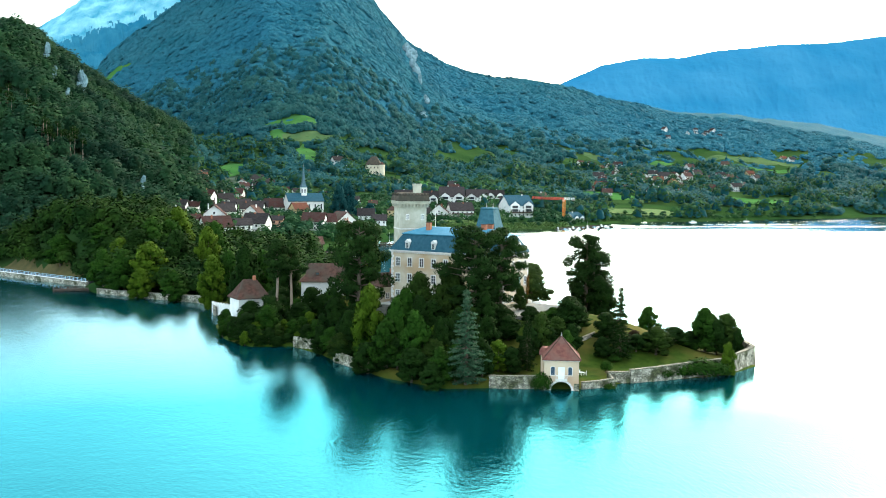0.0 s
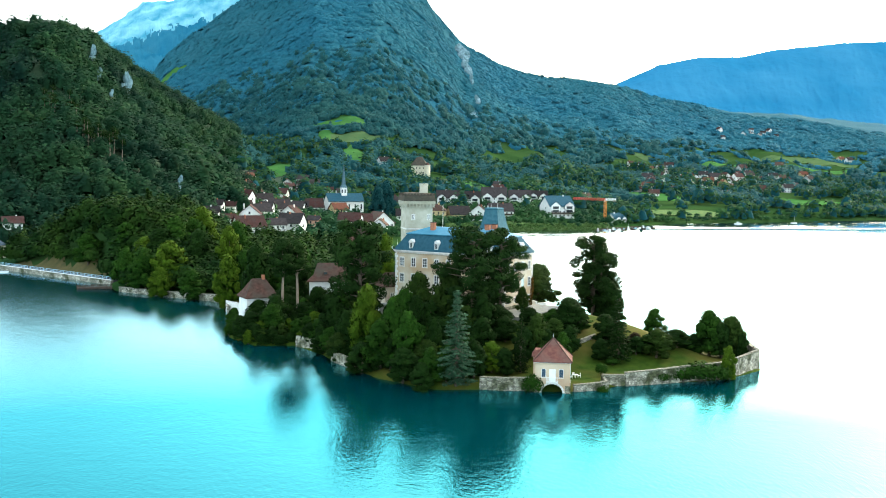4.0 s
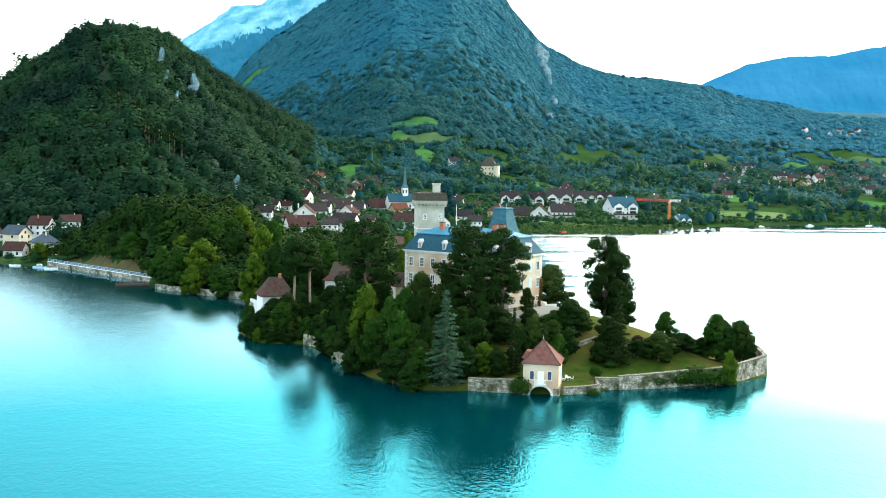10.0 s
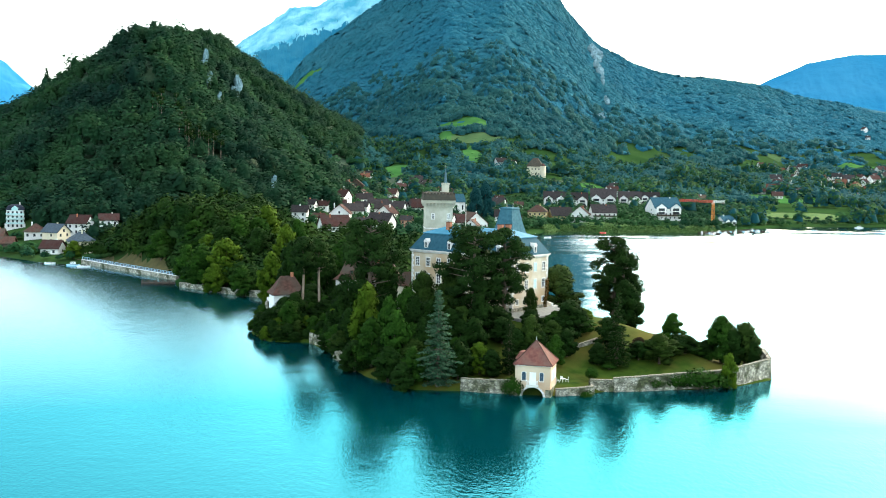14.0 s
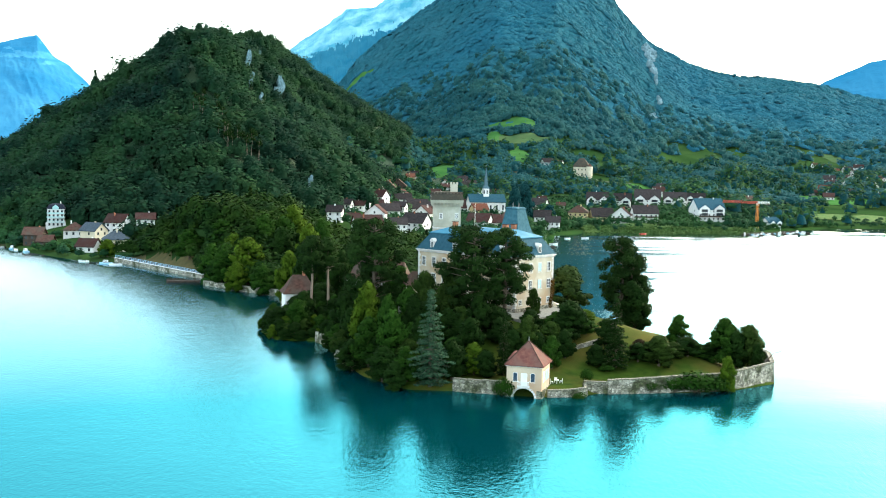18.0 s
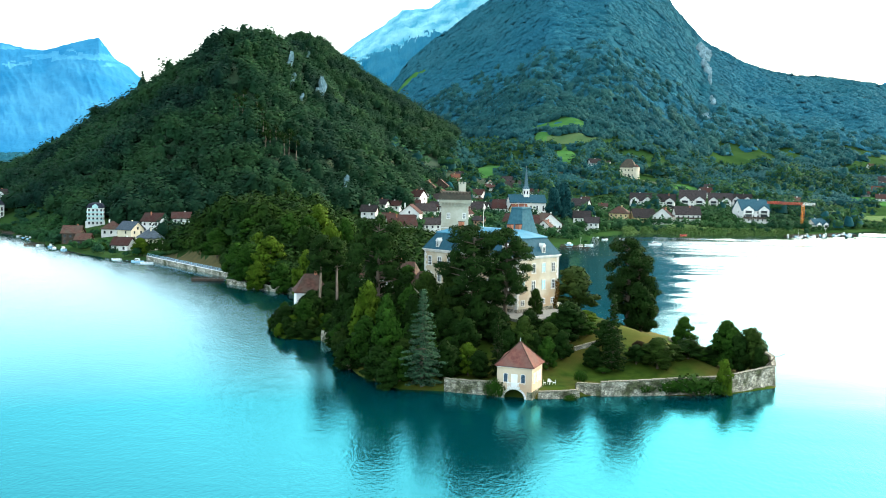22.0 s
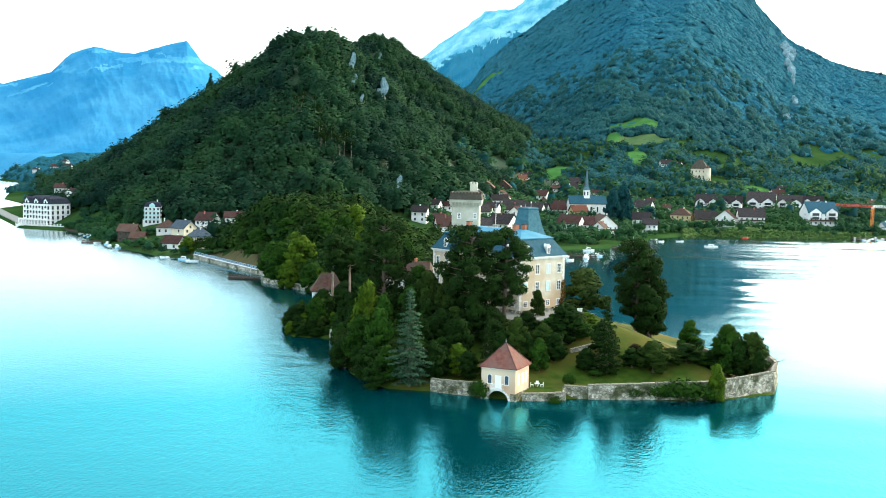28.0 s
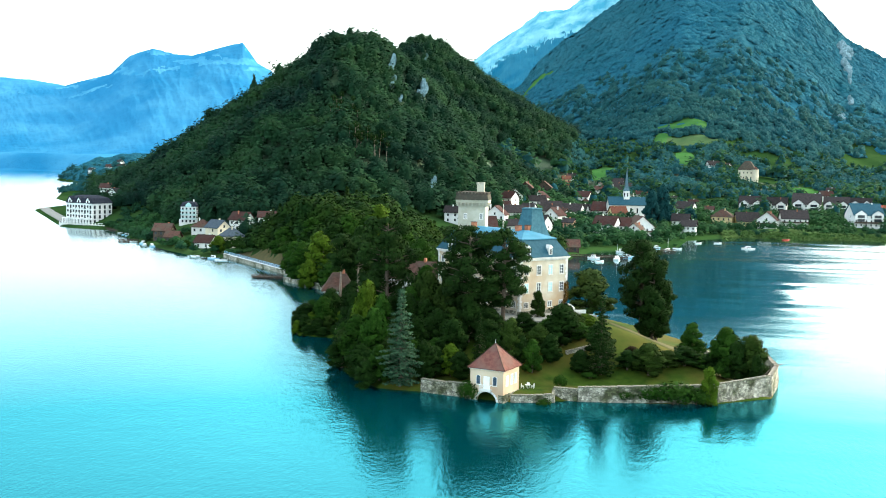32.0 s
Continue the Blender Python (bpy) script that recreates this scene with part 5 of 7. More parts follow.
house(176, 671, 23.0, "B", storeys=3, rot=12, balcony=True)
house(-67, 506, 9.1, "w")
house(-60, 515, 8.5, "r")
house(-68, 468, 9.1, "d")
house(-59, 476, 7.4, "r")
house(-55, 662, 12.2, "b", gable_front=True, balcony=True)
house(-56, 957, 9.0, "o")
house(-39, 561, 9.2, "w")
house(-31, 612, 15.2, "d")
house(-18, 673, 14.8, "d")
house(-25, 492, 14.6, "w")
house(-48, 444, 16.3, "r")
house(-34, 469, 10.3, "d")
house(-13, 962, 10.1, "w")
house(-3, 929, 10.9, "w")
house(-4, 716, 12.2, "r")
house(11, 650, 12.0, "o")
house(28, 528, 8.7, "c", gable_front=True, balcony=True, storeys=2)
house(18, 542, 13.7, "r")
house(-193, 421, 11.0, "n", storeys=1, hip=True, rot=12, depth=9.5, label="white house with steep red-brown hipped roof by the shore")
house(-179, 409, 9.5, "k", storeys=2, rot=62, depth=10, gable_front=True, label="cream house with blue-grey slate roof by the shore")
house(-171, 421, 11.0, "r", storeys=2, rot=-10)
house(-158, 424, 10.0, "r", storeys=2, rot=15)
house(-156, 373, 12.5, "k", storeys=2, hip=True, rot=22, depth=9.5, label="cream roadside house with dark slate hipped roof")
house(-206, 403, 10.0, "b", storeys=2, rot=4, depth=7.5, label="dark timber boathouse standing at the water")
house(-198, 397, 7.5, "b", storeys=1, rot=4, depth=6, label="low dark timber shed beside the boathouse")
house(-168, 371, 9.5, "r", storeys=1, rot=-8, depth=7.5, label="low garden house with red-brown roof near the water")
house(-366, 629, 10.5, "r", storeys=3, rot=10, label="tall house with red roof above the lakeside hotel")
house(-327, 571, 9.5, "w", storeys=2, rot=-12, gable_front=True)
house(-345, 600, 8.6, "w")
for x, y, w, code in ((-790, 1420, 13, "w"), (-850, 1490, 14, "r"), (-905, 1530, 12, "w"), (-815, 1475, 11, "d"), (-870, 1560, 12, "w"), (-730, 1310, 11, "r")):
    house(x, y, w, code, group="houses of the far shore")
house(-54, 996, 8.1, "w")
house(-2, 958, 6.7, "w")
house(87, 1064, 13.6, "w")
house(101, 1083, 10.0, "d")
house(94, 1036, 8.4, "d")

FAR_VILLAGE = [(444, 1281), (448, 1247), (455, 1236), (464, 1219), (508, 1305), (410, 1120), (465, 1153), (477, 1155), (472, 1116), (494, 1152), (470, 1079), (491, 1110), (515, 1146), (500, 1091), (573, 1241), (576, 1221), (525, 1121), (554, 1155), (531, 1090), (562, 1134), (524, 1047), (579, 1138), (689, 1342), (577, 1112), (590, 1117), (572, 1067), (611, 1123), (605, 1097), (483, 973), (527, 997), (423, 1019), (467, 1023), (346, 924), (900, 1521), (909, 1563), (373, 988), (347, 977), (248, 887), (247, 834), (191, 750), (181, 906)]
for i, (x, y) in enumerate(FAR_VILLAGE):
    house(x, y, 9 + (i * 7) % 6, "rwodrwcr"[i % 8], group="houses of the far village")


SMALL_HOUSES = [(478, 1140, 8.4, "d"), (498, 1109, 9.4, "w"), (393, 1061, 9.8, "r"), (528, 1162, 10.8, "r"), (489, 1185, 8.2, "r"), (436, 1016, 9.8, "d"), (472, 1043, 10.7, "o"), (444, 1155, 10.4, "r"), (475, 1023, 9.2, "o"), (498, 1040, 8.2, "c"), (547, 1165, 8.7, "r"), (564, 1181, 9.8, "r"), (536, 1138, 10.7, "r"), (509, 1188, 8.3, "c"), (494, 1153, 8.2, "r"), (523, 1185, 9.7, "r"), (525, 1083, 8.1, "o"), (473, 1094, 8.4, "o"), (496, 1084, 8.1, "d"), (414, 1059, 8.1, "o"), (520, 1102, 9.7, "r"), (413, 1116, 10.6, "w"), (469, 1155, 8.6, "w"), (511, 1116, 9.8, "r"), (485, 1170, 9.3, "o"), (444, 1121, 8.2, "c"), (489, 1052, 9.5, "r"), (383, 1039, 8.3, "d"), (466, 1132, 10.6, "o"), (427, 1133, 10.1, "o"), (363, 993, 10.4, "o"), (496, 1015, 9.8, "r"), (368, 1016, 8.9, "c"), (505, 1169, 8.3, "w"), (459, 1055, 9.8, "d"), (396, 1033, 10.3, "w"), (456, 1180, 8.5, "c"), (494, 1131, 8.2, "r"), (474, 1107, 10.7, "r"), (408, 1097, 8.2, "r"), (899, 1846, 9.1, "w"), (950, 1912, 11.5, "r"), (886, 1860, 9.7, "r"), (882, 1845, 11.0, "w"), (903, 1893, 9.1, "w"), (806, 1823, 10.9, "r"), (911, 1858, 11.3, "w"), (864, 1845, 9.4, "w"), (931, 1842, 9.3, "w"), (795, 1782, 9.3, "w"), (-48, 492, 12.9, "r"), (-54, 598, 11.5, "c"), (-43, 553, 9.9, "r"), (-30, 591, 9.1, "r"), (-27, 840, 9.4, "d"), (-53, 564, 12.4, "r"), (-27, 627, 11.7, "c"), (-43, 521, 12.9, "d"), (-24, 570, 12.7, "r"), (-53, 542, 10.7, "r"), (-41, 615, 12.3, "d"), (-46, 691, 10.2, "d"), (-44, 657, 10.6, "r"), (-27, 826, 12.9, "r"), (12, 838, 9.3, "d"), (-12, 869, 8.7, "w"), (17, 877, 8.5, "r"), (-5, 848, 9.0, "w"), (5, 910, 9.8, "w"), (-20, 915, 9.8, "w"), (-19, 886, 9.4, "r"), (25, 833, 9.3, "d"), (422, 969, 10.6, "d"), (430, 933, 9.7, "w"), (395, 925, 8.8, "d"), (474, 971, 10.7, "w"), (450, 1067, 9.4, "d"), (531, 1062, 8.4, "d"), (418, 922, 8.1, "w"), (477, 1002, 9.0, "d"), (430, 1035, 10.1, "r"), (379, 960, 8.1, "d")]
for x, y, w, code in SMALL_HOUSES:
    house(x, y, w, code, gable_front=(int(x) % 2 == 0), group="houses of the far village")



# ---------------------------------------------------------------- the castle
def window_unit(parent, m, w, h, kind="glass", shutters=None, arch=False):
    """Stone surround, pane with glazing bars, sill, and shutters if there are any; m: middle of the window on the wall, facing -y."""
    ob = part("window", boxes((-w / 2 - 0.2, -0.10, -h / 2 - 0.12, -w / 2, 0.05, h / 2 + 0.2), (w / 2, -0.10, -h / 2 - 0.12, w / 2 + 0.2, 0.05, h / 2 + 0.2),
                              (-w / 2, -0.10, h / 2, w / 2, 0.05, h / 2 + 0.24 + (0.12 if arch else 0))), "white_stone", parent)
    ob.matrix_local = m
    part("pane", boxes((-w / 2, -0.02, -h / 2, w / 2, 0.04, h / 2)), kind, ob)
    part("glazing_bar", boxes((-0.05, -0.05, -h / 2, 0.05, -0.02, h / 2), (-w / 2, -0.05, h * 0.12, w / 2, -0.02, h * 0.12 + 0.07), (-w / 2, -0.05, -h * 0.2, w / 2, -0.02, -h * 0.2 + 0.06)), "white", ob)
    part("sill", boxes((-w / 2 - 0.28, -0.18, -h / 2 - 0.26, w / 2 + 0.28, 0.05, -h / 2 - 0.12)), "white_stone", ob)
    return ob


def castle():
    # local frame: x runs along the right-hand face, y along the long face; origin at the near corner
    L, Wd, base, eave = 31.0, 14.5, 10.2, 12.6
    th = math.degrees(math.atan2(0.755, 0.656))
    root = empty("castle", pose(16.5, 134.5, base, 0, 0, th), "cream rendered castle with blue mansard roof and pale stone tower", "castle")
    part("wall", boxes((0, 0, -4, Wd, L, eave)), "castle_wall", root, "weathered cream lime render with orange stains")
    part("plinth", boxes((-0.12, -0.12, -4, Wd + 0.12, L + 0.12, 0.9), bevel=0.05), "stone", root)
    part("cornice", boxes((-0.3, -0.3, eave - 0.05, Wd + 0.3, L + 0.3, eave + 0.2), (-0.5, -0.5, eave + 0.2, Wd + 0.5, L + 0.5, eave + 0.4)), "white_stone", root, "white moulded stone cornice")
    dent = bmesh.new()
    for i in range(30):
        x = 0.2 + i * (Wd - 0.4) / 29
        box(dent, x - 0.13, -0.28, eave - 0.3, x + 0.13, 0, eave - 0.05)
    for i in range(62):
        y = 0.2 + i * (L - 0.4) / 61
        box(dent, -0.28, y - 0.13, eave - 0.3, 0, y + 0.13, eave - 0.05)
    part("dentils", dent, "white_stone", root)
    # quoins at the near corner and the ends
    for i in range(18):
        k = 0.75 if i % 2 else 0.45
        z0 = 0.9 + i * 0.64
        for cx, cy, dx, dy in ((0, 0, 1, 1), (Wd, 0, -1, 1), (0, L, 1, -1)):
            part("quoin", boxes((min(cx - 0.04 * dx, cx + k * dx), min(cy - 0.04 * dy, cy + (1.2 - k) * dy), z0, max(cx - 0.04 * dx, cx + k * dx), max(cy - 0.04 * dy, cy + (1.2 - k) * dy), z0 + 0.58)), "white_stone", root)
    # mansard: steep slate below, shallow zinc above
    i0, i1 = 2.1, 6.2
    e = eave + 0.4
    bm = bmesh.new()
    poly_solid(bm, [rect(-0.45, -0.45, Wd + 0.45, L + 0.45, e), rect(i0, i0, Wd - i0, L - i0, e + 3.9)])
    part("mansard_roof", bm, "slate", root, "steep blue slate mansard slope")
    bm = bmesh.new()
    poly_solid(bm, [rect(i0 - 0.25, i0 - 0.25, Wd - i0 + 0.25, L - i0 + 0.25, e + 3.9), rect(i0 - 0.25, i0 - 0.25, Wd - i0 + 0.25, L - i0 + 0.25, e + 4.1), rect(i1, i1, Wd - i1, L - i1, e + 5.7)])
    part("upper_roof", bm, "zinc", root, "shallow pale blue zinc roof")
    # windows: the right-hand face looks along -y of the frame, the long face along -x
    for fr in (0.13, 0.385, 0.63, 0.87):
        for zz, h in ((10.1, 1.95), (6.1, 1.95), (2.2, 1.0)):
            kind = "shutter_cyan" if (fr == 0.63 and zz > 5) or (fr == 0.13 and 5 < zz < 8) else "glass"
            window_unit(root, pose(fr * Wd, 0, zz), 1.05, h, kind)
    for k in range(9):
        y = 2.0 + k * 3.38
        for zz, h in ((10.1, 1.95), (6.1, 1.95), (2.3, 1.1)):
            window_unit(root, pose(0, y, zz, 0, 0, -90), 1.05, h)

    def dormer(m):
        d = part("dormer", boxes((-0.75, -0.1, 0, 0.75, 1.6, 1.7)), "white_stone", root, "white stone dormer with curved cap")
        d.matrix_local = m @ Matrix.Diagonal((0.68, 0.9, 0.95, 1))
        bm = bmesh.new()
        poly_solid(bm, [[(-0.95, yy, 1.7), (0.95, yy, 1.7), (0.6, yy, 2.1), (0, yy, 2.5), (-0.6, yy, 2.1)] for yy in (1.7, -0.25)])
        bmesh.ops.recalc_face_normals(bm, faces=bm.faces)
        part("cap", bm, "white_stone", d)
        part("pane", boxes((-0.42, -0.14, 0.25, 0.42, 0, 1.5)), "glass", d)
        part("glazing_bar", boxes((-0.04, -0.17, 0.25, 0.04, -0.13, 1.5)), "white", d)
    for fr in (0.16, 0.62):
        dormer(pose(fr * Wd, 0.0, e + 0.45))
    for k in range(4):
        dormer(pose(0.0, 4.2 + k * 7.4, e + 0.45, 0, 0, -90))
    for cx, cy, s in ((6.2, 8.2, 0.48), (8.6, 7.6, 0.48), (4.6, 22.9, 0.45)):
        c = part("chimney", boxes((cx - s, cy - s * 1.3, e + 3.6, cx + s, cy + s * 1.3, e + 6.8)), "brick", root, "orange brick chimney")
        part("coping", boxes((cx - s - 0.1, cy - s * 1.3 - 0.1, e + 6.8, cx + s + 0.1, cy + s * 1.3 + 0.1, e + 6.95)), "tile_brown", c)
    # rear pavilion with the tall slate roof
    px, py, hw = 11.3, 9.3, 3.1
    part("pavilion_wall", boxes((px - hw, py - hw, -3, px + hw, py + hw, eave + 3.4)), "castle_wall", root)
    bm = bmesh.new()
    bell = [(-0.4, 4.1), (0.6, 3.35), (1.9, 2.75), (3.6, 2.3), (5.6, 1.9), (7.4, 1.6), (7.6, 1.75), (7.9, 1.4)]
    poly_solid(bm, [rect(px - r, py - r * 1.08, px + r, py + r * 1.08, eave + 3.4 + z) for z, r in bell])
    pr = part("pavilion_roof", bm, "slate_teal", root, "tall bell-cast blue-green slate pavilion roof")
    for s in (-1, 1):
        bm = bmesh.new()
        tube(bm, (px, py + 0.9 * s, eave + 11.2), (px, py + 0.9 * s, eave + 12.4), 0.09, 0.03, 6)
        part("finial", bm, "metal", pr)


castle()


def creeper():
    """Autumn-tinted climber on the outer corner of the castle."""
    th = math.degrees(math.atan2(0.755, 0.656))
    ob = empty("climbing_vine", pose(16.5, 134.5, 10.2, 0, 0, th), "orange-green climbing vine on the corner of the castle wall", "climbing plant")
    rng = np.random.RandomState(8)
    cl = [(14.2 - 0.9 * rng.uniform() * (1 - k / 9), -0.15, 0.6 + k * 0.75, 0.8, 0.35, 0.7) for k in range(9)]
    v, f, nv = leaf_cloud(rng, cl, 140, 0.17)
    mesh_part("leaves", raw_mesh("leaves", v, f, ["leaf_vine"], smooth=True, normals=nv), ob)
    bm = bmesh.new()
    for x in (13.5, 14.1):
        tube(bm, (x, -0.1, 0), (14.2, -0.1, 6.5), 0.07, 0.02, 5)
    part("stems", bm, "bark", ob)


creeper()


def keep_tower():
    base, top = 8.0, 26.4
    root = empty("keep_tower", pose(-0.3, 165.2, base, 0, 0, 4), "square pale stone tower with corbelled parapet and brown tiled cap", "tower")
    a = 3.45
    part("wall", boxes((-a, -a, -2, a, a, top)), "tower_stone", root)
    part("string_course", boxes((-a - 0.1, -a - 0.1, top - 6.6, a + 0.1, a + 0.1, top - 6.35)), "white_stone", root)
    for s in range(4):
        for i in range(9):
            u = -a - 0.15 + i * (2 * a + 0.3) / 8
            cb = part("corbel", boxes((u - 0.2, -a - 0.42, top - 0.9, u + 0.2, -a, top - 0.45), (u - 0.2, -a - 0.6, top - 0.45, u + 0.2, -a, top)), "tower_stone", root)
            cb.matrix_local = pose(0, 0, 0, 0, 0, 90 * s)
    p = a + 0.62
    part("parapet", boxes((-p, -p, top, p, p, top + 0.7)), "tower_stone", root)
    bm = bmesh.new()
    poly_solid(bm, [rect(-p - 0.15, -p - 0.15, p + 0.15, p + 0.15, top + 0.7), rect(-p + 0.25, -p + 0.25, p - 0.25, p - 0.25, top + 2.3), rect(-p + 1.4, -p + 1.4, p - 1.4, p - 1.4, top + 2.75)])
    part("tile_cap", bm, "roof_aged", root, "low weathered brown tile cap")
    mer = bmesh.new()
    for s in range(4):
        for i in range(10):
            u = -p + 0.3 + i * (2 * p - 0.6) / 9
            v = Vector((u, -p + 0.35, top + 2.35))
            v.rotate(Euler((0, 0, s * math.pi / 2)))
            box(mer, v.x - 0.22, v.y - 0.22, v.z - 0.3, v.x + 0.22, v.y + 0.22, v.z + 0.28)
    part("crenellation", mer, "roof_aged", root)
    t = part("turret", boxes((0.9, -0.9, top + 2.2, 2.7, 0.9, top + 4.6)), "tower_stone", root, "small square stair turret")
    tm = bmesh.new()
    for u in (0.8, 1.55, 2.3):
        for v in (-1.0, -0.25, 0.5):
            if u != 1.55 or v != -0.25:
                box(tm, u, v, top + 4.6, u + 0.5, v + 0.5, top + 5.1)
    part("turret_crenellation", tm, "tower_stone", t)
    for x in (-1.6, 2.4):
        window_unit(root, pose(x, -a, top - 3.4), 0.5, 1.1)
    window_unit(root, pose(a, 0, top - 3.4, 0, 0, 90), 0.6, 1.5)
    bm = bmesh.new()
    tube(bm, (7.5, 2, 14), (7.5, 2, 26.0), 0.09, 0.05, 6)
    part("flagpole", bm, "white", root)


keep_tower()


# ---------------------------------------------------------------- the boathouse
def boathouse():
    root = empty("boathouse", pose(17.75, 94.4, 0, 0, 0, -16.3), "small cream boathouse with pyramid red tile roof over a water arch", "boathouse")
    a, b = 3.45, 3.5
    ev = 6.1
    # front wall with the water arch cut through
    n = 14
    R, hh = 2.05, 0.0
    bm = bmesh.new()
    th = 0.55
    xs = [-a, -R] + [-R * math.cos(math.pi * i / n) for i in range(1, n)] + [R, a]
    low = [-1.2, 0.0] + [1.75 * math.sin(math.pi * i / n) for i in range(1, n)] + [0.0, -1.2]
    for x0, x1, z0, z1 in zip(xs, xs[1:], low, low[1:]):
        if x0 == -a or x1 == a:
            z0 = z1 = -1.2
        poly_solid(bm, [[(x0, yy, z0), (x1, yy, z1), (x1, yy, ev), (x0, yy, ev)] for yy in (-b, -b + th)])
    bmesh.ops.remove_doubles(bm, verts=bm.verts, dist=0.0005)
    bmesh.ops.recalc_face_normals(bm, faces=bm.faces)
    part("front_wall", bm, "render_cream", root, "cream render stained near the waterline")
    part("side_wall", boxes((-a, -b + 0.55, -1.2, -a + 0.5, b, ev)), "render_cream", root)
    part("side_wall", boxes((a - 0.5, -b + 0.55, -1.2, a, b, ev)), "render_cream", root)
    part("back_wall", boxes((-a + 0.5, b - 0.5, -1.2, a - 0.5, b, ev)), "render_cream", root)
    # rough stone footing beside the arch and along the lawn side
    for x0, x1, z in ((-a - 0.12, -R - 0.45, 1.25), (R + 0.45, a + 0.12, 1.45)):
        part("footing", boxes((x0, -b - 0.1, -1.2, x1, -b + 0.3, z)), "stone", root, "weathered stone footing")
    part("footing", boxes((a, -b + 0.3, -1.2, a + 0.14, b, 1.5)), "stone", root, "weathered stone footing")
    part("floor_slab", boxes((-a + 0.5, -b + 0.55, 2.0, a - 0.5, b - 0.5, 2.25)), "stone", root)
    # arch stones
    for i in range(11):
        t0, t1 = math.pi * i / 11 + 0.02, math.pi * (i + 1) / 11 - 0.02
        bm = bmesh.new()
        q = [(r * math.cos(t), r * 0.86 * math.sin(t)) for r, t in ((R, t0), (R + 0.42, t0), (R + 0.42, t1), (R, t1))]
        poly_solid(bm, [[(x, yy, z) for x, z in q] for yy in (-b - 0.04, -b + 0.3)])
        bmesh.ops.recalc_face_normals(bm, faces=bm.faces)
        part("arch_stone", bm, "white_stone", root)
    part("eaves_board", boxes((-a - 0.18, -b - 0.18, ev - 0.15, a + 0.18, b + 0.18, ev + 0.05)), "white", root)
    bm = bmesh.new()
    o = 0.4
    poly_solid(bm, [rect(-a - o, -b - o, a + o, b + o, ev - 0.05), rect(-a - o, -b - o, a + o, b + o, ev + 0.12), rect(-a + 0.7, -b + 0.7, a - 0.7, b - 0.7, ev + 1.25), rect(-0.12, -0.12, 0.12, 0.12, ev + 4.25)])
    roof = part("roof", bm, "tile_boathouse", root, "red-brown pyramid tile roof with flared eaves")
    for sx, sy in ((1, 1), (1, -1), (-1, 1), (-1, -1)):
        bm = bmesh.new()
        tube(bm, (sx * (a + o), sy * (b + o), ev + 0.14), (sx * (a - 0.7), sy * (b - 0.7), ev + 1.3), 0.1, 0.1, 5)
        tube(bm, (sx * (a - 0.7), sy * (b - 0.7), ev + 1.3), (0, 0, ev + 4.4), 0.1, 0.1, 5)
        part("ridge_tiles", bm, "tile_brown", roof)
    bm = bmesh.new()
    tube(bm, (0, 0, ev + 4.2), (0, 0, ev + 5.1), 0.13, 0.04, 6)
    part("finial", bm, "metal", roof)
    # small lean-to roof at the back corner
    part("rear_annexe", boxes((-a - 0.5, b - 2.3, 1.0, -a + 0.6, b + 1.4, ev + 0.2)), "render_cream", root)
    bm = bmesh.new()
    poly_solid(bm, [rect(-a - 0.9, b - 2.6, -a + 0.9, b + 1.7, ev + 0.2), rect(-a - 0.9, b - 2.6, -a + 0.9, b + 1.7, ev + 0.35), rect(-a - 0.2, b - 1.6, -a + 0.9, b + 0.8, ev + 1.5)])
    part("rear_annexe_roof", bm, "tile_boathouse", root)
    # door, balcony, shuttered windows
    d = part("door", boxes((-0.62, -b - 0.06, 2.3, 0.62, -b + 0.02, 4.7)), "white", root, "white panelled double door")
    part("door_panel", boxes((-0.52, -b - 0.09, 2.5, -0.06, -b - 0.06, 4.55), (0.06, -b - 0.09, 2.5, 0.52, -b - 0.06, 4.55)), "white", d)
    bal = part("balcony", boxes((-1.15, -b - 0.95, 2.05, 1.15, -b, 2.3)), "white_stone", root, "white balcony with thin railing")
    for i in range(12):
        x = -1.1 + i * 2.2 / 11
        part("baluster", boxes((x - 0.03, -b - 0.93, 2.3, x + 0.03, -b - 0.87, 3.15)), "white", bal)
    part("handrail", boxes((-1.15, -b - 0.95, 3.15, 1.15, -b - 0.85, 3.23), (-1.15, -b - 0.9, 3.15, -1.07, -b, 3.23), (1.07, -b - 0.9, 3.15, 1.15, -b, 3.23)), "white", bal)

    def louvre(m):
        w, h = 0.74, 1.4
        s = part("window", boxes((-w / 2 - 0.1, -0.05, -h / 2 - 0.1, -w / 2, 0.02, h / 2), (w / 2, -0.05, -h / 2 - 0.1, w / 2 + 0.1, 0.02, h / 2), (-w / 2 - 0.1, -0.08, -h / 2 - 0.2, w / 2 + 0.1, 0.02, -h / 2 - 0.1)), "white_stone", root)
        s.matrix_local = m
        part("shutter", boxes((-w / 2, -0.05, -h / 2, -0.02, 0.01, h / 2), (0.02, -0.05, -h / 2, w / 2, 0.01, h / 2)), "shutter", s, "dark blue louvred shutters")
        arch = bmesh.new()
        arc = [(r * math.cos(math.pi * i / 8), h / 2 + r * 0.55 * math.sin(math.pi * i / 8)) for r, ks in ((w / 2, range(9)), (w / 2 + 0.14, range(8, -1, -1))) for i in ks]
        for i in range(8):
            quad = (arc[i], arc[i + 1], arc[16 - i], arc[17 - i])
            poly_solid(arch, [[(x, yy, z) for x, z in quad] for yy in (-0.07, 0.02)])
        bmesh.ops.recalc_face_normals(arch, faces=arch.faces)
        part("arched_head", arch, "white_stone", s)
        lun = bmesh.new()
        poly_solid(lun, [[(x, yy, z) for x, z in arc[:9]] for yy in (-0.04, 0.02)])
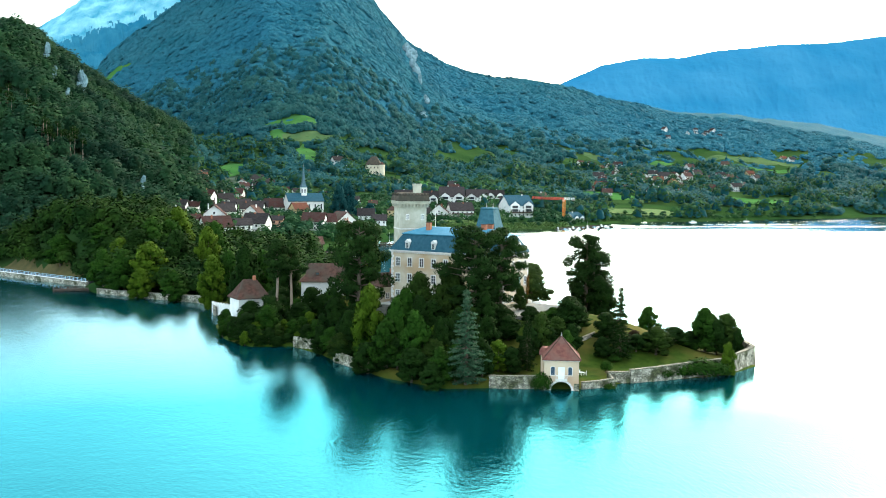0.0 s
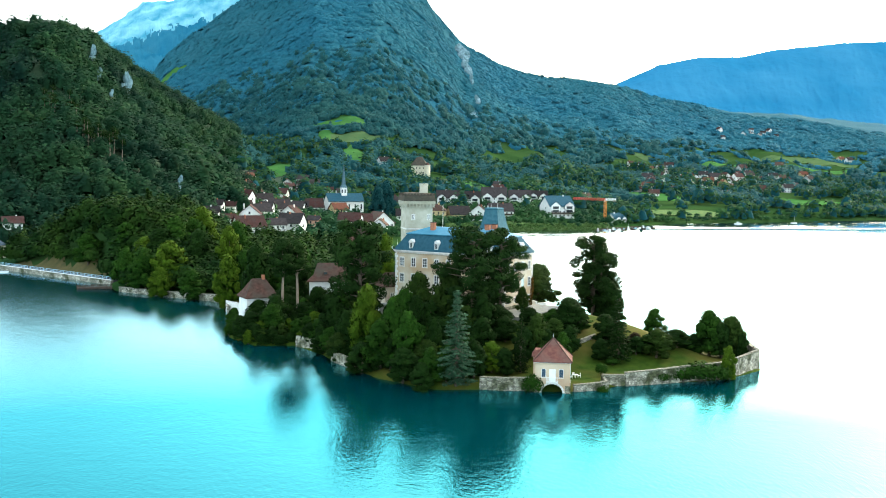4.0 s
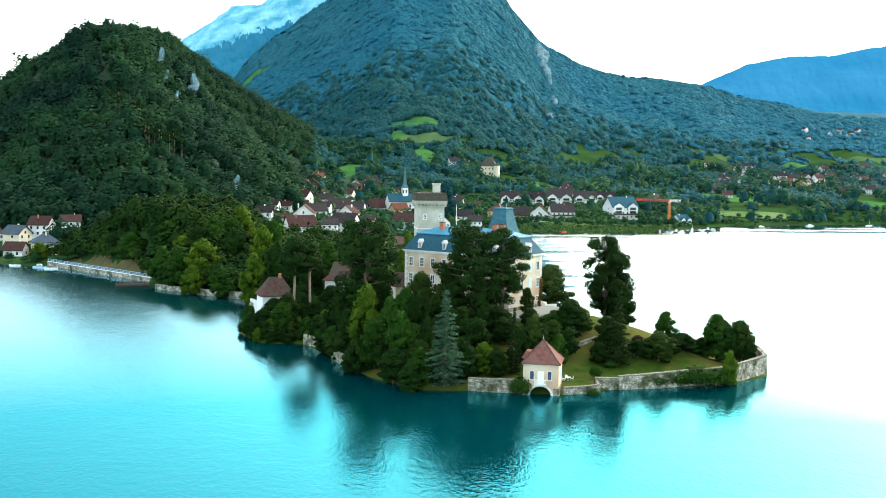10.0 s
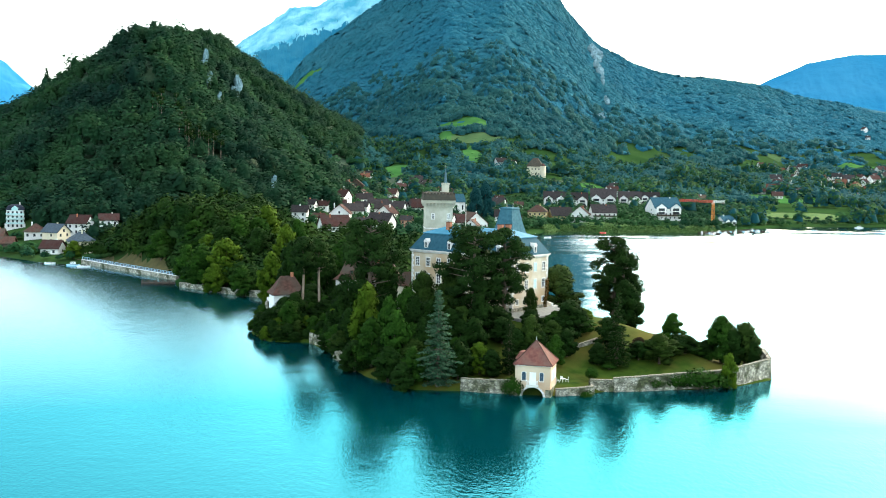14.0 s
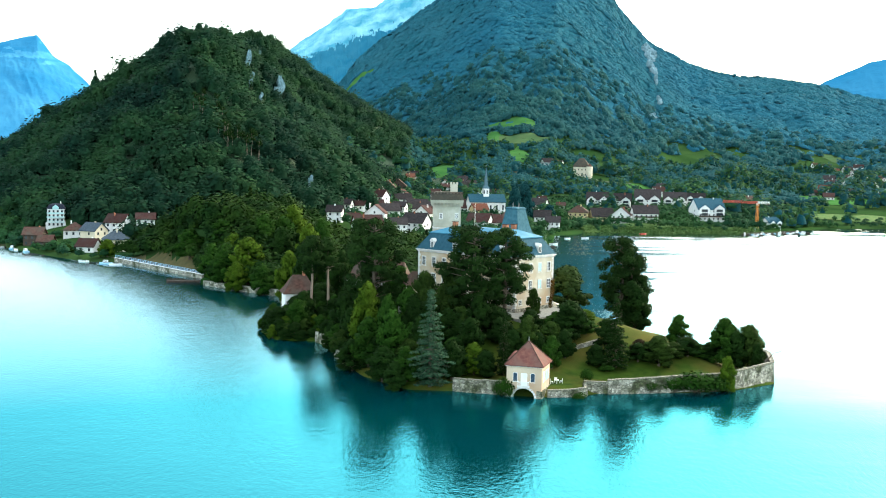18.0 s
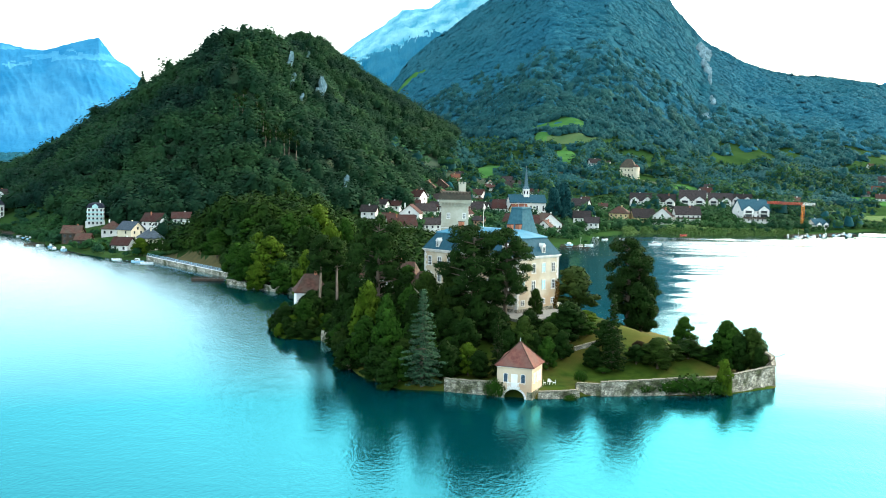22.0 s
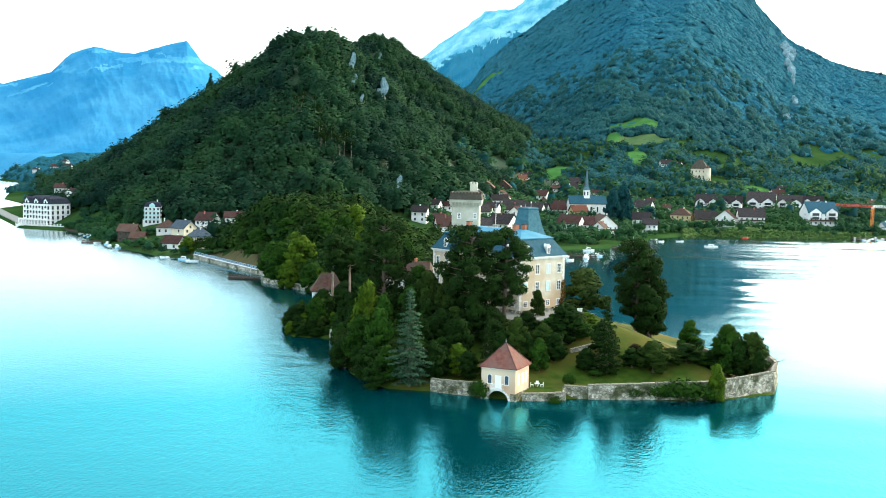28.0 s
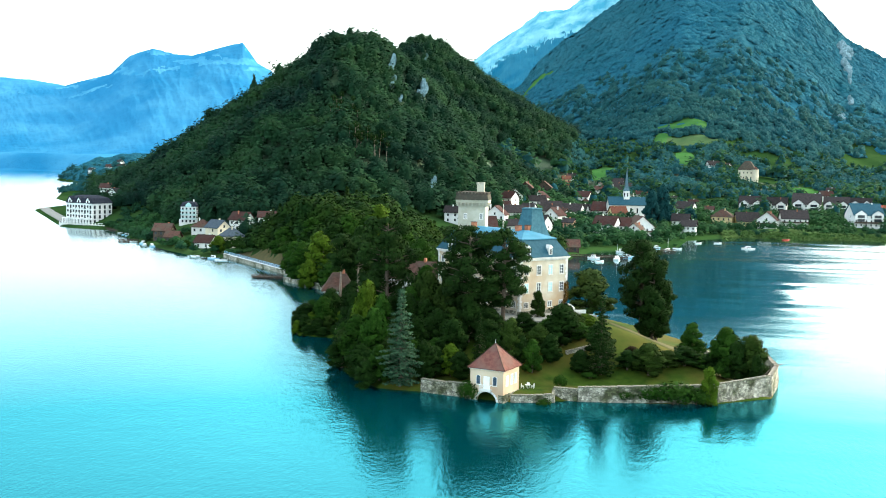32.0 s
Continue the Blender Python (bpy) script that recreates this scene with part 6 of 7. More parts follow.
        bmesh.ops.recalc_face_normals(lun, faces=lun.faces)
        part("lunette", lun, "shutter", s)
        sl = bmesh.new()
        for i in range(12):
            z = -h / 2 + 0.1 + i * (h - 0.2) / 11
            box(sl, -w / 2 + 0.06, -0.09, z - 0.03, w / 2 - 0.06, -0.05, z + 0.03)
        part("slats", sl, "shutter", s)
    louvre(pose(-1.72, -b, 3.85))
    louvre(pose(1.72, -b, 3.85))
    for y in (-1.9, 0.2, 1.9):
        s = part("window", boxes((-0.55, -0.05, -0.98, 0.55, 0.02, 1.1)), "white_stone", root)
        s.matrix_local = pose(a, y, 3.9, 0, 0, 90)
        part("shutter", boxes((-0.44, -0.08, -0.9, -0.02, -0.04, 0.98), (0.02, -0.08, -0.9, 0.44, -0.04, 0.98)), "shutter_cyan", s, "pale turquoise shutters")


boathouse()


# ---------------------------------------------------------------- shore walls
def stone_wall(pts, thick, label, cap=True, name="shore_wall"):
    """pts: (x, y, foot, top). A leaning rubble wall along a line, with coping slabs."""
    root = empty(name, pose(*pts[0][:2], 0), label, "stone wall")
    inv = root.matrix_world.inverted()
    bm = bmesh.new()
    rng = random.Random(int(pts[0][0] * 10))
    dense = []
    for p, q in zip(pts, pts[1:]):
        n = max(2, int(math.hypot(q[0] - p[0], q[1] - p[1]) / 0.7))
        for i in range(n):
            dense.append([p[k] + (q[k] - p[k]) * i / n for k in range(4)])
    dense.append(list(pts[-1]))
    rows = []
    for i, (x, y, f, t) in enumerate(dense):
        u, v = dense[max(0, i - 1)], dense[min(len(dense) - 1, i + 1)]
        d = Vector((v[0] - u[0], v[1] - u[1], 0)).normalized()
        nrm = Vector((d.y, -d.x, 0))
        row = []
        for k in range(6):
            z = f + (t - f) * k / 5
            j = rng.uniform(-0.1, 0.1)
            row.append(inv @ (Vector((x, y, z)) + nrm * (thick / 2 + 0.12 * (1 - k / 5) + j)))
        for k in range(2):
            row.append(inv @ (Vector((x, y, t if k == 0 else f)) - nrm * thick / 2))
        rows.append(row)
    poly_solid(bm, rows)
    bmesh.ops.recalc_face_normals(bm, faces=bm.faces)
    part("masonry", bm, "stone", root)
    if cap:
        for p, q in zip(dense[::2], dense[2::2]):
            d = Vector((q[0] - p[0], q[1] - p[1], q[3] - p[3]))
            c = Vector(((p[0] + q[0]) / 2, (p[1] + q[1]) / 2, (p[3] + q[3]) / 2))
            ob = part("coping_stone", boxes((-d.length / 2 + 0.03, -thick / 2 - 0.14, -0.02, d.length / 2 - 0.03, thick / 2 + 0.1, rng.uniform(0.12, 0.2))), "stone", root)
            ob.matrix_local = inv @ Matrix.Translation(c) @ Euler((0, 0, math.atan2(d.y, d.x))).to_matrix().to_4x4()
    return root


stone_wall([(3.2, 95.9, -1, 2.4), (8.0, 94.2, -1, 2.5), (14.4, 93.4, -1, 2.6)], 0.6, "grey rubble stone wall along the lake beside the boathouse")
stone_wall([(21.3, 91.6, -1, 1.3), (25.0, 92.4, -1, 1.4), (29.0, 93.6, -1, 1.5)], 0.6, "low rubble wall enclosing a small grassy landing")
stone_wall([(29.0, 93.6, -1, 1.4), (28.8, 96.8, -1, 2.2)], 0.5, "short stepped end of the rubble wall", cap=False)
stone_wall([(28.8, 96.6, -1, 2.2), (33.4, 96.1, -1, 2.3)], 0.6, "grey rubble wall of the lakeside lawn")
stone_wall([(33.4, 96.0, -1, 2.7), (40, 97.3, -1, 2.9), (47, 98.9, -1, 3.2), (58, 101.6, -1, 3.5), (69.3, 110.8, -1, 4.2)], 0.7, "long grey rubble wall holding the lawn above the lake")
stone_wall([(69.3, 110.8, -1, 4.2), (71.5, 122, -1, 4.3), (70, 133, -1, 4.6)], 0.7, "end of the rubble wall turning along the far shore")
stone_wall([(66, 133, gz(66, 133) - 1, gz(66, 133) + 0.7), (60, 145, gz(60, 145) - 1, gz(60, 145) + 0.7), (54, 157, gz(54, 157) - 1, gz(54, 157) + 0.7)], 0.5, "old rubble wall along the back of the grassy slope")
stone_wall([(-31.5, 149.5, -1, 2.6), (-26.5, 142, -1, 2.8)], 0.8, "grey rubble wall under the wooded bank", cap=False)
stone_wall([(-24, 129, -1, 2.3), (-20.5, 120, -1, 2.2)], 0.8, "broken rubble wall at the foot of the trees", cap=False)
stone_wall([(-50, 205, -1, 2.4), (-50.5, 222, -1, 2.4), (-55, 235, -1, 2.2), (-68, 245, -1, 1.9), (-88, 263, -1, 1.6)], 0.7, "pale low wall along the wooded isthmus")
stone_wall([(29, 116, 5, gz(29, 116) + 0.7), (34, 119, 5, gz(34, 119) + 0.8)], 0.5, "short grey garden wall under the trees", cap=False)


def parapet():
    p, q = Vector((-50.5, 212, 2.2)), Vector((-44.5, 188, 4.2))
    d = q - p
    ob = empty("road_parapet", Matrix.Translation(p) @ Euler((0, 0, math.atan2(d.y, d.x))).to_matrix().to_4x4(), "low white parapet along the drive to the gatehouse", "parapet")
    L = math.hypot(d.x, d.y)
    for i in range(8):
        x = i * L / 8
        part("panel", boxes((x + 0.05, -0.2, -2.5 + d.z * i / 8, x + L / 8 - 0.05, 0.2, 0.9 + d.z * i / 8), bevel=0.04), "white_stone", ob)
        part("post", boxes((x - 0.28, -0.28, -2.5 + d.z * i / 8, x + 0.05, 0.28, 1.15 + d.z * i / 8), bevel=0.04), "white_stone", ob)


parapet()


# ---------------------------------------------------------------- houses on the island
def gable_cottage(name, x, y, z, w, d, h, rh, rot, wall, roof, label, hip=0.0, dormers=0):
    root = empty(name, pose(x, y, z, 0, 0, rot), label, "house")
    a, b = w / 2, d / 2
    part("wall", boxes((-a, -b, -3, a, b, h)), wall, root)
    bm = bmesh.new()
    o = 0.6
    poly_solid(bm, [rect(-a - o, -b - o, a + o, b + o, h - 0.1), rect(-a - o, -b - o, a + o, b + o, h + 0.12), rect(-a * 0.9, -b * 0.78, a * 0.9, b * 0.78, h + rh * 0.3), rect(-a + hip, -0.1, a - hip, 0.1, h + rh)])
    part("roof", bm, roof, root)
    for i in range(dormers):
        u = -a + (i + 0.5) * w / dormers
        bm = bmesh.new()
        poly_solid(bm, [[(u - 0.9, yy, h + rh * 0.38), (u + 0.9, yy, h + rh * 0.38), (u + 0.5, yy, h + rh * 0.38 + 0.75), (u - 0.5, yy, h + rh * 0.38 + 0.75)] for yy in (0, -b * 0.78)])
        bmesh.ops.recalc_face_normals(bm, faces=bm.faces)
        dm = part("dormer", bm, roof, root)
        part("pane", boxes((u - 0.4, -b * 0.78 - 0.05, h + rh * 0.38 + 0.1, u + 0.4, -b * 0.78 + 0.03, h + rh * 0.38 + 0.6)), "glass", dm)
    for i in range(max(2, int(w / 3))):
        u = -a + (i + 0.5) * w / max(2, int(w / 3))
        window_unit(root, pose(u, -b, h * 0.5), 0.8, 1.2)
    part("chimney", boxes((a * 0.3 - 0.35, -0.35, h + rh * 0.5, a * 0.3 + 0.35, 0.35, h + rh + 0.9)), "brick", root)
    return root


gable_cottage("gatehouse", -41.0, 181, 2.0, 8.5, 7.0, 6.4, 4.8, 18, "wall_white", "tile_brown", "white gatehouse with steep brown tiled roof beside the water", hip=2.4)
gable_cottage("manor_outbuilding", -18.5, 180, 7.2, 17, 8, 5.6, 4.6, -8, "wall_white", "tile_brown", "white outbuilding with steep red-brown roof among the trees", hip=1.8, dormers=2)
gable_cottage("lodge", -6.5, 163, 8.6, 8, 7, 4.8, 3.2, 20, "castle_wall", "tile_brown", "small lodge with brown tiled roof beside the castle", hip=1.5)


# ---------------------------------------------------------------- church, far castle, hotel
def church():
    z = gz(16, 668)
    root = empty("church", pose(16, 668, z + 1.2, 0, 0, 14) @ Matrix.Scale(1.2, 4), "white village church with blue roof and tall pointed spire", "church")
    bm = bmesh.new()
    HOUSE_SPOTS.append((16, 662, 30))
    a, L, h, rh = 4.6, 11.0, 7.5, 4.2
    poly_solid(bm, [[(xx, -a, -1), (xx, a, -1), (xx, a, h), (xx, 0, h + rh), (xx, -a, h)] for xx in (-L, L)])
    bmesh.ops.recalc_face_normals(bm, faces=bm.faces)
    part("nave_wall", bm, "wall_white", root)
    bm = bmesh.new()
    poly_solid(bm, [[(xx, -a - 0.5, h - 0.35), (xx, 0, h + rh + 0.1), (xx, a + 0.5, h - 0.35), (xx, a + 0.5, h), (xx, 0, h + rh + 0.45), (xx, -a - 0.5, h)] for xx in (-L - 0.4, L + 0.4)])
    bmesh.ops.recalc_face_normals(bm, faces=bm.faces)
    part("roof", bm, "slate", root)
    part("tower", boxes((-1.9, -1.7, 0, 1.5, 1.7, 15.5)), "wall_white", root)
    bm = bmesh.new()
    poly_solid(bm, [rect(-2.1, -1.9, 1.7, 1.9, 15.5), rect(-1.2, -1.0, 0.8, 1.0, 17.5), rect(-0.35, -0.15, -0.05, 0.15, 28.0)])
    sp = part("spire", bm, "slate_pale", root, "slender blue slate spire")
    bm = bmesh.new()
    tube(bm, (-0.2, 0, 27.6), (-0.2, 0, 29.6), 0.08, 0.06, 5)
    part("cross", bm, "metal", sp)
    for s in (-1, 1):
        w = part("belfry_opening", boxes((-0.7 + 0.9 * s - 0.35, -1.76, 12.3, -0.7 + 0.9 * s + 0.35, -1.6, 14.4)), "glass", root)
    for i in range(6):
        x = -L + 1.5 + i * (2 * L - 3) / 5
        part("window", boxes((x - 0.45, -a - 0.06, 2.6, x + 0.45, -a + 0.05, 5.6)), "glass", root)


church()


def hill_castle():
    x, y = 119, 1009
    root = empty("hill_castle", pose(x, y, gz(x, y) + 0.5, 0, 0, -15), "pale stone manor with brown hipped roof on the wooded hillside", "castle")
    part("wall", boxes((-8, -6, -6, 8, 6, 12.5)), "wall_cream", root)
    bm = bmesh.new()
    poly_solid(bm, [rect(-8.6, -6.6, 8.6, 6.6, 12.5), rect(-8.6, -6.6, 8.6, 6.6, 12.9), rect(-2.5, -0.4, 2.5, 0.4, 21.5)])
    part("roof", bm, "roof_aged", root)
    bm = bmesh.new()
    tube(bm, (9, -6, -6), (9, -6, 13.0), 3.2, 3.2, 14)
    t = part("round_tower", bm, "wall_cream", root)
    bm = bmesh.new()
    tube(bm, (9, -6, 13.0), (9, -6, 16), 3.5, 0.1, 14)
    part("cone_roof", bm, "tile_brown", t)
    part("annexe", boxes((-20, -4, -6, -8, 4, 4.5)), "white_stone", root)
    for i in range(4):
        for zz in (4, 9):
            part("window", boxes((-6.5 + i * 3.6, -6.06, zz, -5.5 + i * 3.6, -5.9, zz + 1.6)), "glass", root)


hill_castle()


def villa():
    """Four-storey villa with turquoise balconies and a dark mansard roof."""
    root = empty("villa", pose(-210.5, 442, gz(-210.5, 442) - 0.4, 0, 0, 16) @ Matrix.Scale(0.82, 4), "white villa with turquoise balconies and dark mansard roof", "house", "village houses")
    HOUSE_SPOTS.append((-210.5, 442, 12))
    a, b, h = 5.0, 4.4, 11.0
    part("wall", boxes((-a, -b, -2, a, b, h)), "wall_white", root)
    part("plinth_storey", boxes((-a - 1.0, -b - 0.9, -2, a + 1.0, -b, 2.6)), "wall_white", root)
    bm = bmesh.new()
    poly_solid(bm, [rect(-a - 0.5, -b - 0.5, a + 0.5, b + 0.5, h), rect(-a - 0.5, -b - 0.5, a + 0.5, b + 0.5, h + 0.2), rect(-a + 0.9, -b + 0.9, a - 0.9, b - 0.9, h + 2.6), rect(-a + 3.2, -b + 3.4, a - 3.2, b - 3.4, h + 3.4)])
    part("mansard_roof", bm, "slate_dark", root)
    bm = bmesh.new()
    poly_solid(bm, [[(-1.9, yy, h - 0.2), (1.9, yy, h - 0.2), (1.9, yy, h + 1.2), (0, yy, h + 2.7), (-1.9, yy, h + 1.2)] for yy in (-b + 3, -b - 0.55)])
    bmesh.ops.recalc_face_normals(bm, faces=bm.faces)
    part("gable", bm, "wall_teal", root)
    part("chimney", boxes((2.2, 1.0, h + 1.5, 2.9, 1.7, h + 4.6)), "white_stone", root)
    me = pane_mesh(1.1, 1.6)
    for s in range(4):
        for c in range(4):
            win = mesh_part("window", me, root)
            win.location = (-a + (c + 0.5) * a / 2, -b - (0.92 if s == 0 else 0.0), 1.35 + 2.7 * s)
        for c in range(3):
            win = mesh_part("window", me, root)
            win.location, win.rotation_euler = (a, -b + (c + 0.5) * 2 * b / 3, 1.35 + 2.7 * s), (0, 0, 1.5708)
        if s:
            z = 2.7 * s
            bal = part("balcony", boxes((-a - 0.3, -b - 1.3, z - 0.1, a + 0.3, -b, z + 0.08), (-a - 0.3, -b - 1.3, z + 0.75, a + 0.3, -b - 1.22, z + 0.95)), "shutter_cyan", root, "turquoise painted balcony")
            for c in range(14):
                x = -a - 0.2 + c * (2 * a + 0.4) / 13
                part("baluster", boxes((x - 0.07, -b - 1.29, z + 0.08, x + 0.07, -b - 1.23, z + 0.75)), "shutter_cyan", bal)


villa()


def hotel():
    root = empty("lakeside_hotel", pose(-310, 508, 1.2, 0, 0, -18), "large cream lakeside hotel with dark mansard roof and balconies", "hotel")
    a, b, h = 11.6, 8.0, 13.4
    part("wall", boxes((-a, -b, -3, a, b, h)), "wall_white", root)
    bm = bmesh.new()
    poly_solid(bm, [rect(-a - 0.5, -b - 0.5, a + 0.5, b + 0.5, h), rect(-a + 1.2, -b + 1.2, a - 1.2, b - 1.2, h + 3.2), rect(-a + 4.5, -b + 6, a - 4.5, b - 6, h + 4.8)])
    part("roof", bm, "slate_dark", root)
    for k in range(3):
        u = -8 + k * 8
        bm = bmesh.new()
        poly_solid(bm, [[(u - 1.6, yy, h - 0.2), (u + 1.6, yy, h - 0.2), (u + 1.6, yy, h + 1.8), (u, yy, h + 3.6), (u - 1.6, yy, h + 1.8)] for yy in (-b + 3, -b - 0.25)])
        bmesh.ops.recalc_face_normals(bm, faces=bm.faces)
        gb = part("gable", bm, "wall_white", root)
        bm = bmesh.new()
        poly_solid(bm, [[(u - 2.1, yy, h + 1.5), (u, yy, h + 3.9), (u + 2.1, yy, h + 1.5), (u + 2.1, yy, h + 1.9), (u, yy, h + 4.3), (u - 2.1, yy, h + 1.9)] for yy in (-b + 4, -b - 0.7)])
        bmesh.ops.recalc_face_normals(bm, faces=bm.faces)
        part("gable_roof", bm, "slate_dark", gb)
        part("gable_window", boxes((u - 0.6, -b - 0.32, h + 0.2, u + 0.6, -b - 0.2, h + 1.8)), "glass", gb)
    for s in range(4):
        for i in range(9):
            x = -a + 1.5 + i * (2 * a - 3) / 8
            part("window", boxes((x - 0.75, -b - 0.06, 1.0 + 3.0 * s, x + 0.75, -b + 0.05, 3.2 + 3.0 * s)), "glass", root)
        if s:
            for i in range(5):
                x = -a + 2.9 + i * (2 * a - 6) / 4
                part("balcony", boxes((x - 1.3, -b - 1.1, 0.75 + 3.0 * s, x + 1.3, -b, 0.95 + 3.0 * s), (x - 1.3, -b - 1.1, 0.95 + 3.0 * s, x + 1.3, -b - 1.02, 1.85 + 3.0 * s)), "white_stone", root)
        for i in range(4):
            y = -b + 2 + i * 4
            part("window", boxes((a - 0.05, y - 0.75, 1.0 + 3.0 * s, a + 0.06, y + 0.75, 3.2 + 3.0 * s)), "glass", root)
    part("terrace", boxes((-a - 1, -b - 5, -3, a + 16, -b - 1.2, 0.9)), "white_stone", root, "pale lakeside terrace")
    for i in range(16):
        x = -a - 0.8 + i * 2.7
        part("terrace_post", boxes((x - 0.12, -b - 5, 0.9, x + 0.12, -b - 4.76, 1.9)), "white", root)
    part("terrace_rail", boxes((-a - 1, -b - 4.98, 1.9, a + 16, -b - 4.78, 2.05)), "white", root)
    ver = part("veranda", boxes((-a, -b - 3.6, 3.7, a + 0.6, -b - 0.1, 4.3)), "wall_white", root, "white arcade along the ground floor")
    for i in range(10):
        x = -a + 0.2 + i * 2 * a / 9
        part("pillar", boxes((x - 0.28, -b - 3.5, 0.9, x + 0.28, -b - 2.95, 3.7)), "wall_white", ver)


hotel()


def promenade():
    line = [(-326, 503), (-362, 551), (-404, 606), (-449, 667)]
    bm = bmesh.new()
    rows = []
    for (x, y), (u, v) in zip(line, line[1:] + [(-466, 692)]):
        d = Vector((u - x, v - y, 0)).normalized()
        nrm = Vector((d.y, -d.x, 0))
        p = Vector((x, y, 0)) + nrm * 4.0
        rows.append([p + nrm * 4.5 + Vector((0, 0, 1.75)), p - nrm * 3.2 + Vector((0, 0, 1.75)), p - nrm * 3.2 + Vector((0, 0, 0)), p + nrm * 4.5 + Vector((0, 0, 0))])
    poly_solid(bm, rows)
    bmesh.ops.recalc_face_normals(bm, faces=bm.faces)
    tagged(part("pavement_promenade", bm, "gravel"), "pale lakeside promenade beyond the hotel", "promenade", kind="structure")


promenade()


# ---------------------------------------------------------------- causeway, jetty, crane, boats, cars
def causeway():
    p, q = Vector((-93.5, 283.5, 0)), Vector((-146, 343, 0))
    d = (q - p)
    L = d.length
    th = math.degrees(math.atan2(d.y, d.x))
    road = empty("causeway_road", pose(p.x, p.y, 0, 0, 0, th), "lakeside causeway road with pale wall and blue railing", "road", kind="structure")
    part("retaining_wall", boxes((-1, 0, -2, L, 1.0, 1.75)), "stone", road, "grey stone retaining wall")
    part("deck", boxes((-1, -6.0, 0.5, L, 0.0, 1.72)), "asphalt", road)
    part("kerb", boxes((-1, 0.25, 1.75, L, 0.85, 1.92)), "white", road)
    n = 34
    for i in range(n + 1):
        x = i * (L - 0.5) / n
        part("post", boxes((x - 0.06, 0.5, 1.9, x + 0.06, 0.62, 2.95)), "rail_blue", road)
    part("rail", boxes((0, 0.52, 2.88, L - 0.5, 0.6, 2.98)), "rail_blue", road, "pale blue painted handrail")
    part("rail", boxes((0, 0.52, 2.35, L - 0.5, 0.6, 2.43)), "rail_blue", road, "pale blue painted mid rail")


causeway()


def jetty(x, y, rot, L, w, label):
    root = empty("jetty", pose(x, y, 0, 0, 0, rot), label, "jetty", "wooden jetties")
    for i in range(int(L / 0.6)):
        part("plank", boxes((i * 0.6 + 0.02, -w / 2, 0.6, i * 0.6 + 0.58, w / 2, 0.8)), "wood", root)
    for i in range(int(L / 2.4) + 1):
        for s in (-1, 1):
            bm = bmesh.new()
            tube(bm, (i * 2.4, s * w / 2, -3), (i * 2.4, s * w / 2, 1.5), 0.16, 0.14, 7)
            part("post", bm, "wood", root)
    for s in (-1, 1):
        part("beam", boxes((0, s * w / 2 - 0.12, 0.2, L, s * w / 2 + 0.12, 0.6)), "wood", root)
        part("rail", boxes((0, s * w / 2 - 0.06, 1.3, L, s * w / 2 + 0.06, 1.45)), "wood", root)
    return root


jetty(-103, 270, 8, 11.5, 3.0, "dark weathered timber jetty standing on piles")
jetty(36, 470, -20, 16, 1.8, "narrow timber jetty at the village harbour")
jetty(2, 412, 4, 27, 1.8, "timber landing stage reaching into the bay")
jetty(-221, 404, 200, 10, 1.6, "narrow timber jetty by the garden shore")
jetty(-284, 484, -40, 44, 3.0, "long lakeside deck with railings beside the hotel")
jetty(184, 598, 38, 62, 1.8, "long timber pontoon of the marina")


def crane():
    x, y = 207, 650
    z = gz(x, y)
    root = empty("tower_crane", pose(x, y, z, 0, 0, 172), "small tower crane with orange mast and red jib", "crane")
    def lattice(bm, a, b, s, n):
        a, b = Vector(a), Vector(b)
        d = (b - a).normalized()
        u = d.orthogonal().normalized()
        v = d.cross(u)
        cs = [u * s + v * s, u * s - v * s, -u * s - v * s, -u * s + v * s]
        for c in cs:
            tube(bm, a + c, b + c, 0.14, 0.14, 4)
        for i in range(n):
            p, q = a + (b - a) * i / n, a + (b - a) * (i + 1) / n
            for k in range(4):
                tube(bm, p + cs[k], q + cs[(k + 1) % 4], 0.09, 0.09, 4)
    bm = bmesh.new()
    lattice(bm, (0, 0, 0), (0, 0, 17.5), 0.7, 10)
    part("mast", bm, "crane_orange", root)
    bm = bmesh.new()
    lattice(bm, (0, 0, 18), (24, 0, 18.6), 0.55, 14)
    part("jib", bm, "crane_red", root)
    bm = bmesh.new()
    lattice(bm, (0, 0, 18), (-8, 0, 18), 0.55, 5)
    part("counter_jib", bm, "white", root)
    part("counterweight", boxes((-8, -0.8, 16.6, -6, 0.8, 18)), "stone", root)
    part("cab", boxes((-0.9, -1.9, 16.0, 0.9, -0.7, 17.8), bevel=0.1), "white", root)


crane()


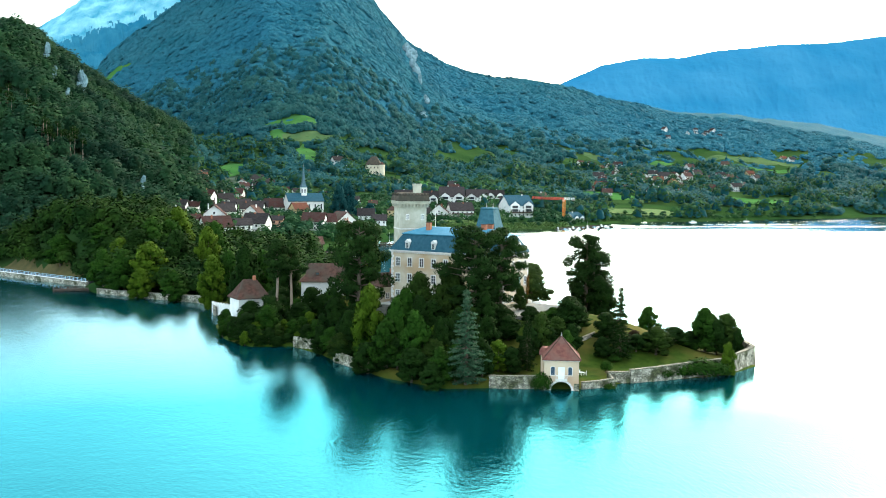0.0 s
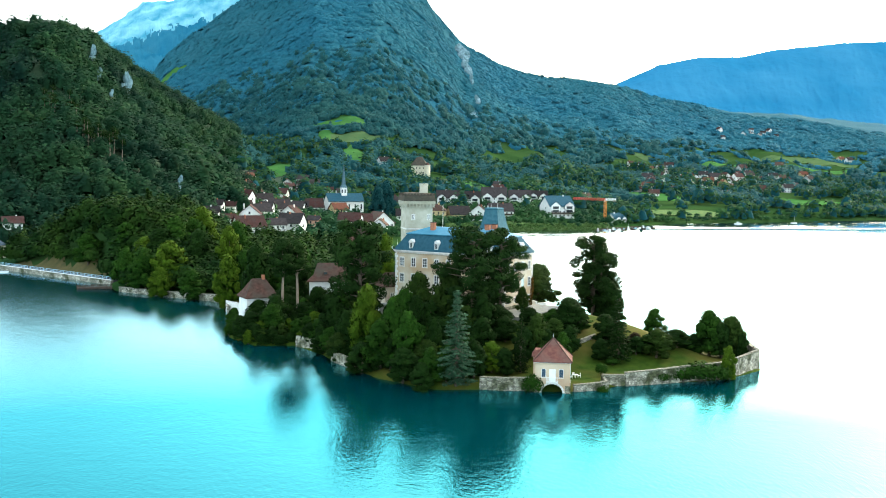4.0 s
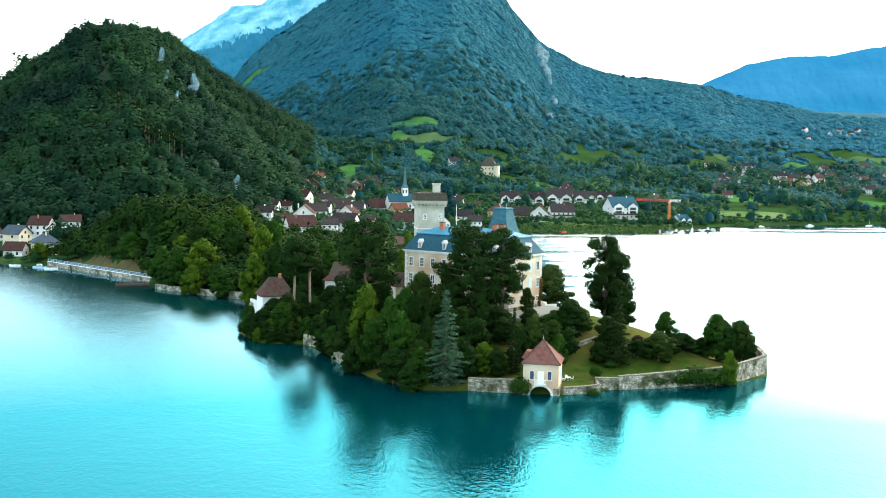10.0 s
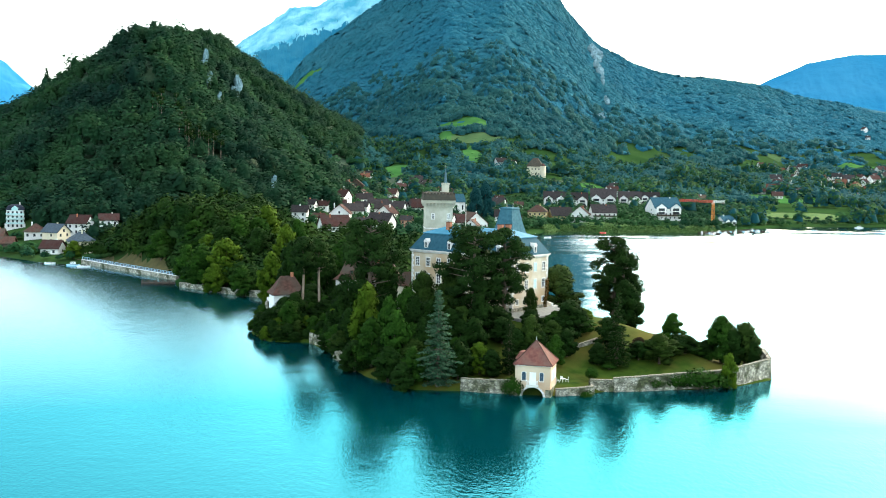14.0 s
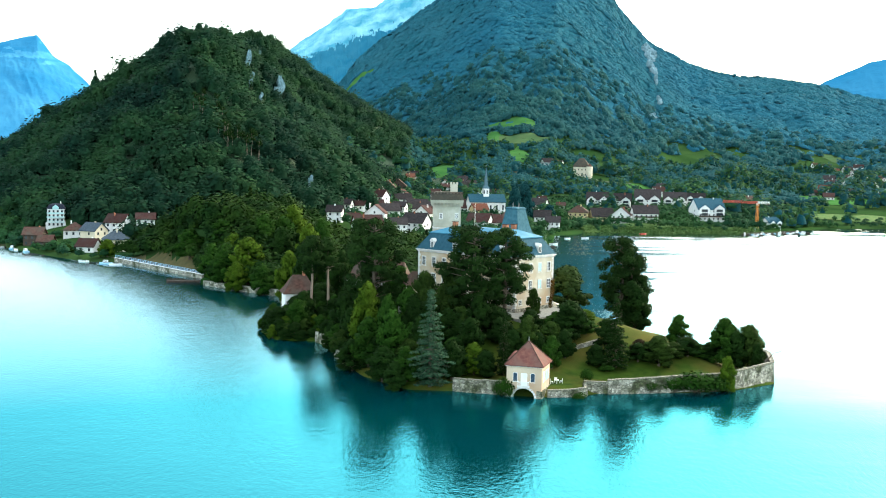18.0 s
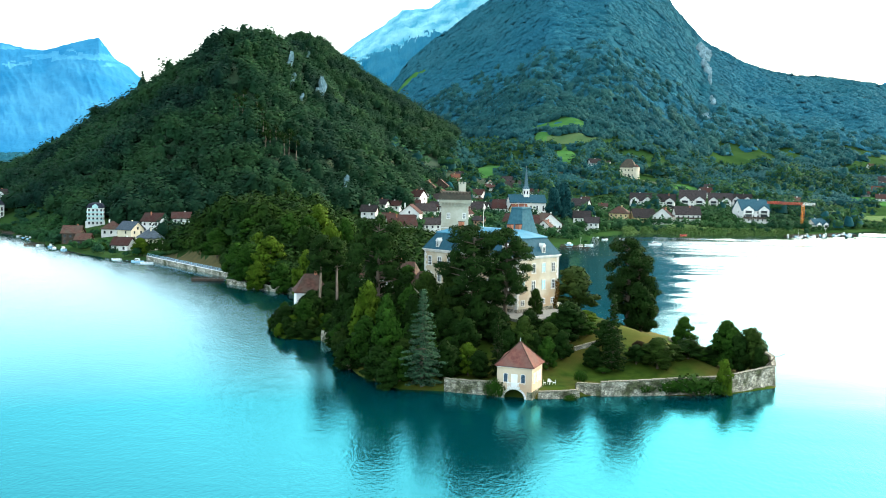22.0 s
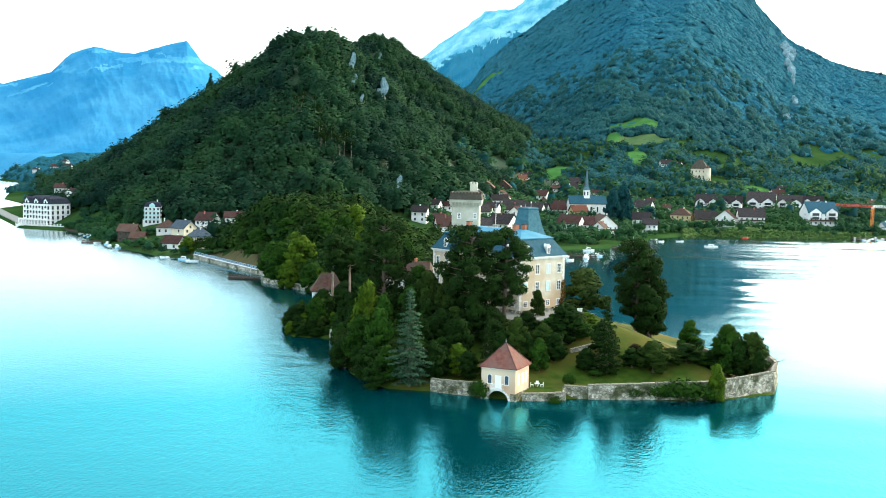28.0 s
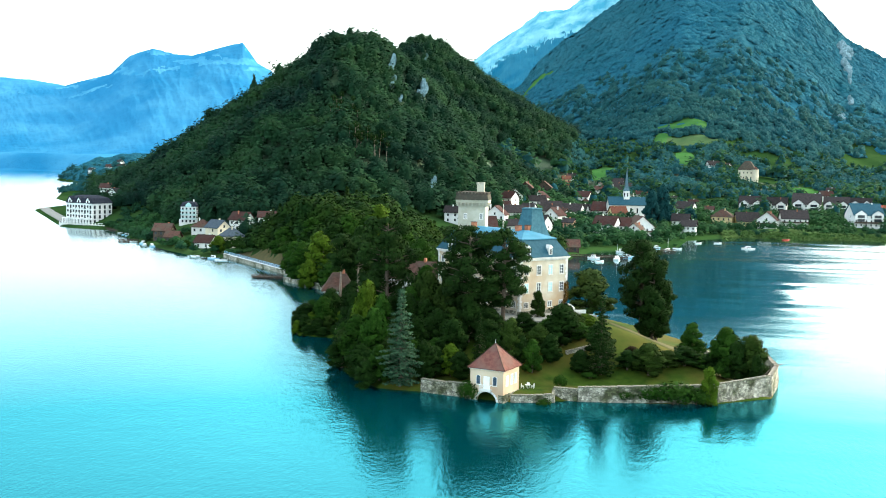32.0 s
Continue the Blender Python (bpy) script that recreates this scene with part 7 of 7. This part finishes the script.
def boat(x, y, rot, L, hull, label, cabin=False, mast=False):
    root = empty("boat", pose(x, y, 0, 0, 0, rot), label, "boat", "moored boats")
    bm = bmesh.new()
    w = L * 0.17
    ring = lambda z, k, f: [(-L / 2 * f, -w * k, z), (L * 0.15, -w * k, z), (L * 0.5 * f, 0, z), (L * 0.15, w * k, z), (-L / 2 * f, w * k, z)]
    poly_solid(bm, [ring(-0.35, 0.6, 0.85), ring(0.2, 0.95, 0.96), ring(0.75, 1.0, 1.0)])
    bmesh.ops.recalc_face_normals(bm, faces=bm.faces)
    part("hull", bm, hull, root)
    part("gunwale", boxes((-L / 2, -w, 0.72, L * 0.15, -w + 0.12, 0.84), (-L / 2, w - 0.12, 0.72, L * 0.15, w, 0.84)), "wood", root)
    if cabin:
        c = part("cabin", boxes((-L * 0.2, -w * 0.7, 0.7, L * 0.15, w * 0.7, 1.7), bevel=0.12), "white", root)
        part("windscreen", boxes((-L * 0.17, -w * 0.72, 1.15, L * 0.12, w * 0.72, 1.5)), "glass", c)
    if mast:
        bm = bmesh.new()
        tube(bm, (0, 0, 0.7), (0, 0, L * 1.0), 0.05, 0.03, 6)
        part("mast", bm, "white", root)
    return root


boat(90, 503, 5, 7.5, "white", "white motor boat with cabin moored in the bay", True)
boat(47, 478, 70, 6.5, "white", "white sailing boat with bare mast at the jetty", False, True)
boat(41, 484, 40, 5.5, "rail_blue", "blue and white motor boat at the jetty", True)
boat(52, 486, 20, 5.0, "white", "white open boat beside the harbour", False)
boat(24, 452, 10, 6.0, "white", "white covered boat by the harbour wall", True)
boat(24, 408, 85, 7.5, "white", "white sailing boat with bare mast at the landing stage", True, True)
boat(13, 409, 10, 6.0, "white", "white covered boat at the landing stage", True)
boat(29, 419, 20, 5.5, "rail_blue", "blue and white boat at the landing stage", True)
boat(17, 392, 30, 4.0, "white", "small white dinghy moored off the landing stage")
house(0, 428, 9, "b", storeys=1, rot=10, label="low timber boat shed with brown roof on the shore")
boat(118, 590, 30, 5.0, "crane_red", "red rowing boat near the reeds")
boat(75, 540, 0, 4.5, "white", "small white dinghy moored off the village")
boat(64, 535, 30, 4.0, "white", "small white dinghy moored off the village")
for i in range(22):
    u = (i // 2) / 10
    x, y = 186 + 50 * u + 5 * (i % 2), 600 + 39 * u - 6.5 * (i % 2)
    boat(x, y, 70 + (i * 37) % 40, 4.6 + (i % 3) * 0.7, ("white", "white", "rail_blue", "wood")[i % 4], "small boat moored in the marina row", i % 3 == 0, i % 11 == 1)
for i, (x, y) in enumerate(((-251, 447), (-259, 457), (-245, 440), (-222, 402), (-214, 396), (-209, 388), (-201, 380), (-159, 339), (-147, 332), (-141, 327))):
    boat(x, y, 15 + 20 * i, 5.5, "white" if i % 2 else "rail_blue", "white pleasure boat moored by the garden shore", i % 2 == 0)
house(222, 670, 13, "B", storeys=1, rot=30, label="white boatyard building with blue roof at the marina")
boat(330, 690, 0, 6.5, "white", "white boat anchored off the reed shore", True)
boat(385, 705, 20, 6.0, "white", "white boat anchored off the reed shore", False, True)


def car(x, y, z, rot, paint, label):
    root = empty("car", pose(x, y, z, 0, 0, rot), label, "car", "parked cars")
    bm = bmesh.new()
    poly_solid(bm, [[(-2.1, yy, 0.3), (2.1, yy, 0.3), (2.1, yy, 0.75), (1.1, yy, 0.92), (-2.05, yy, 0.95)] for yy in (-0.85, 0.85)])
    bmesh.ops.recalc_face_normals(bm, faces=bm.faces)
    bmesh.ops.bevel(bm, geom=list(bm.edges), offset=0.07, segments=2, affect="EDGES")
    part("body", bm, paint, root)
    bm = bmesh.new()
    poly_solid(bm, [rect(-1.9, -0.8, 1.0, 0.8, 0.9), rect(-1.55, -0.65, 0.35, 0.65, 1.45)])
    cab = part("window_band", bm, "glass", root)
    part("roof", boxes((-1.5, -0.64, 1.44, 0.32, 0.64, 1.5)), paint, cab)
    for sx in (-1.3, 1.3):
        for sy in (-0.85, 0.85):
            bm = bmesh.new()
            tube(bm, (sx, sy - 0.1, 0.32), (sx, sy + 0.1, 0.32), 0.32, 0.32, 14)
            wh = part("wheel", bm, "tyre", root)
            bm = bmesh.new()
            tube(bm, (sx, sy - 0.12, 0.32), (sx, sy + 0.12, 0.32), 0.18, 0.18, 10)
            part("rim", bm, "metal", wh)
    return root


def yard():
    bm = bmesh.new()
    th = math.atan2(0.755, 0.656)
    m = pose(16.5, 134.5, 10.0, 0, 0, math.degrees(th))
    q = [m @ Vector(p) for p in ((-7, -8.5, 0), (16, -8.5, 0), (16, 0.2, 0), (0, 0.2, 0), (0, 31, 0), (-7, 31, 0))]
    lo = [bm.verts.new(v - Vector((0, 0, 5))) for v in q]
    hi = [bm.verts.new(v + Vector((0, 0, 0.25))) for v in q]
    for i in range(6):
        bm.faces.new((lo[i], lo[(i + 1) % 6], hi[(i + 1) % 6], hi[i]))
    bm.faces.new(hi)
    bmesh.ops.recalc_face_normals(bm, faces=bm.faces)
    tagged(part("pavement_castle_yard", bm, "gravel"), "pale gravel yard round the castle foot", "courtyard", kind="structure")


def parapet():
    """Low white wall that edges the terrace behind the castle's corner."""
    root = empty("garden_wall", pose(27.6, 147.2, 0), "low white rendered wall edging the castle terrace", "garden wall")
    for dx, dy, length, turn, top in ((0, 0, 8.5, 104, 10.75), (0.3, 0.1, 2.6, 20, 10.3)):
        w = part("wall_run", boxes((0, -0.2, 8.0, length, 0.2, top)), "wall_white", root)
        w.matrix_local = pose(dx, dy, 0, 0, 0, turn)
        part("coping", boxes((-0.05, -0.28, top + 0.003, length + 0.05, 0.28, top + 0.1)), "white_stone", w)


yard()
parapet()
car(-9.0, 158.5, gz(-9, 158.5), 20, "white", "white car parked under the trees beside the castle")


# ---------------------------------------------------------------- bare rock on the slopes
def cliff(x, y, w, h, label="pale limestone crag standing out of the forest"):
    rng = np.random.RandomState(int(abs(x) + y))
    root = empty("crag", pose(x, y, gz(x, y)), label, "crag", "limestone crags", kind="structure")
    for k in range(5):
        bm = bmesh.new()
        bmesh.ops.create_icosphere(bm, subdivisions=3, radius=1.0)
        a = rng.uniform(0.25, 0.6)
        ox, oz = rng.uniform(-0.4, 0.4) * w, h * (k / 4 - 0.35)
        for v in bm.verts:
            p = v.co * 3.1 + Vector((k * 7.1, x * 0.1, 0))
            v.co *= 1 + 0.45 * noise.noise(p) + 0.2 * noise.noise(p * 3)
            v.co = Vector((v.co.x * w * a * 1.1 + ox * 0.9, v.co.y * w * 0.2 - 7.0 + oz * 1.1, v.co.z * h * 0.30 + oz * 0.8 + 5.5))
        part("rock_face", bm, "rock", root)


cliff(352, 2067, 17.2, 34.4)
cliff(339, 1947, 10.8, 26.0)
cliff(335, 1864, 5.2, 16.6)
cliff(313, 1698, 6.7, 11.4)
cliff(286, 1582, 7.1, 7.1)
cliff(-137, 682, 5.0, 15.0)
cliff(-158, 673, 3.2, 15.0)
cliff(-151, 651, 2.6, 8.0)
cliff(-155, 615, 2.4, 4.0)
cliff(-86, 500, 2.2, 9.0)
cliff(-249, 1171, 2.7, 8.1)
cliff(-140, 633, 1.6, 3.9)



def bare_trunks():
    """Pale pine stems showing on the hillside."""
    rng = random.Random(3)
    spots = [(-163, 566), (-157, 555), (-136, 518), (-133, 516), (-131, 522), (-126, 516), (-170, 579), (-141, 520), (-148, 541)]
    for cx, cy in spots:
        for i in range(4):
            x, y = cx + rng.uniform(-7, 7), cy + rng.uniform(-6, 6)
            h = rng.uniform(9, 14)
            ob = empty("bare_pine", pose(x, y, gz(x, y), rng.uniform(-3, 3), rng.uniform(-3, 3), 0), "tall pine stem standing above the hillside forest", "pine tree", "pines on the hill")
            bm = bmesh.new()
            tube(bm, (0, 0, -1), (0.2, 0, h), 0.34, 0.16, 6)
            part("trunk", bm, "bark_pale", ob)
            v, f, nv = leaf_cloud(np.random.RandomState(i), [(0.2, 0, h, 1.9, 1.9, 1.3), (0.8, 0.3, h - 1.6, 1.5, 1.5, 0.9)], 170, 0.3)
            mesh_part("crown", raw_mesh("crown", v, f, ["leaf_dark"], smooth=True, normals=nv), ob)


bare_trunks()


def dead_branch():
    ob = empty("dead_branch", pose(69.6, 112.5, 4.0), "bare grey branch leaning out over the wall end", "branch")
    bm = bmesh.new()
    tube(bm, (-1.2, 0, 0), (0.2, -0.3, 1.9), 0.12, 0.08, 6)
    tube(bm, (0.2, -0.3, 1.9), (2.4, -0.8, 2.6), 0.08, 0.03, 6)
    tube(bm, (0.8, -0.4, 2.1), (1.9, -0.4, 1.6), 0.05, 0.02, 5)
    tube(bm, (1.3, -0.6, 2.3), (2.6, -0.5, 3.1), 0.05, 0.02, 5)
    part("limb", bm, "bark", ob)


dead_branch()
for x, y, h, w in ((-44.6, 161, 5.5, 5.5), (-41.5, 154.5, 5.0, 5.5), (-37.5, 152.6, 4.5, 5), (-46.5, 168, 5.5, 5), (-47.2, 177, 6, 5), (-25.5, 139, 4.0, 5.0), (-22.5, 128, 4.5, 5.5), (-39.8, 152.4, 2.8, 4.6), (-35.6, 151.4, 2.6, 4.4), (-43.6, 156.5, 3.4, 4.6), (-33.0, 152.5, 3.0, 4.0)):
    plant("mid" if h > 5 else "dark", x, y, h, w, z=-0.3, label="bush hanging over the lake from the wooded tip", group="bushes on the wooded bank")
plant("light", -151.5, 348, 9.5, 9.0, label="bright green round bush beside the causeway", group="bushes on the shore")
plant("mid", -176, 366, 5.5, 5.5, label="green garden bush on the shore", group="bushes on the shore")
for x, y, top, wd in ((35, 612, 25.1, 11.4), (42, 619, 28.5, 13.1), (39, 622, 23.2, 11.6), (60, 641, 11.9, 9.5)):
    plant("poplar", x, y, gz(x, y) + top, wd, label="tall dark poplar-like tree beside the village church", group="tall trees in the village")


def garden_chair(x, y, rot):
    ob = empty("garden_chair", pose(x, y, gz(x, y), 0, 0, rot), "white garden chair on the lawn by the boathouse", "chair", "garden chairs")
    part("seat", boxes((-0.27, -0.27, 0.42, 0.27, 0.27, 0.47), bevel=0.01), "white", ob)
    part("backrest", boxes((-0.27, 0.23, 0.47, 0.27, 0.28, 0.95), bevel=0.01), "white", ob)
    for sx in (-0.24, 0.24):
        for sy in (-0.24, 0.24):
            part("leg", boxes((sx - 0.03, sy - 0.03, 0, sx + 0.03, sy + 0.03, 0.42)), "white", ob)


def garden_table(x, y):
    ob = empty("garden_table", pose(x, y, gz(x, y)), "round white garden table on the lawn", "table")
    bm = bmesh.new()
    tube(bm, (0, 0, 0.7), (0, 0, 0.75), 0.55, 0.55, 16)
    part("tabletop", bm, "white", ob)
    bm = bmesh.new()
    tube(bm, (0, 0, 0), (0, 0, 0.7), 0.06, 0.05, 8)
    part("leg", bm, "white", ob)


garden_table(23.6, 98.2)
garden_chair(22.6, 98.0, 90)
garden_chair(24.5, 98.6, -100)
garden_chair(23.5, 99.3, 0)
house(-113, 411, 7.5, "w", storeys=3, hip=True, label="pale house with grey roof half hidden in trees")
woods()
shore_gardens()
